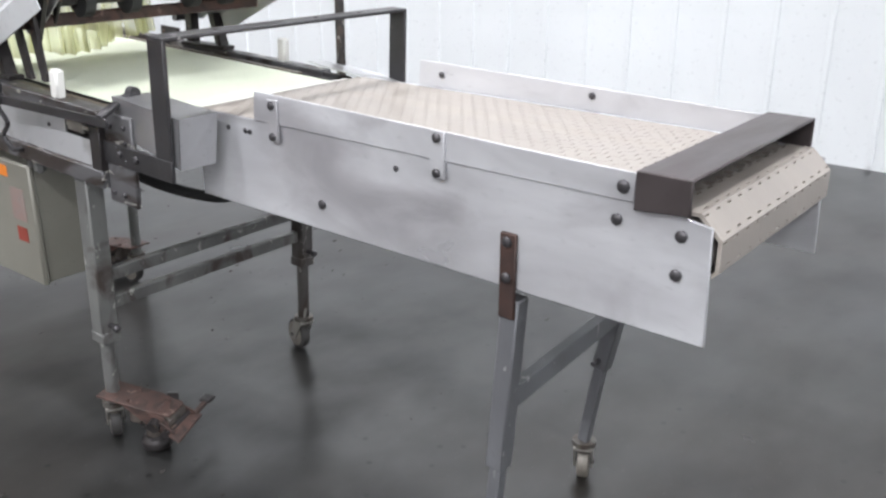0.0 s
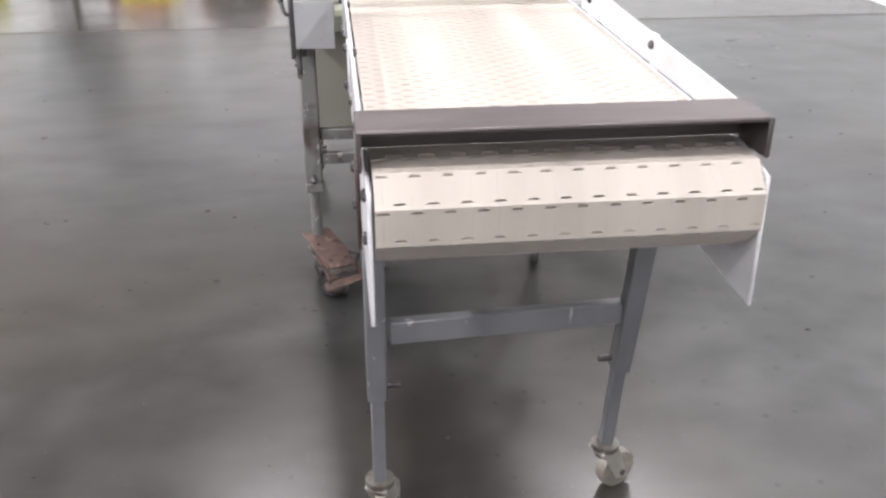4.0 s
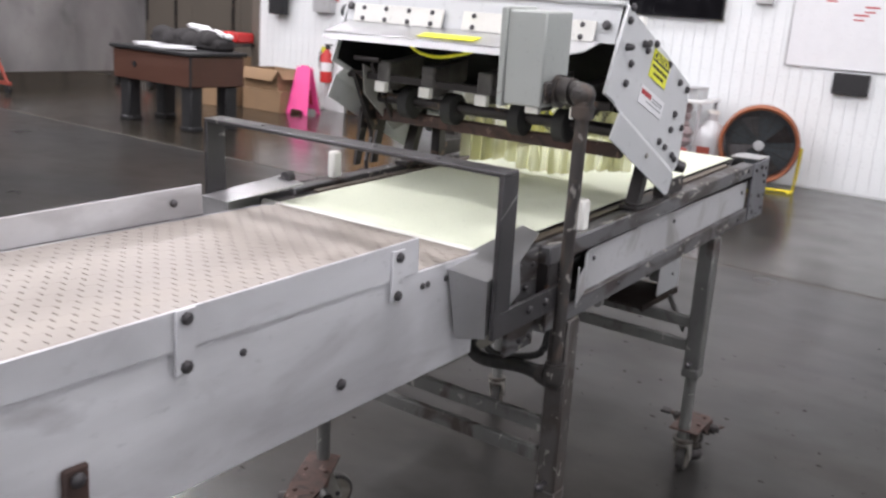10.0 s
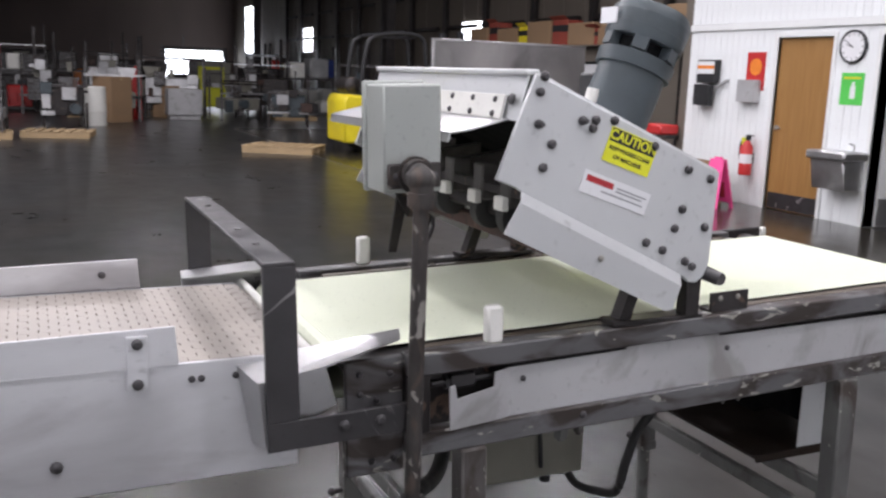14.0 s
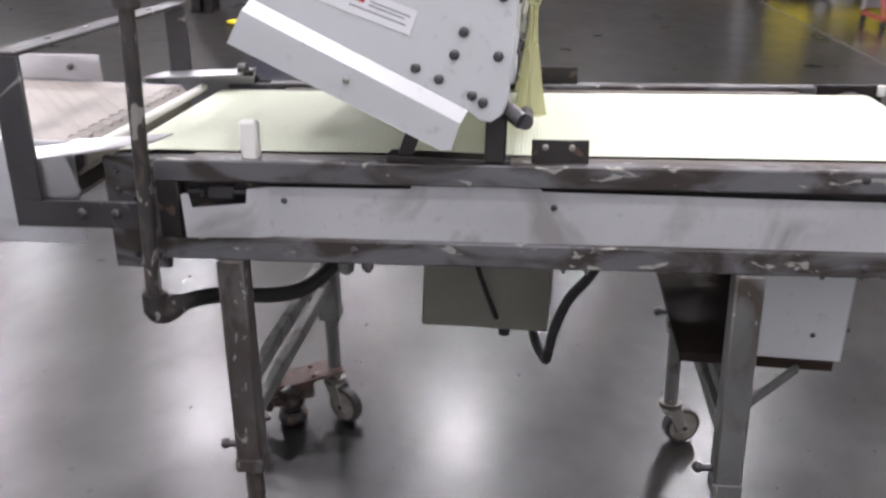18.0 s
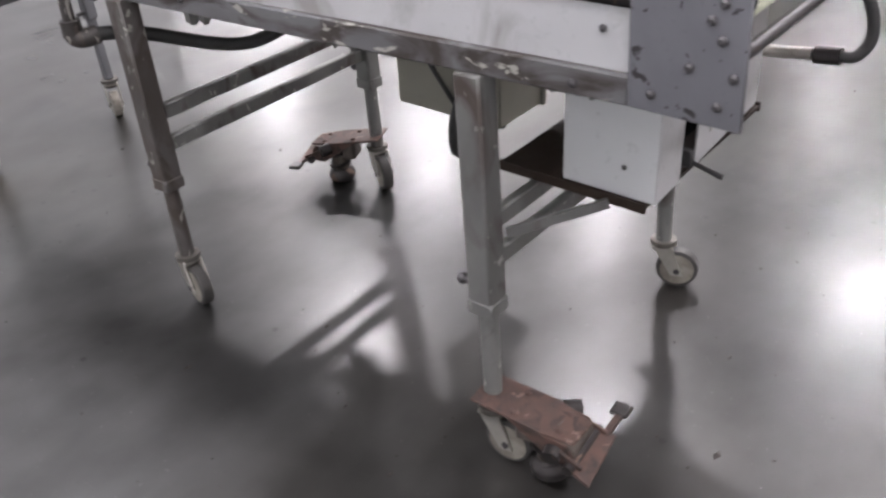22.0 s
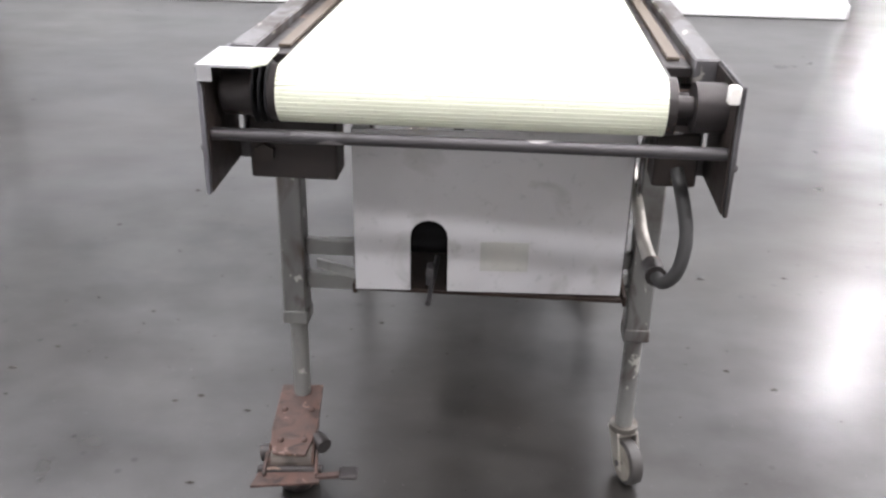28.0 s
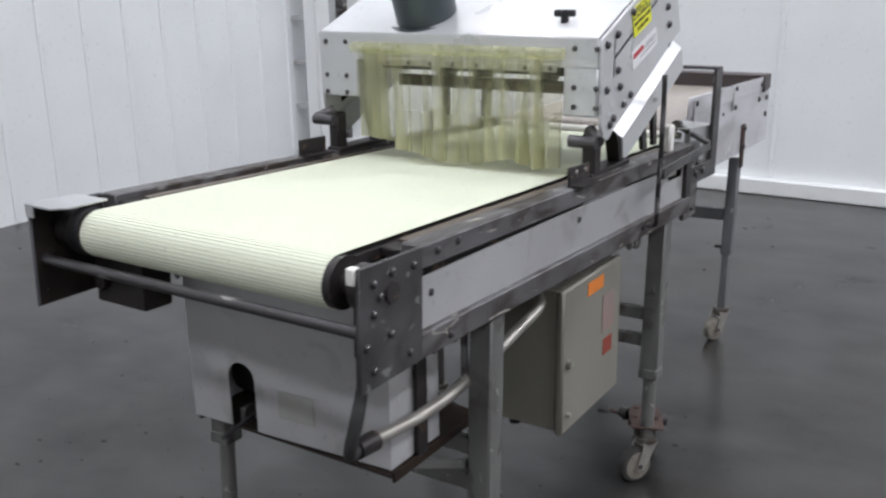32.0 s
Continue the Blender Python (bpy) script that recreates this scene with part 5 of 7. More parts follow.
    for i in range(k):
        wide = (xb - xa) / k * 1.45
        x = min(xa + (xb - xa) * i / k, xb - wide)
        s = Shape()
        nx, nz = 8, 7
        ph, amp = r2.uniform(0, 6), r2.uniform(0.005, 0.013)
        grid = []
        for a in range(nz + 1):
            t = a / nz
            ring = []
            for b in range(nx + 1):
                px = x + wide * b / nx
                low = max(hem_at(min(1.0, max(0.0, (px - xa) / (xb - xa)))) + 0.003 * math.sin(b * 1.1 + ph), 0.950)
                ring.append(s.bm.verts.new((px + 0.004 * math.sin(3 * t + ph), y0 + amp * (0.3 + t) * math.sin(b * 1.25 + ph) + 0.018 * t * t * math.sin(ph) + 0.004 * (i % 2), zt + (low - zt) * t)))
            grid.append(ring)
        for a in range(nz):
            for b in range(nx):
                s.bm.faces.new((grid[a][b], grid[a][b + 1], grid[a + 1][b + 1], grid[a + 1][b]))
        part("curtain_strip", s, M["vinyl"], root, "yellowed clear vinyl strip")
    # inside: blade shaft, blocks and discs
    part("guard_bar", Shape().box(-0.355, 0.37, 0.535, 0.56, 1.078, 1.108, 0.003), M["rust"], root, "dark rusty cross bar")
    part("blade_shaft", Shape().rod((-0.36, 0.52, 1.14), (0.37, 0.52, 1.14), 0.014), M["frame_dark"], root, "dark blade shaft")
    part("square_shaft", Shape().box(-0.36, 0.37, 0.46, 0.478, 1.185, 1.203, 0.002), M["frame_dark"], root)
    # added black sheets: shade of the greasy head interior, painted in as colour
    part("shade_sheet", Shape().slab([(-0.36, 0.50, 1.33), (0.372, 0.50, 1.33), (0.372, 0.80, 1.19), (-0.36, 0.80, 1.19)], (0, 0.42, 0.9), 0.006), M["hollow"], root, "added black sheet that keeps the greasy inside of the head dark")
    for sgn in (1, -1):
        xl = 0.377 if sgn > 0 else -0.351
        part("shade_liner", Shape().slab([(xl, y, z) for y, z in ((0.455, 1.385), (0.80, 1.235), (0.80, 1.06), (0.45, 1.215), (0.41, 1.23))], (-sgn, 0, 0), 0.003), M["hollow"], root)
    part("shade_back", Shape().box(-0.36, 0.372, 0.80, 0.806, 1.15, 1.24), M["hollow"], root)
    for i, x in enumerate((-0.24, -0.105, 0.055, 0.19, 0.30)):
        h = part("blade_holder", Shape().box(x - 0.02, x + 0.02, 0.455, 0.50, 1.165, 1.235, 0.004).slab([(x - 0.015, 0.50, 1.235), (x - 0.015, 0.60, 1.25), (x - 0.015, 0.60, 1.20), (x - 0.015, 0.50, 1.165)], (1, 0, 0), 0.03), M["holder"], root, "greasy grey blade holder")
        part("white_block", Shape().box(x - 0.017, x + 0.017, 0.443, 0.458, 1.16, 1.185, 0.002), M["white"], h)
    ip = part("inner_plate", Shape().slab([(-0.300, y, z) for y, z in ((0.445, 1.222), (0.520, 1.200), (0.600, 1.120), (0.628, 1.062), (0.585, 1.050), (0.455, 1.150))], (1, 0, 0), 0.004, 0.001), M["shield"], root, "dull grey inner guard plate")
    bolt_row(ip, [(-0.296, 0.53, 1.135)], (1, 0, 0), 0.006, 0.004)
    part("inner_link", Shape().bar((-0.27, 0.45, 1.228), (-0.27, 0.545, 1.085), 0.008, 0.016, 0.001).rod((-0.33, 0.452, 1.235), (-0.25, 0.452, 1.235), 0.006), M["frame_dark"], root, "dark linkage")
    for x in (-0.20, -0.07, 0.12, 0.235):
        part("blade_disc", Shape().lathe((x - 0.02, 0.52, 1.135), (1, 0, 0), [(0, 0.02), (0.006, 0.038), (0.034, 0.038), (0.04, 0.02)], 20), M["rubber"], root, "black rubber roller")
    part("hanging_arm", Shape().slab([(-0.33, 0.44, 1.20), (-0.33, 0.50, 1.17), (-0.33, 0.55, 1.05), (-0.33, 0.52, 1.05)], (1, 0, 0), 0.012).slab([(-0.345, 0.50, 1.11), (-0.345, 0.53, 1.11), (-0.345, 0.50, 0.96), (-0.345, 0.48, 0.96)], (1, 0, 0), 0.01).slab([(-0.345, 0.58, 1.11), (-0.345, 0.61, 1.11), (-0.345, 0.57, 0.96), (-0.345, 0.545, 0.96)], (1, 0, 0), 0.01), M["frame_dark"], root, "dark hanging links")
    # motor
    c = Vector((0.121, 0.783, 1.270))
    ax = Vector((0, 0.36, 0.933))
    mo = part("motor", Shape().lathe(c, ax, [(0, 0.072), (0.155, 0.072), (0.155, 0.080), (0.185, 0.082), (0.19, 0.058), (0.215, 0.058), (0.215, 0.082), (0.222, 0.084), (0.275, 0.084), (0.290, 0.074), (0.296, 0.05)], 32), M["motor"], root, "blue-grey upright motor with a vented cap")
    part("vent_core", Shape().lathe(c + ax * 0.187, ax, [(0, 0.0585), (0.03, 0.0585)], 24), M["hollow"], mo)
    for i in range(6):
        q = Matrix.Translation(c + ax * 0.2025) @ ax.to_track_quat("Z", "Y").to_matrix().to_4x4() @ Matrix.Rotation(i * math.tau / 6 + 0.4, 4, "Z")
        part("vent_rib", Shape().box(0.058, 0.081, -0.016, 0.016, -0.014, 0.014, 0.001, q), M["motor"], mo)
    part("name_plate", Shape().lathe(c + ax * 0.24, ax, [(0, 0.0847), (0.026, 0.0847)], 32), M["motor"], mo)
    pl = Matrix.Translation(c + ax * 0.247 + Vector((-0.02, -0.0845, 0.03)))
    part("data_plate", Shape().box(-0.028, 0.028, -0.002, 0.004, -0.016, 0.016, 0.001, pl), M["paper"], mo, "pale data plate")
    part("junction_box", Shape().box(-0.135, -0.07, -0.03, 0.03, -0.03, 0.03, 0.005, Matrix.Translation(c + ax * 0.12) @ Matrix.Identity(4)), M["black"], mo)
    part("cap_cable", Shape().tube([c + ax * 0.20 + Vector((-0.085, 0, 0)), c + ax * 0.22 + Vector((-0.11, -0.01, 0)), c + ax * 0.18 + Vector((-0.115, -0.01, 0)), c + ax * 0.14 + Vector((-0.09, 0, 0))], 0.006, 8), M["rubber"], mo)
    part("motor_foot", Shape().lathe(c - ax * 0.012, ax, [(0, 0.088), (0.014, 0.088)], 32), M["motor"], mo)
    part("plug", Shape().rod((0.362, 0.585, 1.36), (0.362, 0.590, 1.382), 0.011), M["white"], root, "white plastic plug")
    part("wing_knob", Shape().box(-0.27, -0.22, 0.80, 0.81, 1.275, 1.29, 0.003).rod((-0.245, 0.805, 1.26), (-0.245, 0.805, 1.285), 0.009), M["black"], root)
    # signs on both sides
    ang = math.atan2(1.285 - 1.319, 0.721 - 0.620)
    for sgn in (1, -1):
        x = 0.3865 if sgn > 0 else -0.3605
        up = Matrix.Rotation(radians(90), 4, "Z") @ Matrix.Rotation(radians(90), 4, "X") if sgn > 0 else Matrix.Rotation(radians(-90), 4, "Z") @ Matrix.Rotation(radians(90), 4, "X")
        lean = Matrix.Rotation(ang if sgn > 0 else -ang, 4, "Z")
        base = Matrix.Translation((x, 0.660, 1.2725)) @ up @ lean
        sg = part("caution_sign", Shape().box(-0.053, 0.053, -0.031, 0.031, 0, 0.0015), M["caution"], root, "yellow caution sign with black lettering")
        sg.matrix_basis = base
        part("sign_header", Shape().box(-0.051, 0.051, 0.006, 0.029, 0.0015, 0.002), M["ink"], sg)
        text_mesh("lettering", "CAUTION", 0.0235, M["caution"], sg, pose(0, 0.0175, 0.0022), 0.0006)
        text_mesh("lettering", "KEEP FINGERS CLEAR", 0.0098, M["ink"], sg, pose(0, -0.005, 0.0018), 0.0002)
        text_mesh("lettering", "OF MACHINE", 0.0108, M["ink"], sg, pose(0, -0.019, 0.0018), 0.0002)
        lb = part("maker_label", Shape().box(-0.076, 0.076, -0.020, 0.020, 0, 0.0012), M["paper"], root, "white maker's label")
        lb.matrix_basis = Matrix.Translation((x, 0.634, 1.2005)) @ up @ lean
        part("label_mark", Shape().box(-0.068, -0.008, 0.002, 0.013, 0.0012, 0.0016), M["redink"], lb)
        part("label_line", Shape().box(0.0, 0.068, 0.006, 0.009, 0.0012, 0.0015).box(0.0, 0.06, 0.0, 0.003, 0.0012, 0.0015).box(-0.03, 0.065, -0.009, -0.006, 0.0012, 0.0015), M["greyink"], lb)
    return root


slicing_head()


# ---- lamps under the ceiling ----
def high_bay(at):
    root = thing("high_bay_lamp", "round white high-bay lamp hung from the ceiling", "lamp", "ceiling lamps", at)
    part("reflector", Shape().lathe((0, 0, 0), (0, 0, 1), [(-0.02, 0.30), (0.0, 0.29), (0.22, 0.12), (0.30, 0.10)], 24), M["white"], root, "white reflector")
    part("stem", Shape().rod((0, 0, 0.28), (0, 0, 1.07), 0.015), M["frame"], root)
    return root


first_lamp = None
for lx, ly, gain in LAMP_SPOTS:
    at = pose(lx, ly, LAMP_Z)
    if first_lamp is None:
        first_lamp = high_bay(at)
    else:
        copy_thing(first_lamp, at)

# ---- north wall: doors and what hangs on it ----
for i, (a, b, h) in enumerate(OPEN, 1):
    fr = solid(f"door_frame_{i}", Shape().box(a - 0.05, a, WY - 0.018, WY + 0.16, 0, h + 0.05, 0.003).box(b, b + 0.05, WY - 0.018, WY + 0.16, 0, h + 0.05, 0.003).box(a, b, WY - 0.018, WY + 0.16, h, h + 0.05, 0.003), M["trim"], "white painted steel door frame", "door frame", kind="structure")


def door_leaf(name, a, b, h, mat, label, window=None, pane=None, kick=0.2, lever=-1, at=None):
    d = thing(name, label, "door", at=at or pose(a, WY + 0.03, 0))
    d["kind"] = "structure"
    w = b - a - 0.012
    s = Shape()
    if window:
        x0, x1, z0, z1 = window
        s.box(0.006, x0, 0, 0.045, 0.008, h - 0.006).box(x1, w + 0.006, 0, 0.045, 0.008, h - 0.006).box(x0, x1, 0, 0.045, 0.008, z0).box(x0, x1, 0, 0.045, z1, h - 0.006)
    else:
        s.box(0.006, w + 0.006, 0, 0.045, 0.008, h - 0.006, 0.002)
    part("leaf", s, mat, d, smooth=False)
    if window:
        part("glazing", Shape().box(x0, x1, 0.018, 0.026, z0, z1), pane, d, "door glazing")
        part("bead", Shape().box(x0 - 0.02, x0, -0.004, 0.0, z0 - 0.02, z1 + 0.02).box(x1, x1 + 0.02, -0.004, 0.0, z0 - 0.02, z1 + 0.02).box(x0, x1, -0.004, 0.0, z0 - 0.02, z0).box(x0, x1, -0.004, 0.0, z1, z1 + 0.02), mat, d)
    part("kick_plate", Shape().box(0.02, w - 0.008, -0.004, 0.0, 0.015, kick, 0.001), M["steel"] if mat is not M["wood"] else M["hoop"], d, "metal kick plate")
    lx = 0.06 if lever < 0 else w - 0.06
    part("handle", Shape().rod((lx, 0, 0.94), (lx, -0.05, 0.94), 0.010).rod((lx, -0.05, 0.94), (lx - lever * 0.10, -0.05, 0.94), 0.009).rod((lx, 0, 0.94), (lx, -0.008, 0.94), 0.028), M["steel"], d, "metal lever handle")
    return d


door_leaf("door_1", *OPEN[0], M["wood"], "closed oak veneer door with a kick plate")
door_leaf("door_2", *OPEN[1], M["trim"], "open white office door with a narrow dark window", (0.30, 0.46, 1.0, 1.72), M["glass_dark"], 0.3, 1, pose(OPEN[1][0] + 0.02, WY + 0.14, 0, 0, 0, 77))
door_leaf("door_3", *OPEN[2], M["trim"], "closed white door with a dark window", (0.17, 0.63, 1.08, 1.74), M["glass_dark"])
d4 = door_leaf("door_4", *OPEN[3], M["trim"], "closed white door with a window onto a pinboard", (0.155, 0.71, 1.05, 1.745), M["brown_panel"])
part("pinned_paper", Shape().box(0.28, 0.66, 0.012, 0.018, 1.08, 1.26), M["paper"], d4, "pale sheet behind the glazing")
part("pinned_paper", Shape().box(0.20, 0.30, 0.012, 0.018, 1.48, 1.62), M["greyink"], d4)
# office behind the open door
solid("wall_office", Shape().box(-6.2, -3.6, 9.4, 9.5, 0, 2.6).box(-6.3, -6.2, WY + 0.15, 9.5, 0, 2.6).box(-3.6, -3.5, WY + 0.15, 9.5, 0, 2.6).box(-6.3, -3.5, WY + 0.15, 9.5, 2.5, 2.6), M["hallwall"], "beige office walls behind the open door", "wall", kind="structure", smooth=False)
solid("wall_closet", Shape().box(-0.2, 2.6, 8.3, 8.4, 0, 2.6), M["wall"], "plain wall behind the doors", "wall", kind="structure", smooth=False)
cab = thing("office_cabinet", "dark office cabinet inside the side room", "cabinet")
part("body", Shape().box(-5.0, -4.3, 8.7, 9.3, 0, 0.9, 0.01), M["black"], cab)
part("drawer", Shape().box(-4.96, -4.34, 8.685, 8.7, 0.5, 0.86, 0.004), M["frame_dark"], cab)


def wall_clock(at, r, label):
    c = thing("wall_clock", label, "clock", "wall clocks", at)
    part("rim", Shape().lathe((0, 0, 0), (0, -1, 0), [(0, r), (0.035, r), (0.045, r * 0.93), (0.03, r * 0.86)], 36), M["black"], c, "black clock rim")
    part("dial", Shape().lathe((0, 0, 0), (0, -1, 0), [(0.0, r * 0.9), (0.031, r * 0.9)], 36), M["paper"], c, "white dial")
    s = Shape()
    for k in range(12):
        m = Matrix.Rotation(radians(30 * k), 4, "Y")
        s.box(-0.004, 0.004, -0.0325, -0.031, r * 0.68, r * 0.82, 0, m)
    part("hour_marks", s, M["ink"], c)
    part("hour_pointer", Shape().box(-0.005, 0.005, -0.035, -0.033, -0.01, r * 0.45, 0, Matrix.Rotation(radians(-75), 4, "Y")), M["ink"], c)
    part("minute_pointer", Shape().box(-0.003, 0.003, -0.037, -0.035, -0.02, r * 0.68, 0, Matrix.Rotation(radians(-55), 4, "Y")), M["ink"], c)


wall_clock(pose(-5.39, WY, 1.835), 0.172, "round black-rimmed clock on the white wall")
wall_clock(pose(-5.10, 9.40, 1.76), 0.17, "round black-rimmed clock inside the office")


def flat_on_wall(name, x0, x1, z0, z1, mat, label, category, depth=0.012, rim=None):
    t = thing(name, label, category, at=pose((x0 + x1) / 2, WY, (z0 + z1) / 2))
    w, h = (x1 - x0) / 2, (z1 - z0) / 2
    part("face", Shape().box(-w, w, -depth, -0.001, -h, h, 0.002), mat, t)
    if rim:
        s = Shape()
        for q in ((-w - 0.012, -w, -h - 0.012, h + 0.012), (w, w + 0.012, -h - 0.012, h + 0.012), (-w, w, h, h + 0.012), (-w, w, -h - 0.012, -h)):
            s.box(q[0], q[1], -depth - 0.008, -0.001, q[2], q[3], 0.002)
        part("rim", s, rim, t)
    return t, w, h, depth


t, w, h, d = flat_on_wall("green_sign", -5.505, -5.215, 1.24, 1.57, M["green"], "bright green sign with a pale bottle shape", "sign")
part("pictogram", Shape().box(-0.015, 0.05, -d - 0.001, -d, -0.10, 0.03).box(0.0, 0.035, -d - 0.001, -d, 0.03, 0.07), M["paper"], t)
part("line", Shape().box(-0.11, 0.11, -d - 0.001, -d, 0.10, 0.125), M["lime"], t)
t, w, h, d = flat_on_wall("red_poster", -6.935, -6.63, 1.35, 1.79, M["red"], "red poster with an orange disc", "poster")
part("disc", Shape().rod((0, -d - 0.002, 0.05), (0, -d, 0.05), 0.10), M["orange"], t)
t, w, h, d = flat_on_wall("wall_holder", -6.975, -6.675, 1.21, 1.47, M["panel"], "grey plastic leaflet holder", "holder", 0.10)
t, w, h, d = flat_on_wall("planning_chart", -4.19, -3.335, 0.89, 2.01, M["paper"], "large white planning chart ruled in grey", "chart", 0.012, M["trim"])
s = Shape()
for i in range(1, 26):
    z = -h + 2 * h * i / 26
    s.box(-w + 0.02, w - 0.02, -d - 0.0006, -d, z - 0.002, z + 0.002)
for x in (-0.30, -0.18, -0.05, 0.10, 0.24, 0.34):
    s.box(x - 0.002, x + 0.002, -d - 0.0006, -d, -h + 0.02, h - 0.04)
tagged(part("ruling", s, M["greyink"], t, "thin grey ruling"), kind="stuff")
part("heading", Shape().box(-w + 0.03, w - 0.25, -d - 0.0008, -d, h - 0.05, h - 0.02), M["redink"], t)
t, w, h, d = flat_on_wall("wall_speaker", -3.30, -3.06, 1.41, 1.66, M["black"], "black carry box hung on the wall", "speaker", 0.10)
part("grip", Shape().tube([(-0.09, -0.05, 0.12), (-0.08, -0.05, 0.165), (0, -0.05, 0.175), (0.08, -0.05, 0.165), (0.09, -0.05, 0.12)], 0.012, 8), M["black"], t)
t, w, h, d = flat_on_wall("television", -2.80, -1.81, 1.46, 1.985, M["tv"], "large black flat television on the wall", "television", 0.07)
part("bezel", Shape().box(-w - 0.01, w + 0.01, -d + 0.01, -0.02, -h - 0.012, h + 0.012, 0.004), M["black"], t)
part("mount", Shape().box(-0.2, 0.2, -0.02, 0, -0.15, 0.15), M["black"], t)
t, w, h, d = flat_on_wall("whiteboard", -1.175, -0.04, 1.105, 1.92, M["paper"], "whiteboard with faint red notes", "whiteboard", 0.015, M["panel"])
for x, z in ((-0.05, 0.05), (0.03, 0.12), (0.25, 0.15), (-0.3, 0.2)):
    part("note", Shape().box(x, x + 0.12, -d - 0.0008, -d, z, z + 0.015).box(x, x + 0.09, -d - 0.0008, -d, z - 0.04, z - 0.027), M["redink"], t)
part("eraser", Shape().box(0.45, 0.54, -0.05, -0.016, -0.38, -0.24, 0.005), M["black"], t)
t, w, h, d = flat_on_wall("wall_pouch", -0.73, -0.43, 0.885, 1.07, M["black"], "black mesh pouch on the wall", "pouch", 0.06)
t, w, h, d = flat_on_wall("framed_notice", 1.05, 1.27, 1.085, 1.32, M["paper"], "white notice in a thin black frame", "notice", 0.01, M["black"])
part("text_bar", Shape().box(-0.07, 0.07, -d - 0.0006, -d, 0.05, 0.06).box(-0.07, 0.06, -d - 0.0006, -d, 0.02, 0.027).box(-0.07, 0.07, -d - 0.0006, -d, -0.01, -0.003), M["greyink"], t)
t, w, h, d = flat_on_wall("wall_socket", -1.52, -1.36, 1.62, 1.70, M["panel"], "surface socket box with conduit", "socket", 0.06)
part("conduit", Shape().rod((-0.07, -0.03, 0.04), (-0.07, -0.03, 0.95), 0.013), M["panel"], t)
t, w, h, d = flat_on_wall("wall_monitor", -7.72, -7.39, 1.42, 1.70, M["black"], "monitor on a wall arm showing an orange band", "monitor", 0.10)
part("screen", Shape().box(-w + 0.01, w - 0.01, -d - 0.002, -d, -0.03, 0.12), M["paper"], t)
part("screen_band", Shape().box(-w + 0.01, w - 0.01, -d - 0.004, -d - 0.002, 0.03, 0.07), M["orange"], t)
part("arm", Shape().tube([(0.15, -0.05, -0.2), (0.3, -0.04, -0.12), (0.32, -0.01, -0.1)], 0.02, 8), M["panel"], t)
part("lower_screen", Shape().box(-0.16, 0.12, -0.14, -0.05, -0.42, -0.16, 0.006), M["black"], t)


def fountain():
    f = thing("drinking_fountain", "stainless wall-hung drinking fountain", "fountain", at=pose(-5.30, WY, 0))
    part("body", Shape().slab([(-0.22, -0.001, 0.37), (-0.22, -0.26, 0.37), (-0.22, -0.32, 0.68), (-0.22, -0.001, 0.68)], (1, 0, 0), 0.44, 0.01), M["steel"], f)
    part("basin", Shape().box(-0.26, 0.26, -0.36, -0.001, 0.68, 0.77, 0.02), M["steel"], f, "rounded stainless basin")
    part("spout", Shape().tube([(0.12, -0.08, 0.77), (0.12, -0.08, 0.83), (0.10, -0.13, 0.85)], 0.01, 8), M["steel"], f)
    part("bubbler_pan", Shape().box(-0.2, 0.2, -0.30, -0.06, 0.766, 0.772), M["steel"], f)


fountain()


def extinguisher():
    e = thing("fire_extinguisher", "red fire extinguisher with a white label on the wall", "fire extinguisher", at=pose(-6.71, WY - 0.10, 0))
    part("cylinder", Shape().lathe((0, 0, 0.36), (0, 0, 1), [(0, 0.06), (0.01, 0.075), (0.33, 0.075), (0.39, 0.035), (0.41, 0.025)], 20), M["red"], e)
    part("valve", Shape().box(-0.02, 0.05, -0.015, 0.015, 0.77, 0.82, 0.004).box(-0.02, 0.10, -0.01, 0.01, 0.82, 0.835, 0.002), M["black"], e)
    part("hose", Shape().tube([(-0.02, 0, 0.79), (-0.10, 0, 0.74), (-0.11, 0, 0.60), (-0.09, 0, 0.50)], 0.012, 8), M["black"], e)
    part("label", Shape().lathe((0, 0, 0.50), (0, 0, 1), [(0, 0.0757), (0.11, 0.0757)], 20), M["paper"], e)
    part("tag", Shape().box(-0.06, 0.0, -0.03, -0.026, 0.72, 0.80), M["lime"], e)
    part("bracket", Shape().box(-0.03, 0.03, 0.06, 0.10, 0.5, 0.62), M["black"], e)


extinguisher()


# ---- things standing along the north wall ----
def wet_floor_sign():
    w = thing("wet_floor_sign", "bright pink folding wet-floor sign", "floor sign", at=pose(-6.62, 6.92, 0, 0, 0, 8))
    for sgn in (1, -1):
        p = part("leaf", Shape().slab([(-0.155, sgn * 0.13, 0.0), (-0.10, sgn * 0.13, 0.0), (-0.09, sgn * 0.12, 0.06), (0.09, sgn * 0.12, 0.06), (0.10, sgn * 0.13, 0.0), (0.155, sgn * 0.13, 0.0), (0.10, sgn * 0.012, 0.56), (-0.10, sgn * 0.012, 0.56)], (0, sgn, 0.2), 0.012), M["pink"], w)
        part("print", Shape().box(-0.06, 0.06, -0.003, 0.003, 0.12, 0.30, 0, Matrix.Translation((0, sgn * 0.117, 0)) @ Matrix.Rotation(sgn * 0.21, 4, "X")), M["redink"], p)
    part("handle", Shape().box(-0.05, 0.05, -0.02, 0.02, 0.55, 0.585, 0.006), M["pink"], w)


wet_floor_sign()


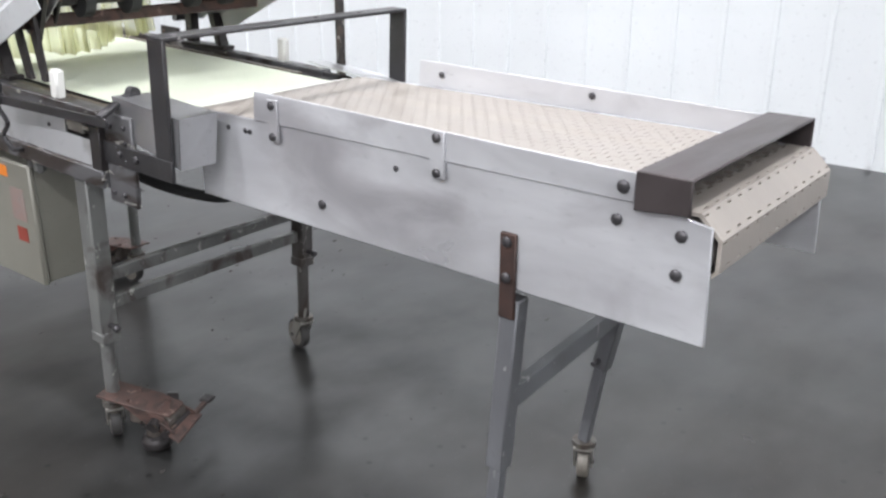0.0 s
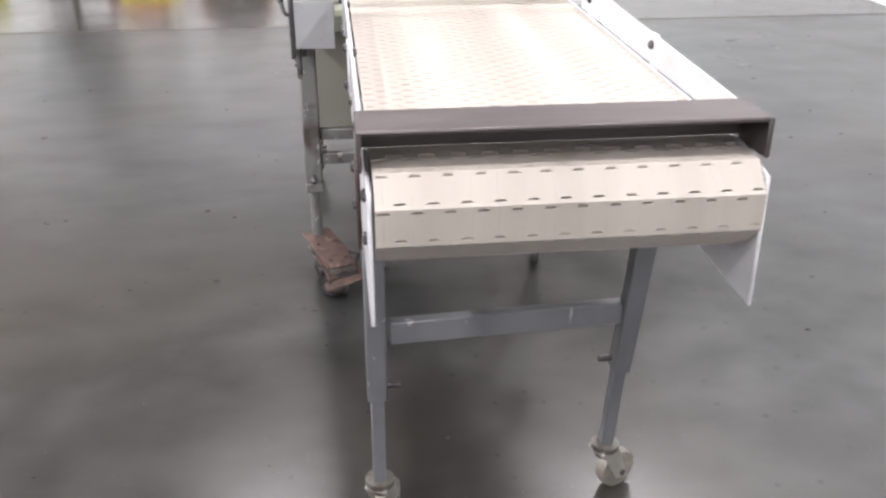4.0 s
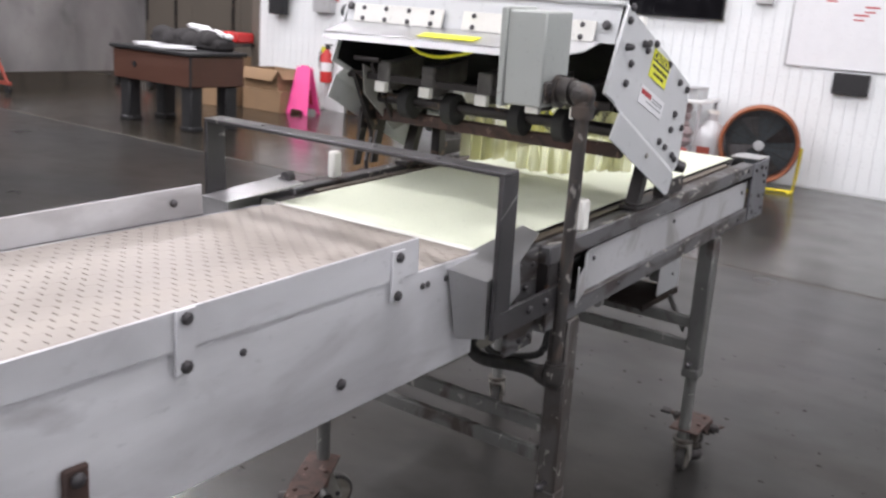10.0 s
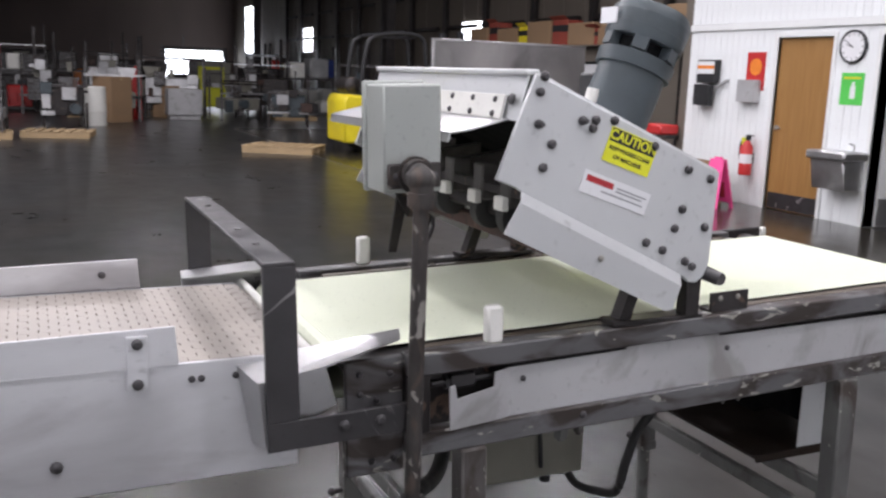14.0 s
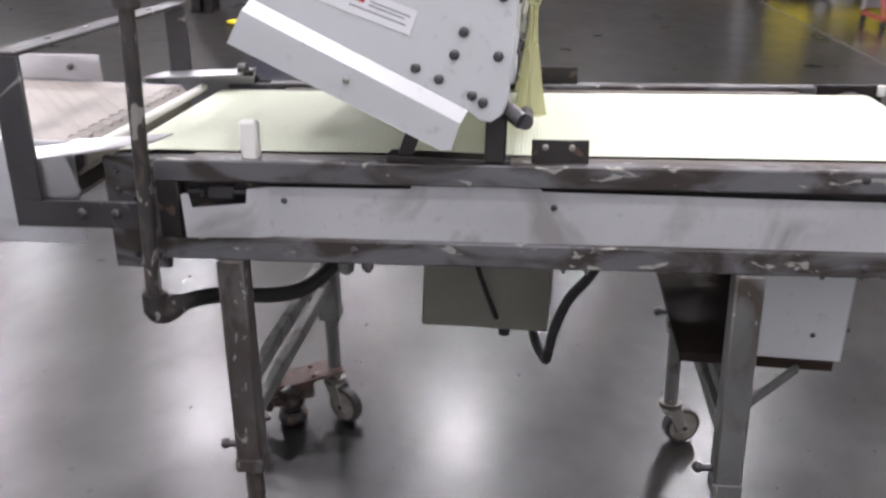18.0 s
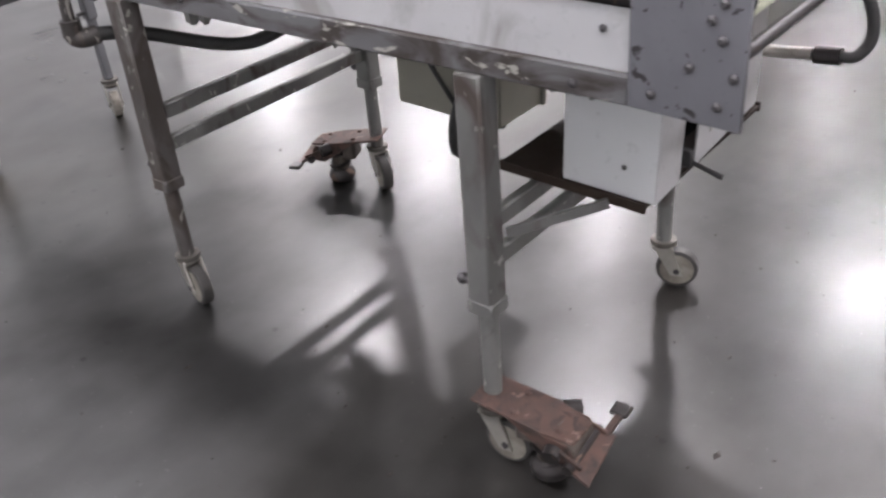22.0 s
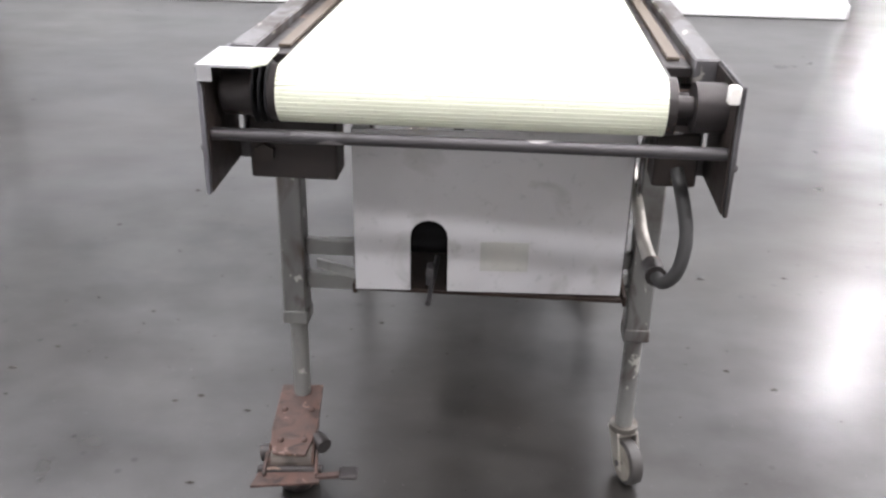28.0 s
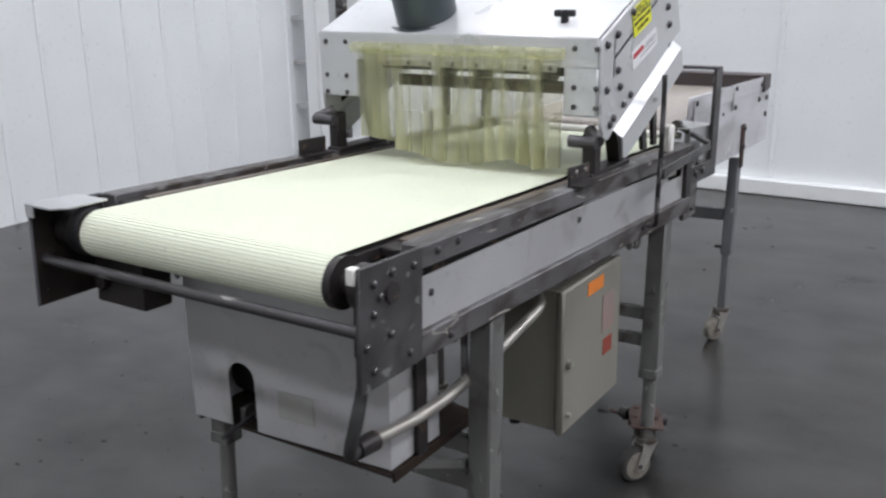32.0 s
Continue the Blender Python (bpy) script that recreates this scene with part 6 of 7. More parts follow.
def carton(x, y, z, sx, sy, sz, turn, label, open_top=False):
    c = thing("cardboard_box", label, "box", "cardboard boxes", pose(x, y, z, 0, 0, turn))
    if open_top:
        part("base", Shape().box(-sx / 2, sx / 2, -sy / 2, sy / 2, 0, 0.01), M["card"], c)
        for sgn in (-1, 1):
            part("side_wall", Shape().box(-sx / 2, sx / 2, sgn * (sy / 2 - 0.008), sgn * sy / 2, 0.01, sz), M["card"], c)
            part("end_wall", Shape().box(sgn * (sx / 2 - 0.008), sgn * sx / 2, -sy / 2 + 0.008, sy / 2 - 0.008, 0.01, sz), M["card"], c)
        part("flap", Shape().slab([(-sx / 2, -sy / 2, sz), (sx / 2, -sy / 2, sz), (sx / 2, -sy / 2 - 0.1, sz - 0.12), (-sx / 2, -sy / 2 - 0.1, sz - 0.12)], (0, 0, 1), 0.006), M["card"], c)
        part("flap", Shape().slab([(sx / 2, -sy / 2, sz), (sx / 2, sy / 2, sz), (sx / 2 + 0.09, sy / 2, sz - 0.1), (sx / 2 + 0.09, -sy / 2, sz - 0.1)], (0, 0, 1), 0.006), M["card"], c)
        part("packing", Shape().box(-sx / 2 + 0.03, sx / 2 - 0.05, -sy / 2 + 0.04, sy / 2 - 0.04, 0.02, sz * 0.8, 0.02), M["black"], c)
    else:
        part("body", Shape().box(-sx / 2, sx / 2, -sy / 2, sy / 2, 0, sz, 0.006), M["card"], c)
        part("tape", Shape().box(-sx / 2 - 0.001, sx / 2 + 0.001, -0.03, 0.03, sz - 0.08, sz + 0.001), M["pallet"], c)
    return c


carton(-7.08, 6.9, 0, 0.62, 0.5, 0.26, 2, "low brown cardboard box on the floor")
carton(-7.10, 6.92, 0.26, 0.60, 0.48, 0.24, -3, "open cardboard box stacked on another", True)


def bin_round():
    b = thing("waste_bin", "yellow-green round plastic waste bin", "bin", at=pose(-3.48, 6.95, 0))
    part("tub", Shape().lathe((0, 0, 0), (0, 0, 1), [(0, 0.17), (0.02, 0.185), (0.46, 0.215), (0.47, 0.235), (0.50, 0.235), (0.50, 0.21), (0.40, 0.205)], 28), M["lime"], b)
    part("liner", Shape().lathe((0, 0, 0.36), (0, 0, 1), [(0, 0.19), (0.1, 0.2)], 20), M["black"], b)
    for sgn in (1, -1):
        part("lug", Shape().box(sgn * 0.20, sgn * 0.25, -0.04, 0.04, 0.40, 0.43, 0.006), M["lime"], b)


bin_round()


def office_chair(at):
    c = thing("office_chair", "black fabric office chair with a tall rounded back and armrests", "chair", at=at)
    part("seat", Shape().box(-0.25, 0.25, -0.25, 0.25, 0.41, 0.50, 0.035), M["black"], c, "thick black seat cushion")
    s = Shape()
    rows = [(0.46, 0.17), (0.52, 0.23), (0.62, 0.265), (0.74, 0.275), (0.84, 0.255), (0.91, 0.20), (0.955, 0.11)]
    rings = []
    for z, hw in rows:
        lean = 0.20 + 0.10 * (z - 0.46)
        ring = []
        for side in (1, -1):
            for k in range(7):
                u = -1 + 2 * k / 6 if side > 0 else 1 - 2 * k / 6
                ring.append(s.bm.verts.new((hw * u, lean - 0.06 * u * u + side * 0.035 * (1 - 0.7 * u * u), z)))
        rings.append(ring)
    for r0, r1 in zip(rings[:-1], rings[1:]):
        for k in range(14):
            s.bm.faces.new((r0[k], r0[(k + 1) % 14], r1[(k + 1) % 14], r1[k]))
    s.bm.faces.new(rings[0][::-1])
    s.bm.faces.new(rings[-1])
    part("backrest", s, M["black"], c, "rounded black backrest")
    part("back_stem", Shape().tube([(0, 0.1, 0.42), (0, 0.29, 0.42), (0, 0.29, 0.6)], 0.025, 8), M["black"], c)
    for sgn in (1, -1):
        a = part("armrest", Shape().box(sgn * 0.27, sgn * 0.35, -0.16, 0.14, 0.63, 0.665, 0.012), M["black"], c)
        part("arm_post", Shape().tube([(sgn * 0.2, 0, 0.43), (sgn * 0.31, 0, 0.46), (sgn * 0.31, 0, 0.64)], 0.02, 8), M["black"], a)
    part("column", Shape().rod((0, 0, 0.1), (0, 0, 0.42), 0.028), M["black"], c)
    for k in range(5):
        an = radians(72 * k + 20)
        lg = part("foot", Shape().bar((0, 0, 0.12), (0.30 * math.cos(an), 0.30 * math.sin(an), 0.075), 0.04, 0.035, 0.006), M["black"], c)
        part("castor", Shape().rod((0.30 * math.cos(an) - 0.022, 0.30 * math.sin(an), 0.03), (0.30 * math.cos(an) + 0.022, 0.30 * math.sin(an), 0.03), 0.03), M["black"], lg)


office_chair(pose(-2.36, 5.85, 0, 0, 0, 228))


def desk_station():
    w = thing("workstation_stand", "narrow metal stand with a black monitor", "stand", at=pose(-2.73, 6.95, 0))
    part("pole", Shape().box(-0.02, 0.02, -0.02, 0.02, 0, 1.55, 0.003), M["steel"], w)
    part("base", Shape().box(-0.22, 0.22, -0.2, 0.2, 0, 0.03, 0.005), M["panel"], w)
    sc = part("monitor", Shape().box(-0.23, 0.23, -0.09, -0.05, 0.92, 1.19, 0.006), M["black"], w, "black computer monitor")
    part("screen", Shape().box(-0.215, 0.215, -0.093, -0.09, 0.94, 1.175), M["tv"], sc)
    part("arm", Shape().tube([(0.0, 0, 1.2), (0.05, -0.04, 1.3), (-0.02, -0.05, 1.42), (0.02, 0, 1.5)], 0.018, 8), M["steel"], w)
    part("shelf", Shape().box(-0.2, 0.2, -0.2, 0.1, 0.62, 0.64, 0.004), M["panel"], w)
    part("keyboard", Shape().box(-0.18, 0.18, -0.2, -0.08, 0.642, 0.66, 0.004), M["black"], w)
    for z in (0.3, 0.5, 0.72):
        part("box", Shape().box(-0.12, 0.12, -0.1, 0.08, z - 0.05, z + 0.04, 0.006), M["panel"], w)


desk_station()


def side_table():
    t = thing("side_table", "white service table with boxes on it", "table", at=pose(-2.0, 7.1, 0))
    part("top", Shape().box(-0.33, 0.33, -0.25, 0.25, 0.70, 0.73, 0.004), M["trim"], t)
    for sx in (-0.3, 0.3):
        for sy in (-0.22, 0.22):
            part("leg", Shape().box(sx - 0.015, sx + 0.015, sy - 0.015, sy + 0.015, 0, 0.70), M["panel"], t)
    part("lower_shelf", Shape().box(-0.31, 0.31, -0.23, 0.23, 0.25, 0.27), M["panel"], t)


side_table()
sack = Shape()
for k in range(5):
    sack.ball((-2.0 + 0.02 * math.sin(2.1 * k), 7.02, 0.34 + 0.075 * k), 0.16, 12, None, (1.35 - 0.06 * k, 0.9, 0.55))
solid("plastic_sack", sack, M["sack"], "pinkish clear plastic sack on the lower table shelf", "sack")
box_a = thing("metal_box", "bright metal box on the service table", "box", at=pose(-1.92, 7.08, 0.73))
part("body", Shape().box(-0.17, 0.17, -0.12, 0.12, 0, 0.09, 0.008), M["steel"], box_a)
part("lid", Shape().box(-0.175, 0.175, -0.125, 0.125, 0.09, 0.105, 0.004), M["panel"], box_a)
solid("tissue_box", Shape().box(-2.28, -2.12, 7.0, 7.14, 0.73, 0.80, 0.008), M["paper"], "pale box on the service table", "box")
solid("yellow_cup", Shape().lathe((-2.22, 6.93, 0.73), (0, 0, 1), [(0, 0.03), (0.08, 0.038), (0.08, 0.03)], 14), M["caution"], "yellow cup on the service table", "cup")
jug = thing("plastic_jug", "pale plastic jug with a red label on the floor", "jug", at=pose(-1.60, 6.98, 0))
part("body", Shape().lathe((0, 0, 0), (0, 0, 1), [(0, 0.12), (0.02, 0.14), (0.40, 0.15), (0.50, 0.12), (0.56, 0.05), (0.62, 0.05)], 20), M["panel"], jug)
part("label", Shape().box(-0.06, 0.06, -0.152, -0.146, 0.24, 0.33), M["redcard"], jug, "faded red label")
part("cap", Shape().rod((0, 0, 0.62), (0, 0, 0.65), 0.055), M["white"], jug)
tr = thing("low_trolley", "low dark trolley carrying a red tray", "trolley", at=pose(-1.95, 6.5, 0))
part("tray", Shape().box(-0.27, 0.27, -0.17, 0.17, 0.25, 0.32, 0.02), M["red"], tr, "red plastic tray")
part("deck", Shape().box(-0.26, 0.26, -0.16, 0.16, 0.10, 0.25, 0.006), M["frame_dark"], tr)
for sx in (-0.2, 0.2):
    for sy in (-0.12, 0.12):
        part("wheel", Shape().rod((sx - 0.015, sy, 0.05), (sx + 0.015, sy, 0.05), 0.05, seg=14), M["rubber"], tr)


def crate():
    c = thing("yellow_crate", "yellow plastic stacking crate on the floor", "crate", at=pose(-1.75, 5.98, 0, 0, 0, 3))
    for z in (0.0,):
        s = Shape().box(-0.25, 0.25, -0.18, 0.18, z, z + 0.02)
        for y in (-0.18, 0.165):
            s.box(-0.25, 0.25, y, y + 0.015, z, z + 0.06).box(-0.25, 0.25, y, y + 0.015, z + 0.12, z + 0.165)
            for x in (-0.25, -0.13, -0.01, 0.11, 0.22):
                s.box(x, x + 0.03, y, y + 0.015, z + 0.05, z + 0.13)
        for x in (-0.25, 0.235):
            s.box(x, x + 0.015, -0.18, 0.18, z, z + 0.165)
        part("tier", s, M["yellow"], c, smooth=False)


crate()


def drum_fan():
    f = thing("drum_fan", "round black drum fan with an orange rim", "fan", at=pose(-1.17, 7.05, 0, 0, 0, 15))
    part("drum", Shape().lathe((0, 0.12, 0.40), (0, -1, 0), [(0, 0.33), (0.02, 0.345), (0.24, 0.345), (0.26, 0.33), (0.24, 0.31), (0.02, 0.31)], 36), M["fan"], f, "dull orange painted drum")
    s = Shape()
    for k in range(6):
        r = 0.05 + 0.05 * k
        s.tube([(r * math.cos(a * math.tau / 24), -0.145, 0.40 + r * math.sin(a * math.tau / 24)) for a in range(25)], 0.003, 5, 1)
    for k in range(8):
        an = k * math.pi / 8
        s.rod((0.31 * math.cos(an), -0.145, 0.40 + 0.31 * math.sin(an)), (-0.31 * math.cos(an), -0.145, 0.40 - 0.31 * math.sin(an)), 0.003, seg=5)
    part("grille", s, M["frame_dark"], f, "dark wire grille")
    part("back_guard", Shape().lathe((0, 0.06, 0.40), (0, -1, 0), [(0, 0.305), (0.03, 0.305)], 32), M["motor"], f, "dark guard disc")
    part("hub_cap", Shape().lathe((0, -0.148, 0.40), (0, -1, 0), [(0, 0.045), (0.006, 0.045), (0.009, 0.03)], 18), M["panel"], f, "pale hub cap")
    for k in range(4):
        an = radians(90 * k + 25)
        part("blade", Shape().slab([(0.04 * math.cos(an), 0.0, 0.40 + 0.04 * math.sin(an)), (0.28 * math.cos(an - 0.3), 0.03, 0.40 + 0.28 * math.sin(an - 0.3)), (0.28 * math.cos(an + 0.3), -0.03, 0.40 + 0.28 * math.sin(an + 0.3))], (0, 1, 0), 0.004), M["hoop"], f)
    part("back", Shape().lathe((0, 0.10, 0.40), (0, 1, 0), [(0, 0.10), (0.12, 0.09)], 20).rod((-0.31, 0.1, 0.40), (0.31, 0.1, 0.40), 0.01), M["black"], f)
    part("stand", Shape().tube([(-0.30, -0.18, 0.02), (-0.34, 0.0, 0.02), (-0.36, 0.0, 0.4)], 0.014, 8).tube([(0.30, -0.18, 0.02), (0.34, 0.0, 0.02), (0.36, 0.0, 0.4)], 0.014, 8).rod((-0.32, -0.1, 0.02), (0.32, -0.1, 0.02), 0.014), M["yellow"], f)


drum_fan()


# ---- games table, board, forklift and the far hall ----
def games_table():
    g = thing("games_table", "reddish wooden games table on thick black legs, strewn with papers", "table")
    x0, x1, y0, y1 = -7.15, -5.95, 4.63, 5.32
    part("apron", Shape().box(x0, x1, y0, y1, 0.44, 0.74, 0.01), M["pool"], g)
    part("top_rail", Shape().box(x0 - 0.03, x1 + 0.03, y0 - 0.03, y1 + 0.03, 0.74, 0.78, 0.01), M["black"], g)
    for x in (x0 + 0.12, x1 - 0.12):
        for y in (y0 + 0.12, y1 - 0.12):
            part("leg", Shape().box(x - 0.075, x + 0.075, y - 0.075, y + 0.075, 0.04, 0.44, 0.01).box(x - 0.085, x + 0.085, y - 0.085, y + 0.085, 0, 0.05, 0.01), M["black"], g)
    part("corner_trim", Shape().box(x1 - 0.012, x1 + 0.006, y0 - 0.006, y0 + 0.012, 0.44, 0.74), M["black"], g)
    part("coin_slot", Shape().rod((x0 + 0.35, y0 - 0.012, 0.6), (x0 + 0.35, y0, 0.6), 0.03), M["black"], g)


games_table()
r3 = random.Random(11)
for i in range(7):
    x, y = r3.uniform(-6.98, -6.12), r3.uniform(4.78, 4.92)
    s = Shape().box(-0.15, 0.15, -0.11, 0.11, 0, 0.004)
    p = solid("paper_sheet", s, M["paper"], "loose white paper sheet on the games table", "paper", "papers on the games table")
    p.matrix_basis = pose(x, y, 0.781 + 0.0045 * i, 0, 0, r3.uniform(0, 180))
bundle = Shape()
for k in range(9):
    bundle.ball((-7.0 + 0.1 * k, 5.14 + 0.02 * math.sin(2.3 * k), 0.875 + 0.02 * math.cos(1.7 * k)), 0.12, 12, None, (1.0, 0.95, 0.78))
bundle.box(-7.1, -6.05, 5.05, 5.3, 0.781, 0.90, 0.03)
solid("tarpaulin", bundle, M["bundle"], "dark rolled sheet lying on the games table", "sheet")
crumple = Shape()
for k in range(7):
    crumple.ball((-6.62 + 0.09 * k, 5.22 - 0.012 * k * (k % 2), 1.0 - 0.012 * k), 0.055 + 0.012 * (k % 3), 6, None, (1.3, 0.7, 0.6))
solid("crumpled_paper", crumple, M["paper"], "crumpled white paper on the dark sheet", "paper", smooth=False)


def rolling_board():
    b = thing("rolling_board", "large dull metal sheet board on a red trolley frame", "board", at=pose(-9.8, 0, 0))
    part("sheet", Shape().box(-0.02, 0.02, 4.66, 7.05, 0.22, 1.86, 0.004), M["board"], b, "dull smudged metal sheet")
    part("edge", Shape().box(-0.03, 0.03, 4.645, 4.68, 0.2, 1.88, 0.003).box(-0.03, 0.03, 4.66, 7.05, 1.85, 1.88, 0.003), M["steel"], b)
    for y in (4.80, 6.85):
        part("trolley", Shape().bar((-0.4, y, 0.12), (0.4, y, 0.12), 0.04, 0.04).bar((-0.35, y, 0.12), (0, y, 0.6), 0.03, 0.03).bar((0.35, y, 0.12), (0, y, 0.6), 0.03, 0.03), M["redcard"], b, "faded red trolley foot")
        for x in (-0.36, 0.36):
            part("trolley_wheel", Shape().rod((x, y - 0.02, 0.05), (x, y + 0.02, 0.05), 0.05), M["black"], b)


rolling_board()


def forklift():
    f = thing("forklift", "yellow counterbalance forklift with a black mast and guard", "forklift", at=pose(-13.75, 5.55, 0))
    part("chassis", Shape().slab([(-0.5, -0.98, 0.20), (-0.5, 1.1, 0.20), (-0.5, 1.1, 0.66), (-0.5, 0.38, 0.70), (-0.5, 0.32, 0.46), (-0.5, -0.52, 0.46), (-0.5, -0.56, 1.00), (-0.5, -0.93, 1.02), (-0.5, -1.0, 0.90)], (1, 0, 0), 1.0, 0.03), M["yellow"], f, "yellow body")
    part("cockpit", Shape().box(-0.46, 0.492, -0.50, 0.30, 0.47, 0.80, 0.02), M["black"], f)
    part("seat", Shape().box(-0.25, 0.25, -0.42, -0.05, 0.80, 0.92, 0.03).box(-0.25, 0.25, -0.54, -0.42, 0.86, 1.28, 0.03), M["black"], f)
    part("dashboard", Shape().box(-0.35, 0.35, 0.30, 0.44, 0.68, 1.05, 0.02), M["black"], f)
    part("steering_wheel", Shape().tube([(0.17 * math.cos(a * math.tau / 12), 0.16 + 0.10 * math.sin(a * math.tau / 12), 1.12 - 0.08 * math.sin(a * math.tau / 12)) for a in range(13)], 0.014, 6, 1), M["black"], f)
    for y in (-0.42, 0.82):
        for sx in (-1, 1):
            w = part("wheel", Shape().rod((sx * 0.36, y, 0.2), (sx * 0.53, y, 0.2), 0.2, seg=20), M["rubber"], f)
            part("rim", Shape().rod((sx * 0.53, y, 0.2), (sx * 0.54, y, 0.2), 0.1, seg=16), M["panel"], w)
    for x in (-0.4, 0.4):
        part("guard_post", Shape().tube([(x, -0.66, 0.98), (x, -0.62, 1.6), (x, -0.45, 2.0), (x, 0.38, 2.04), (x, 0.52, 1.6), (x, 0.62, 0.70)], 0.04, 8), M["black"], f)
        part("mast", Shape().box(x - 0.06, x + 0.06, 1.11, 1.22, 0.15, 2.15, 0.01), M["black"], f)
    for y in (-0.40, -0.20, 0.0, 0.20, 0.36):
        part("guard_bar", Shape().bar((-0.4, y, 2.02), (0.4, y, 2.02), 0.04, 0.03), M["black"], f)
    part("gas_bottle", Shape().lathe((-0.32, -0.78, 1.17), (1, 0, 0), [(0, 0.06), (0.03, 0.14), (0.60, 0.14), (0.64, 0.06)], 16), M["frame_dark"], f)
    part("carriage", Shape().box(-0.45, 0.45, 1.22, 1.28, 0.5, 0.95, 0.01).box(-0.45, 0.45, 1.22, 1.28, 1.2, 1.27), M["black"], f)
    part("label", Shape().box(0.492, 0.496, -0.22, 0.0, 0.62, 0.68), M["paper"], f)
    part("vent", Shape().box(0.5, 0.504, 0.48, 0.58, 0.42, 0.52), M["black"], f)


forklift()


def pallet(at, label="rough timber pallet on the floor"):
    p = thing("pallet", label, "pallet", "pallets", at)
    for y in (-0.45, 0.0, 0.45):
        part("bearer", Shape().box(-0.6, 0.6, y - 0.04, y + 0.04, 0.0, 0.10), M["pallet"], p)
    for i in range(7):
        x = -0.55 + 1.1 * i / 6
        part("deck_board", Shape().box(x - 0.06, x + 0.06, -0.5, 0.5, 0.10, 0.12, 0.002), M["pallet"], p)
    return p


pal = pallet(pose(-16.8, -1.2, 0, 0, 0, 90))
for x, y, a in ((-17.2, 0.2, 80), (-21.5, -3.6, 95), (-13.9, 3.7, 60), (-24.5, 1.2, 90), (-25.5, 3.4, 80), (-24.0, -5.5, 90), (-24.0, 6.5, 90)):
    copy_thing(pal, pose(x, y, 0, 0, 0, a))


def far_machine(at, seed, label, body, w=1.1, d=0.9, h=1.2):
    """A stored machine on a pallet: housing, guards, motor, legs, panel."""
    r = random.Random(seed)
    m = thing("stored_machine", label, "machine", "stored machines", at)
    part("housing", Shape().box(-d / 2, d / 2, -w * r.uniform(0.3, 0.5), w * r.uniform(0.3, 0.5), 0.22 * h, r.uniform(0.45, 0.75) * h, 0.02), body, m)
    for sx in (-1, 1):
        for sy in (-1, 1):
            part("post", Shape().box(sx * d * 0.46 - 0.025, sx * d * 0.46 + 0.025, sy * w * 0.47 - 0.025, sy * w * 0.47 + 0.025, 0, h * r.choice((0.45, 0.8, 1.0, 1.15))), M["frame_dark"] if r.random() < 0.6 else M["frame"], m)
    for k in range(3):
        z = r.uniform(0.3, 0.98) * h
        part("rail", Shape().bar((d / 2 + 0.03, -w * 0.5, z), (d / 2 + 0.03, w * 0.5, z), 0.03, r.uniform(0.02, 0.06)), r.choice((M["steel"], M["frame"], M["frame_dark"])), m)
    y = r.uniform(-0.3, 0.3) * w
    part("motor", Shape().rod((d / 2, y, 0.35 * h), (d / 2 + 0.25, y, 0.35 * h), 0.11), M["motor"], m)
    y = r.uniform(-0.35, 0.35) * w
    part("control_panel", Shape().box(d / 2, d / 2 + 0.12, y - 0.14, y + 0.14, 0.5 * h, 0.72 * h, 0.01), M["panel"] if r.random() < 0.4 else M["frame"], m)
    for k in range(5):
        y, z = r.uniform(-0.45, 0.45) * w, r.uniform(0.2, 0.9) * h
        e, g = r.uniform(0.04, 0.14), r.uniform(0.04, 0.16)
        part("fitting", Shape().box(d / 2 - 0.05, d / 2 + r.uniform(0.03, 0.15), y - e, y + e, z - g, z + g, 0.008), r.choice((M["frame"], M["frame_dark"], M["steel"], M["motor"], M["cab"], M["rust"])), m)
    top = r.uniform(0.5, 0.7) * h
    part("hopper", Shape().slab([(-0.2, y - 0.22, top + 0.3), (-0.2, y + 0.22, top + 0.3), (-0.2, y + 0.12, top), (-0.2, y - 0.12, top)], (1, 0, 0), 0.4, 0.01), r.choice((M["steel"], M["frame"], M["cab"])), m)


mats = [M["steel"], M["frame"], M["frame_dark"], M["motor"], M["frame_dark"], M["cab"]]
k = 0
for x, y, h, w in ((-17.0, -1.2, 0.9, 1.0), (-19.5, -2.4, 1.3, 1.0), (-21.5, -3.8, 1.5, 1.4), (-24.0, -5.5, 1.6, 1.6), (-20.0, 0.4, 1.2, 0.9), (-22.5, 1.6, 1.5, 1.3), (-24.5, 3.4, 1.7, 1.6), (-26.0, 0.2, 1.6, 1.4), (-25.0, 6.0, 1.7, 1.8), (-28.0, -3.0, 1.8, 1.8), (-22.0, 8.0, 1.6, 1.6), (-30.0, 3.0, 1.8, 1.6), (-18.0, 8.6, 1.4, 1.2), (-28.0, -8.0, 1.9, 2.0), (-18.5, -5.6, 1.2, 1.1), (-20.5, -7.4, 1.5, 1.5), (-26.5, -6.6, 1.9, 1.4), (-23.5, 4.8, 1.3, 1.2), (-27.5, 1.8, 2.0, 1.2), (-31.0, -0.6, 2.2, 1.8), (-33.0, -5.0, 2.1, 2.2), (-21.0, 5.6, 1.1, 1.0), (-29.0, 6.8, 1.9, 1.5), (-34.0, 6.0, 2.2, 2.0), (-18.6, -8.8, 1.5, 1.3), (-25.2, -1.6, 1.5, 1.2)):
    lift = 0.12
    far_machine(pose(x, y, lift if (x, y) in ((-17.0, -1.2),) else 0.0, 0, 0, rng.uniform(-14, 14)), 40 + k, ("grey steel bakery machine stored in the hall", "dull stored machine with guards and a panel", "stainless stored machine on legs")[k % 3], mats[k % 6], w, 0.9, h)
    k += 1

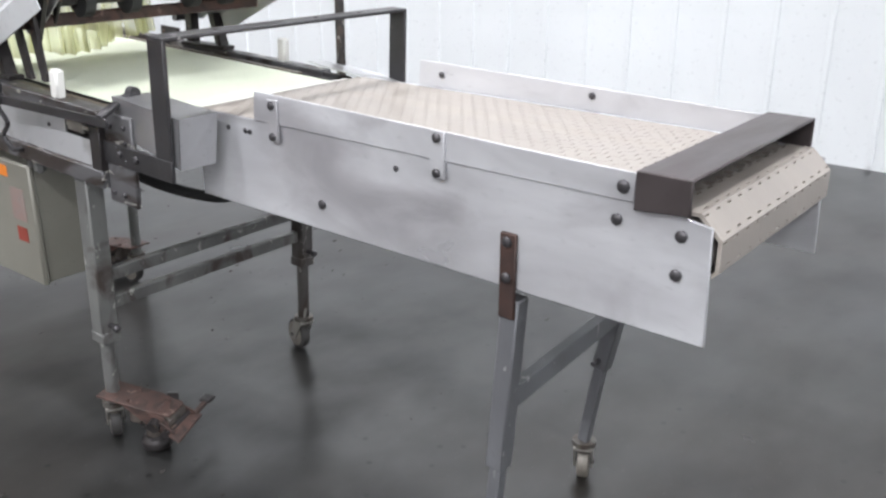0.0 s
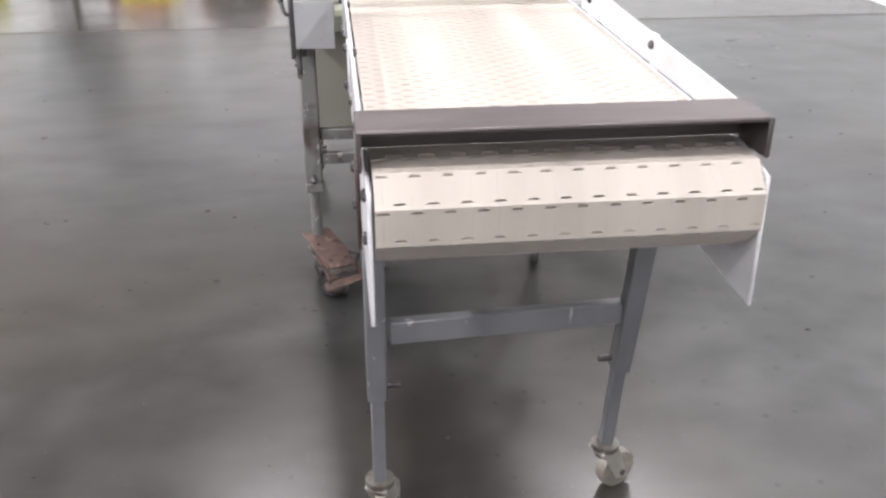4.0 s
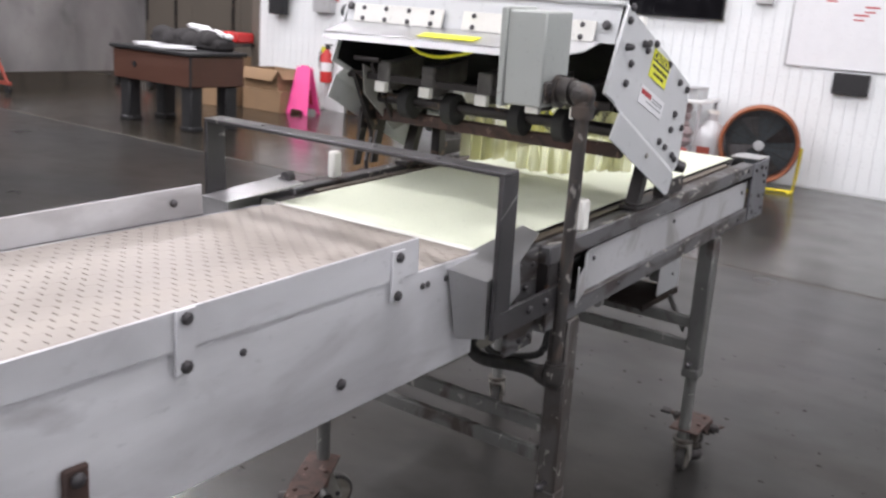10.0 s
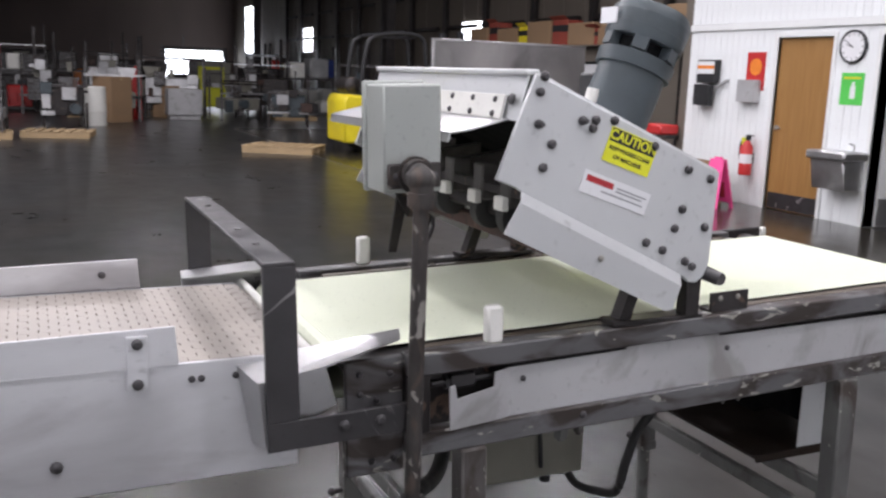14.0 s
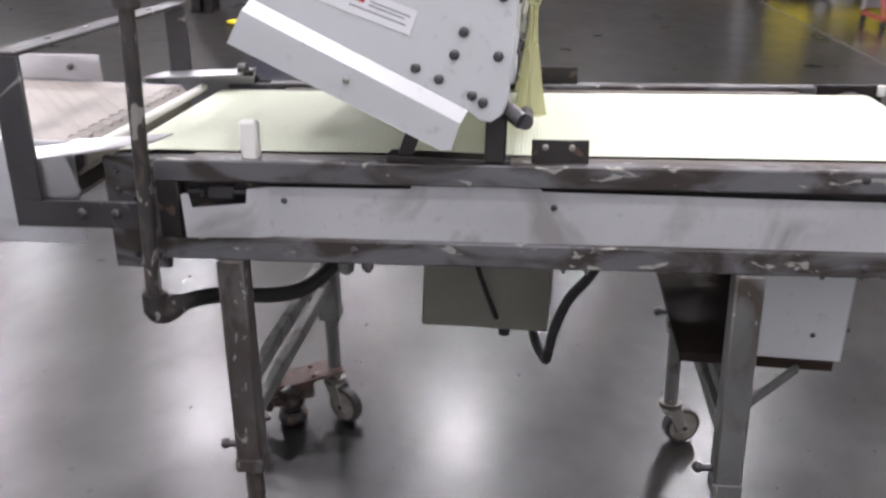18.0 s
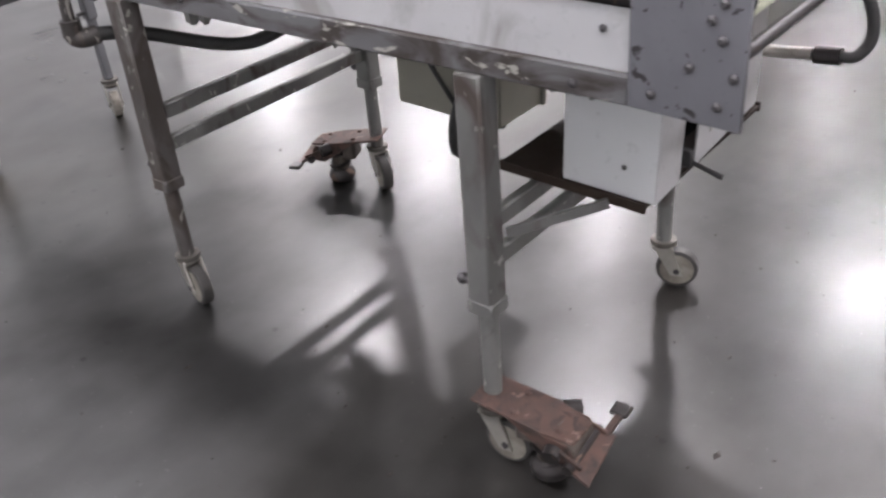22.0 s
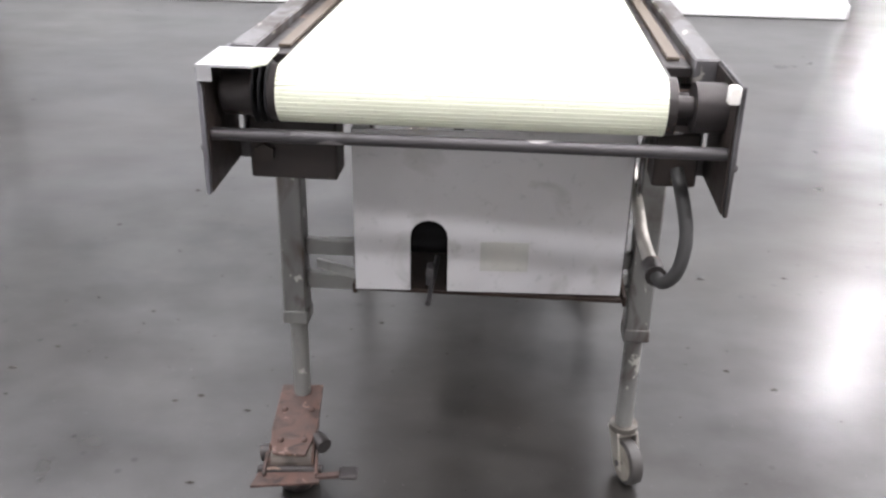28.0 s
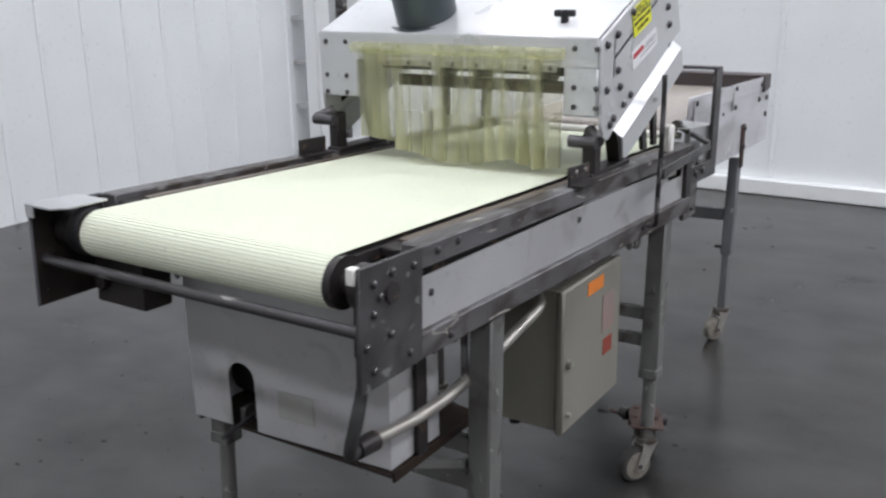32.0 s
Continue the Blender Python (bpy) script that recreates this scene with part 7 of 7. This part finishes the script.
solid("yellow_column", Shape().box(-23.15, -22.85, -2.95, -2.65, 0, 2.5, 0.01), M["yellow"], "yellow painted column guard", "column")
solid("steel_column", Shape().box(-23.1, -22.9, -2.9, -2.7, 2.5, HALL_H), M["frame"], "steel hall column above its guard", "column", kind="structure")
for x, y in ((-8.9, -3.05), (-35.0, -2.8), (-35.0, 8.0), (-23.0, 9.0)):
    solid("steel_column", Shape().box(x - 0.13, x + 0.13, y - 0.02, y + 0.02, 0, HALL_H).box(x - 0.13, x - 0.11, y - 0.13, y + 0.13, 0, HALL_H).box(x + 0.11, x + 0.13, y - 0.13, y + 0.13, 0, HALL_H), M["frame_dark"], "dark steel hall column", "column", kind="structure", smooth=False)


def pail():
    p = thing("white_pail", "white plastic pail standing on the floor", "pail", at=pose(-8.45, -1.80, 0))
    part("tub", Shape().lathe((0, 0, 0), (0, 0, 1), [(0, 0.155), (0.01, 0.165), (0.40, 0.195), (0.41, 0.205), (0.45, 0.205), (0.45, 0.19)], 28), M["white"], p)
    part("bail", Shape().tube([(0, -0.2, 0.40), (0.1, -0.15, 0.30), (0.21, 0, 0.22), (0.1, 0.15, 0.30), (0, 0.2, 0.40)], 0.005, 6), M["zinc"], p)


pail()
bl = thing("floor_scrubber", "blue floor machine with black wheels behind the pail", "machine", at=pose(-9.35, -2.1, 0) @ Matrix.Diagonal((1.25, 1.25, 1.3, 1)))
part("tank", Shape().slab([(-0.28, -0.42, 0.10), (-0.28, 0.25, 0.10), (-0.28, 0.20, 0.34), (-0.28, 0.02, 0.46), (-0.28, -0.22, 0.60), (-0.28, -0.38, 0.52)], (1, 0, 0), 0.56, 0.04), M["blue"], bl, "dark blue moulded tank")
part("cover", Shape().slab([(-0.2, -0.36, 0.56), (-0.2, -0.02, 0.47), (-0.2, -0.06, 0.56), (-0.2, -0.3, 0.66)], (1, 0, 0), 0.4, 0.02), M["black"], bl, "black tank lid")
part("handle", Shape().tube([(-0.2, -0.40, 0.45), (-0.22, -0.58, 0.75), (0, -0.62, 0.80), (0.22, -0.58, 0.75), (0.2, -0.40, 0.45)], 0.016, 8), M["black"], bl)
part("hose", Shape().tube([(0.25, -0.1, 0.35), (0.38, 0.1, 0.22), (0.35, 0.32, 0.12), (0.2, 0.42, 0.06)], 0.022, 8), M["rubber"], bl)
part("squeegee", Shape().box(-0.35, 0.35, 0.3, 0.36, 0.02, 0.12, 0.01), M["black"], bl)
for y in (-0.25, 0.15):
    for sx in (-1, 1):
        part("wheel", Shape().rod((sx * 0.34, y, 0.1), (sx * 0.28, y, 0.1), 0.1), M["black"], bl)
part("lance", Shape().rod((0.1, -0.3, 0.30), (0.45, 0.35, 0.28), 0.015), M["black"], bl)
solid("yellow_cloth", Shape().ball((-7.95, -2.22, 0.03), 0.2, 14, None, (1, 1.3, 0.16)).ball((-8.05, -2.0, 0.03), 0.13, 10, None, (1, 1.1, 0.2)), M["yellow"], "yellow cloth heap on the floor", "cloth")


def lime_cart(at):
    c = thing("yellow_cart", "small yellow warehouse cart far down the hall", "cart", at=at)
    part("bin", Shape().box(-0.4, 0.4, -0.45, 0.45, 0.15, 0.75, 0.05), M["lime"], c)
    part("frame", Shape().box(0.25, 0.35, -0.4, -0.3, 0.7, 1.35).box(0.25, 0.35, 0.3, 0.4, 0.7, 1.35).box(0.25, 0.35, -0.4, 0.4, 1.3, 1.4), M["lime"], c)
    part("wheels", Shape().rod((-0.35, -0.3, 0.08), (0.35, -0.3, 0.08), 0.08), M["black"], c)


lime_cart(pose(-28.5, 5.0, 0))

# partition with cartons along the north side of the hall
ribbed_wall("wall_partition", (-8.15, 9.5), (-20.0, 9.5), 0, 2.05, 0.1, 1.2, 0.04, M["hallwall"], "beige panel partition beside the offices")
for i, (x, sx, sz) in enumerate(((-9.4, 0.9, 0.5), (-10.5, 1.0, 0.62), (-11.6, 1.0, 0.55), (-12.6, 0.8, 0.35), (-13.6, 0.9, 0.42), (-15.2, 1.0, 0.5), (-16.6, 0.9, 0.4), (-18.0, 1.0, 0.45))):
    carton(x, 9.55, 2.05, sx, 0.4, sz, rng.uniform(-4, 4), "brown carton lying on top of the partition")
for x, w, h, mat, label in ((-12.05, 0.42, 0.34, M["redcard"], "faded red carton on top of the partition"), (-13.15, 0.5, 0.3, M["redcard"], "faded red carton on top of the partition"), (-14.4, 0.55, 0.5, M["redcard"], "red and black carton on top of the partition"), (-15.9, 0.4, 0.42, M["yellow"], "yellow carton on top of the partition"), (-17.3, 0.5, 0.55, M["redcard"], "faded red carton on top of the partition")):
    bx = thing("printed_carton", label, "carton", "cartons on the partition", pose(x, 9.55, 2.05, 0, 0, rng.uniform(-8, 8)))
    part("body", Shape().box(-w / 2, w / 2, -0.18, 0.18, 0, h, 0.012), mat, bx)
    part("band", Shape().box(-w / 2 - 0.003, w / 2 + 0.003, -0.183, 0.183, h * 0.55, h * 0.8), M["black"], bx, "dark printed band")
    part("flap", Shape().slab([(-w / 2, -0.18, h), (w / 2, -0.18, h), (w / 2, -0.27, h + 0.07), (-w / 2, -0.27, h + 0.07)], (0, 0, 1), 0.005), mat, bx)
# dark posts and rails on the sheeting, strips between the partition's panels
for x in (-10.4, -13.0, -15.6, -18.2, -20.8, -23.4, -26.0, -28.6, -31.2, -33.8, -36.4, -39.0, -41.6):
    solid("wall_post", Shape().box(x - 0.09, x + 0.09, HALL_N - 0.16, HALL_N - 0.03, 0, HALL_H, 0.004), M["frame_dark"], "dark steel post of the hall wall", "post", kind="structure", smooth=False)
    for z, w in ((2.7, 1.9), (3.7, 1.5)):
        solid("wall_rail", Shape().box(x + 0.12, x + 0.12 + w, HALL_N - 0.11, HALL_N - 0.035, z, z + 0.1, 0.003), M["frame_dark"], "dark steel rail across the hall wall", "rail", kind="structure", smooth=False)
for x in (-9.3, -10.7, -12.15, -14.05, -15.5, -17.0, -18.5):
    solid("panel_strip", Shape().box(x - 0.025, x + 0.025, 9.47, 9.497, 0, 2.03, 0.002), M["frame_dark"], "dark cover strip between partition panels", "trim", kind="structure", smooth=False)
solid("partition_ledge", Shape().box(-20.0, -8.15, 9.3, 9.85, 2.03, 2.05), M["hallwall"], "ledge on top of the partition", "ledge", kind="structure")
pb = thing("pin_panel", "white paper in a dark frame on the partition", "notice", at=pose(-13.35, 9.5, 1.25))
part("sheet", Shape().box(-0.42, 0.38, -0.02, -0.002, -0.45, 0.45), M["paper"], pb)
part("rim", Shape().box(0.38, 0.43, -0.03, -0.002, -0.47, 0.5).box(-0.42, 0.38, -0.03, -0.002, 0.45, 0.50), M["black"], pb)


def bench():
    b = thing("work_bench", "dark work bench with clutter by the wall", "bench", at=pose(-8.9, 7.4, 0))
    part("top", Shape().box(-0.8, 0.8, -0.35, 0.35, 0.68, 0.73, 0.005), M["frame_dark"], b)
    for x in (-0.75, 0.75):
        for y in (-0.3, 0.3):
            part("leg", Shape().box(x - 0.025, x + 0.025, y - 0.025, y + 0.025, 0, 0.68), M["frame_dark"], b)
    part("shelf", Shape().box(-0.75, 0.75, -0.3, 0.3, 0.2, 0.23), M["frame_dark"], b)


bench()
carton(-8.4, 7.3, 0.23, 0.5, 0.4, 0.32, 3, "brown carton under the work bench")
carton(-9.1, 7.35, 0.23, 0.45, 0.4, 0.3, -5, "brown carton under the work bench")
carton(-7.75, 6.6, 0, 0.5, 0.45, 0.35, 10, "brown carton on the floor by the wall")
solid("tool_case", Shape().box(-8.6, -8.1, 7.2, 7.5, 0.73, 0.86, 0.02), M["red"], "red case on the work bench", "case")

# windows of the hall that let in daylight
for i, (name, s) in enumerate((("window_1", Shape().box(-51.0, -47.5, HALL_N - 0.03, HALL_N - 0.01, 2.2, 4.7)), ("window_2", Shape().box(-22.4, -20.9, HALL_N - 0.03, HALL_N - 0.01, 2.37, 2.87)), ("window_3", Shape().box(-39.0, -37.6, HALL_N - 0.03, HALL_N - 0.01, 2.2, 3.2)), ("window_4", Shape().box(HALL_W + 0.01, HALL_W + 0.03, -13.9, -13.0, 3.7, 4.5).box(HALL_W + 0.01, HALL_W + 0.03, -12.8, -11.8, 3.7, 4.5)), ("window_5", Shape().box(HALL_W + 0.01, HALL_W + 0.03, 5.5, 8.5, 0.2, 1.6)))):
    w = tagged(new(name), "bright daylit window far down the hall", "window", kind="structure")
    part("pane", s, M["daylight"], w)
bay = tagged(new("window_6"), "open dock door bright with daylight at the far end of the hall", "door", kind="structure")
part("opening", Shape().box(HALL_W + 0.06, HALL_W + 0.09, 7.0, 10.3, 0.25, 2.3), M["daylight"], bay)
part("frame", Shape().box(HALL_W + 0.05, HALL_W + 0.15, 6.8, 7.0, 0, 2.5).box(HALL_W + 0.05, HALL_W + 0.15, 10.3, 10.5, 0, 2.5).box(HALL_W + 0.05, HALL_W + 0.15, 7.0, 10.3, 2.3, 2.5), M["frame_dark"], bay)
for box in ((-50, -48, 3.0, 6.0, 1.6), (-46, -45, 6, 8, 1.0), (-48, -46, -4, 1, 1.9)):
    solid("wrapped_goods", Shape().box(*box[:4], 0, box[4], 0.05), M["frame_dark"], "dark wrapped goods stored at the far end of the hall", "goods", "wrapped goods", smooth=False)
solid("orange_truck", Shape().box(-45, -43.5, 1.6, 3.4, 0.0, 1.1, 0.1), M["orange"], "orange vehicle far down the hall", "vehicle")

# corner column with steps at the south-east corner, and the gap beside the panel wall
cc = thing("corner_ladder", "white column with three steel steps in the wall corner", "ladder")
part("column", Shape().box(3.58, 3.70, -3.05, -2.88, 0, 4.5, 0.006), M["trim"], cc)
for z in (0.03, 0.38, 0.72, 1.06, 1.40, 1.74, 2.08):
    part("rung", Shape().box(3.70, 3.84, -2.98, -2.90, z, z + 0.03, 0.004), M["panel"], cc)
solid("wall_gap", Shape().box(3.60, 3.68, SY + 0.002, SY + 0.05, 0, HALL_H), M["frame"], "dark upright gap cover between the walls", "trim", kind="structure")
# lighter concrete apron in front of the offices
solid("floor_apron", Shape().box(-20.0, WX - 0.01, 4.05, WY - 0.002, 0.0, 0.003), M["apron"], "older, browner concrete in front of the offices", "floor", kind="structure", smooth=False)

# drums, tubs and boxes among the stored machines
r4 = random.Random(23)
for i in range(16):
    x, y = r4.uniform(-30, -18), r4.uniform(-9, 8)
    kind = i % 4
    if kind == 0:
        solid("storage_drum", Shape().lathe((x, y, 0), (0, 0, 1), [(0, 0.28), (0.3, 0.29), (0.31, 0.3), (0.33, 0.29), (0.85, 0.28), (0.87, 0.25)], 20), M["white"], "pale plastic drum among the stored machines", "drum", "storage drums")
    elif kind == 1:
        carton(x, y, 0, 0.7, 0.6, r4.uniform(0.5, 1.1), r4.uniform(0, 90), "brown carton standing among stored machines")
    elif kind == 2:
        solid("steel_bin", Shape().box(x - 0.4, x + 0.4, y - 0.45, y + 0.45, 0.1, 0.8, 0.02).box(x - 0.35, x + 0.35, y - 0.4, y + 0.4, 0, 0.1), M["panel"], "grey sheet steel bin on the hall floor", "bin", "steel bins")
    else:
        solid("red_cylinder", Shape().lathe((x, y, 0), (0, 0, 1), [(0, 0.12), (1.1, 0.12), (1.25, 0.06), (1.35, 0.05)], 16), M["red"], "red gas cylinder standing in the hall", "cylinder", "gas cylinders")


# racks with mixed goods deep in the hall
def storage_rack(x, y, seed):
    r = random.Random(seed)
    k = thing("storage_rack", "dark steel storage rack deep in the hall", "rack", "storage racks", pose(x, y, 0))
    for px in (-0.4, 0.4):
        for py in (-1.3, 1.3):
            part("upright", Shape().box(px - 0.04, px + 0.04, py - 0.04, py + 0.04, 0, 2.3), M["frame_dark"], k)
    for z in (0.12, 1.15):
        part("deck", Shape().box(-0.44, 0.44, -1.34, 1.34, z - 0.05, z), M["frame"], k)
        py = -1.2
        while py < 0.95:
            w, h = r.uniform(0.3, 0.65), r.uniform(0.25, 0.75)
            name, mat, label, kind = r.choice((("stored_box", M["card"], "brown carton on a storage rack", "box"), ("stored_tub", M["white"], "white plastic tub on a storage rack", "tub"), ("stored_crate", M["blue"], "dark blue crate on a storage rack", "crate"), ("stored_part", M["steel"], "steel machine part on a storage rack", "part"), ("stored_case", M["red"], "red case on a storage rack", "case"), ("stored_part", M["frame"], "grey machine part on a storage rack", "part")))
            if r.random() < 0.8:
                solid(name, Shape().box(x - 0.33, x + 0.33, y + py, y + py + w, z, z + h, 0.03), mat, label, kind, "goods on the racks")
            py += w + r.uniform(0.05, 0.2)


for rack_at in ((-27.0, -4.6), (-27.0, -1.4), (-30.5, 1.8), (-29.5, -7.6), (-33.0, -2.6), (-26.5, 8.2), (-32.0, 9.0)):
    storage_rack(*rack_at, int(rack_at[1] * 10) + 500)
for lift in (0.0, 0.125):
    copy_thing(pal, pose(-17.3, -1.62, lift, 0, 0, 92 + 20 * lift))
solid("steel_bin", Shape().box(-17.75, -16.85, -2.0, -1.2, 0.25, 0.88, 0.02).box(-16.86, -16.83, -1.8, -1.4, 0.42, 0.66, 0.01), M["panel"], "grey sheet steel bin on two pallets", "bin", "steel bins")
solid("yellow_note", Shape().slab([(-2.78, 2.60, 0.001), (-2.69, 2.58, 0.006), (-2.66, 2.67, 0.001), (-2.75, 2.69, 0.004)], (0, 0, 1), 0.001), M["scrap"], "scrap of faded yellow paper lying on the floor", "paper", smooth=False)


def floor_debris():
    """Small dark flakes of dirt strewn on the concrete."""
    r = random.Random(77)
    s = Shape()
    for i in range(330):
        if i < 230:
            cx, cy = r.gauss(0.5, 0.9), r.gauss(1.7, 0.9)
        else:
            cx, cy = r.uniform(-3, 3.4), r.uniform(-2.8, 3.6)
        size = 0.003 + 0.011 * r.random() ** 3
        k = r.randint(4, 6)
        a0, ex = r.uniform(0, 6.3), r.uniform(0.3, 0.8)
        ring = [(cx + size * math.cos(a0 + t * math.tau / k) * r.uniform(0.6, 1.2), cy + ex * size * math.sin(a0 + t * math.tau / k) * r.uniform(0.6, 1.2)) for t in range(k)]
        low = [s.bm.verts.new((px, py, 0.0002)) for px, py in ring]
        top = s.bm.verts.new((cx, cy, 0.0015 + 0.25 * size))
        for t in range(k):
            s.bm.faces.new((low[t], low[(t + 1) % k], top))
        s.bm.faces.new(low[::-1])
    solid("floor_debris", s, M["grit"], "small dark flakes of dirt on the floor", "debris", kind="stuff", smooth=False)


floor_debris()
solid("floor_joint", Shape().box(-20.0, WX - 0.01, 4.02, 4.048, 0.0, 0.0015), M["joint"], "pale worn joint in the concrete", "joint", kind="structure", smooth=False)
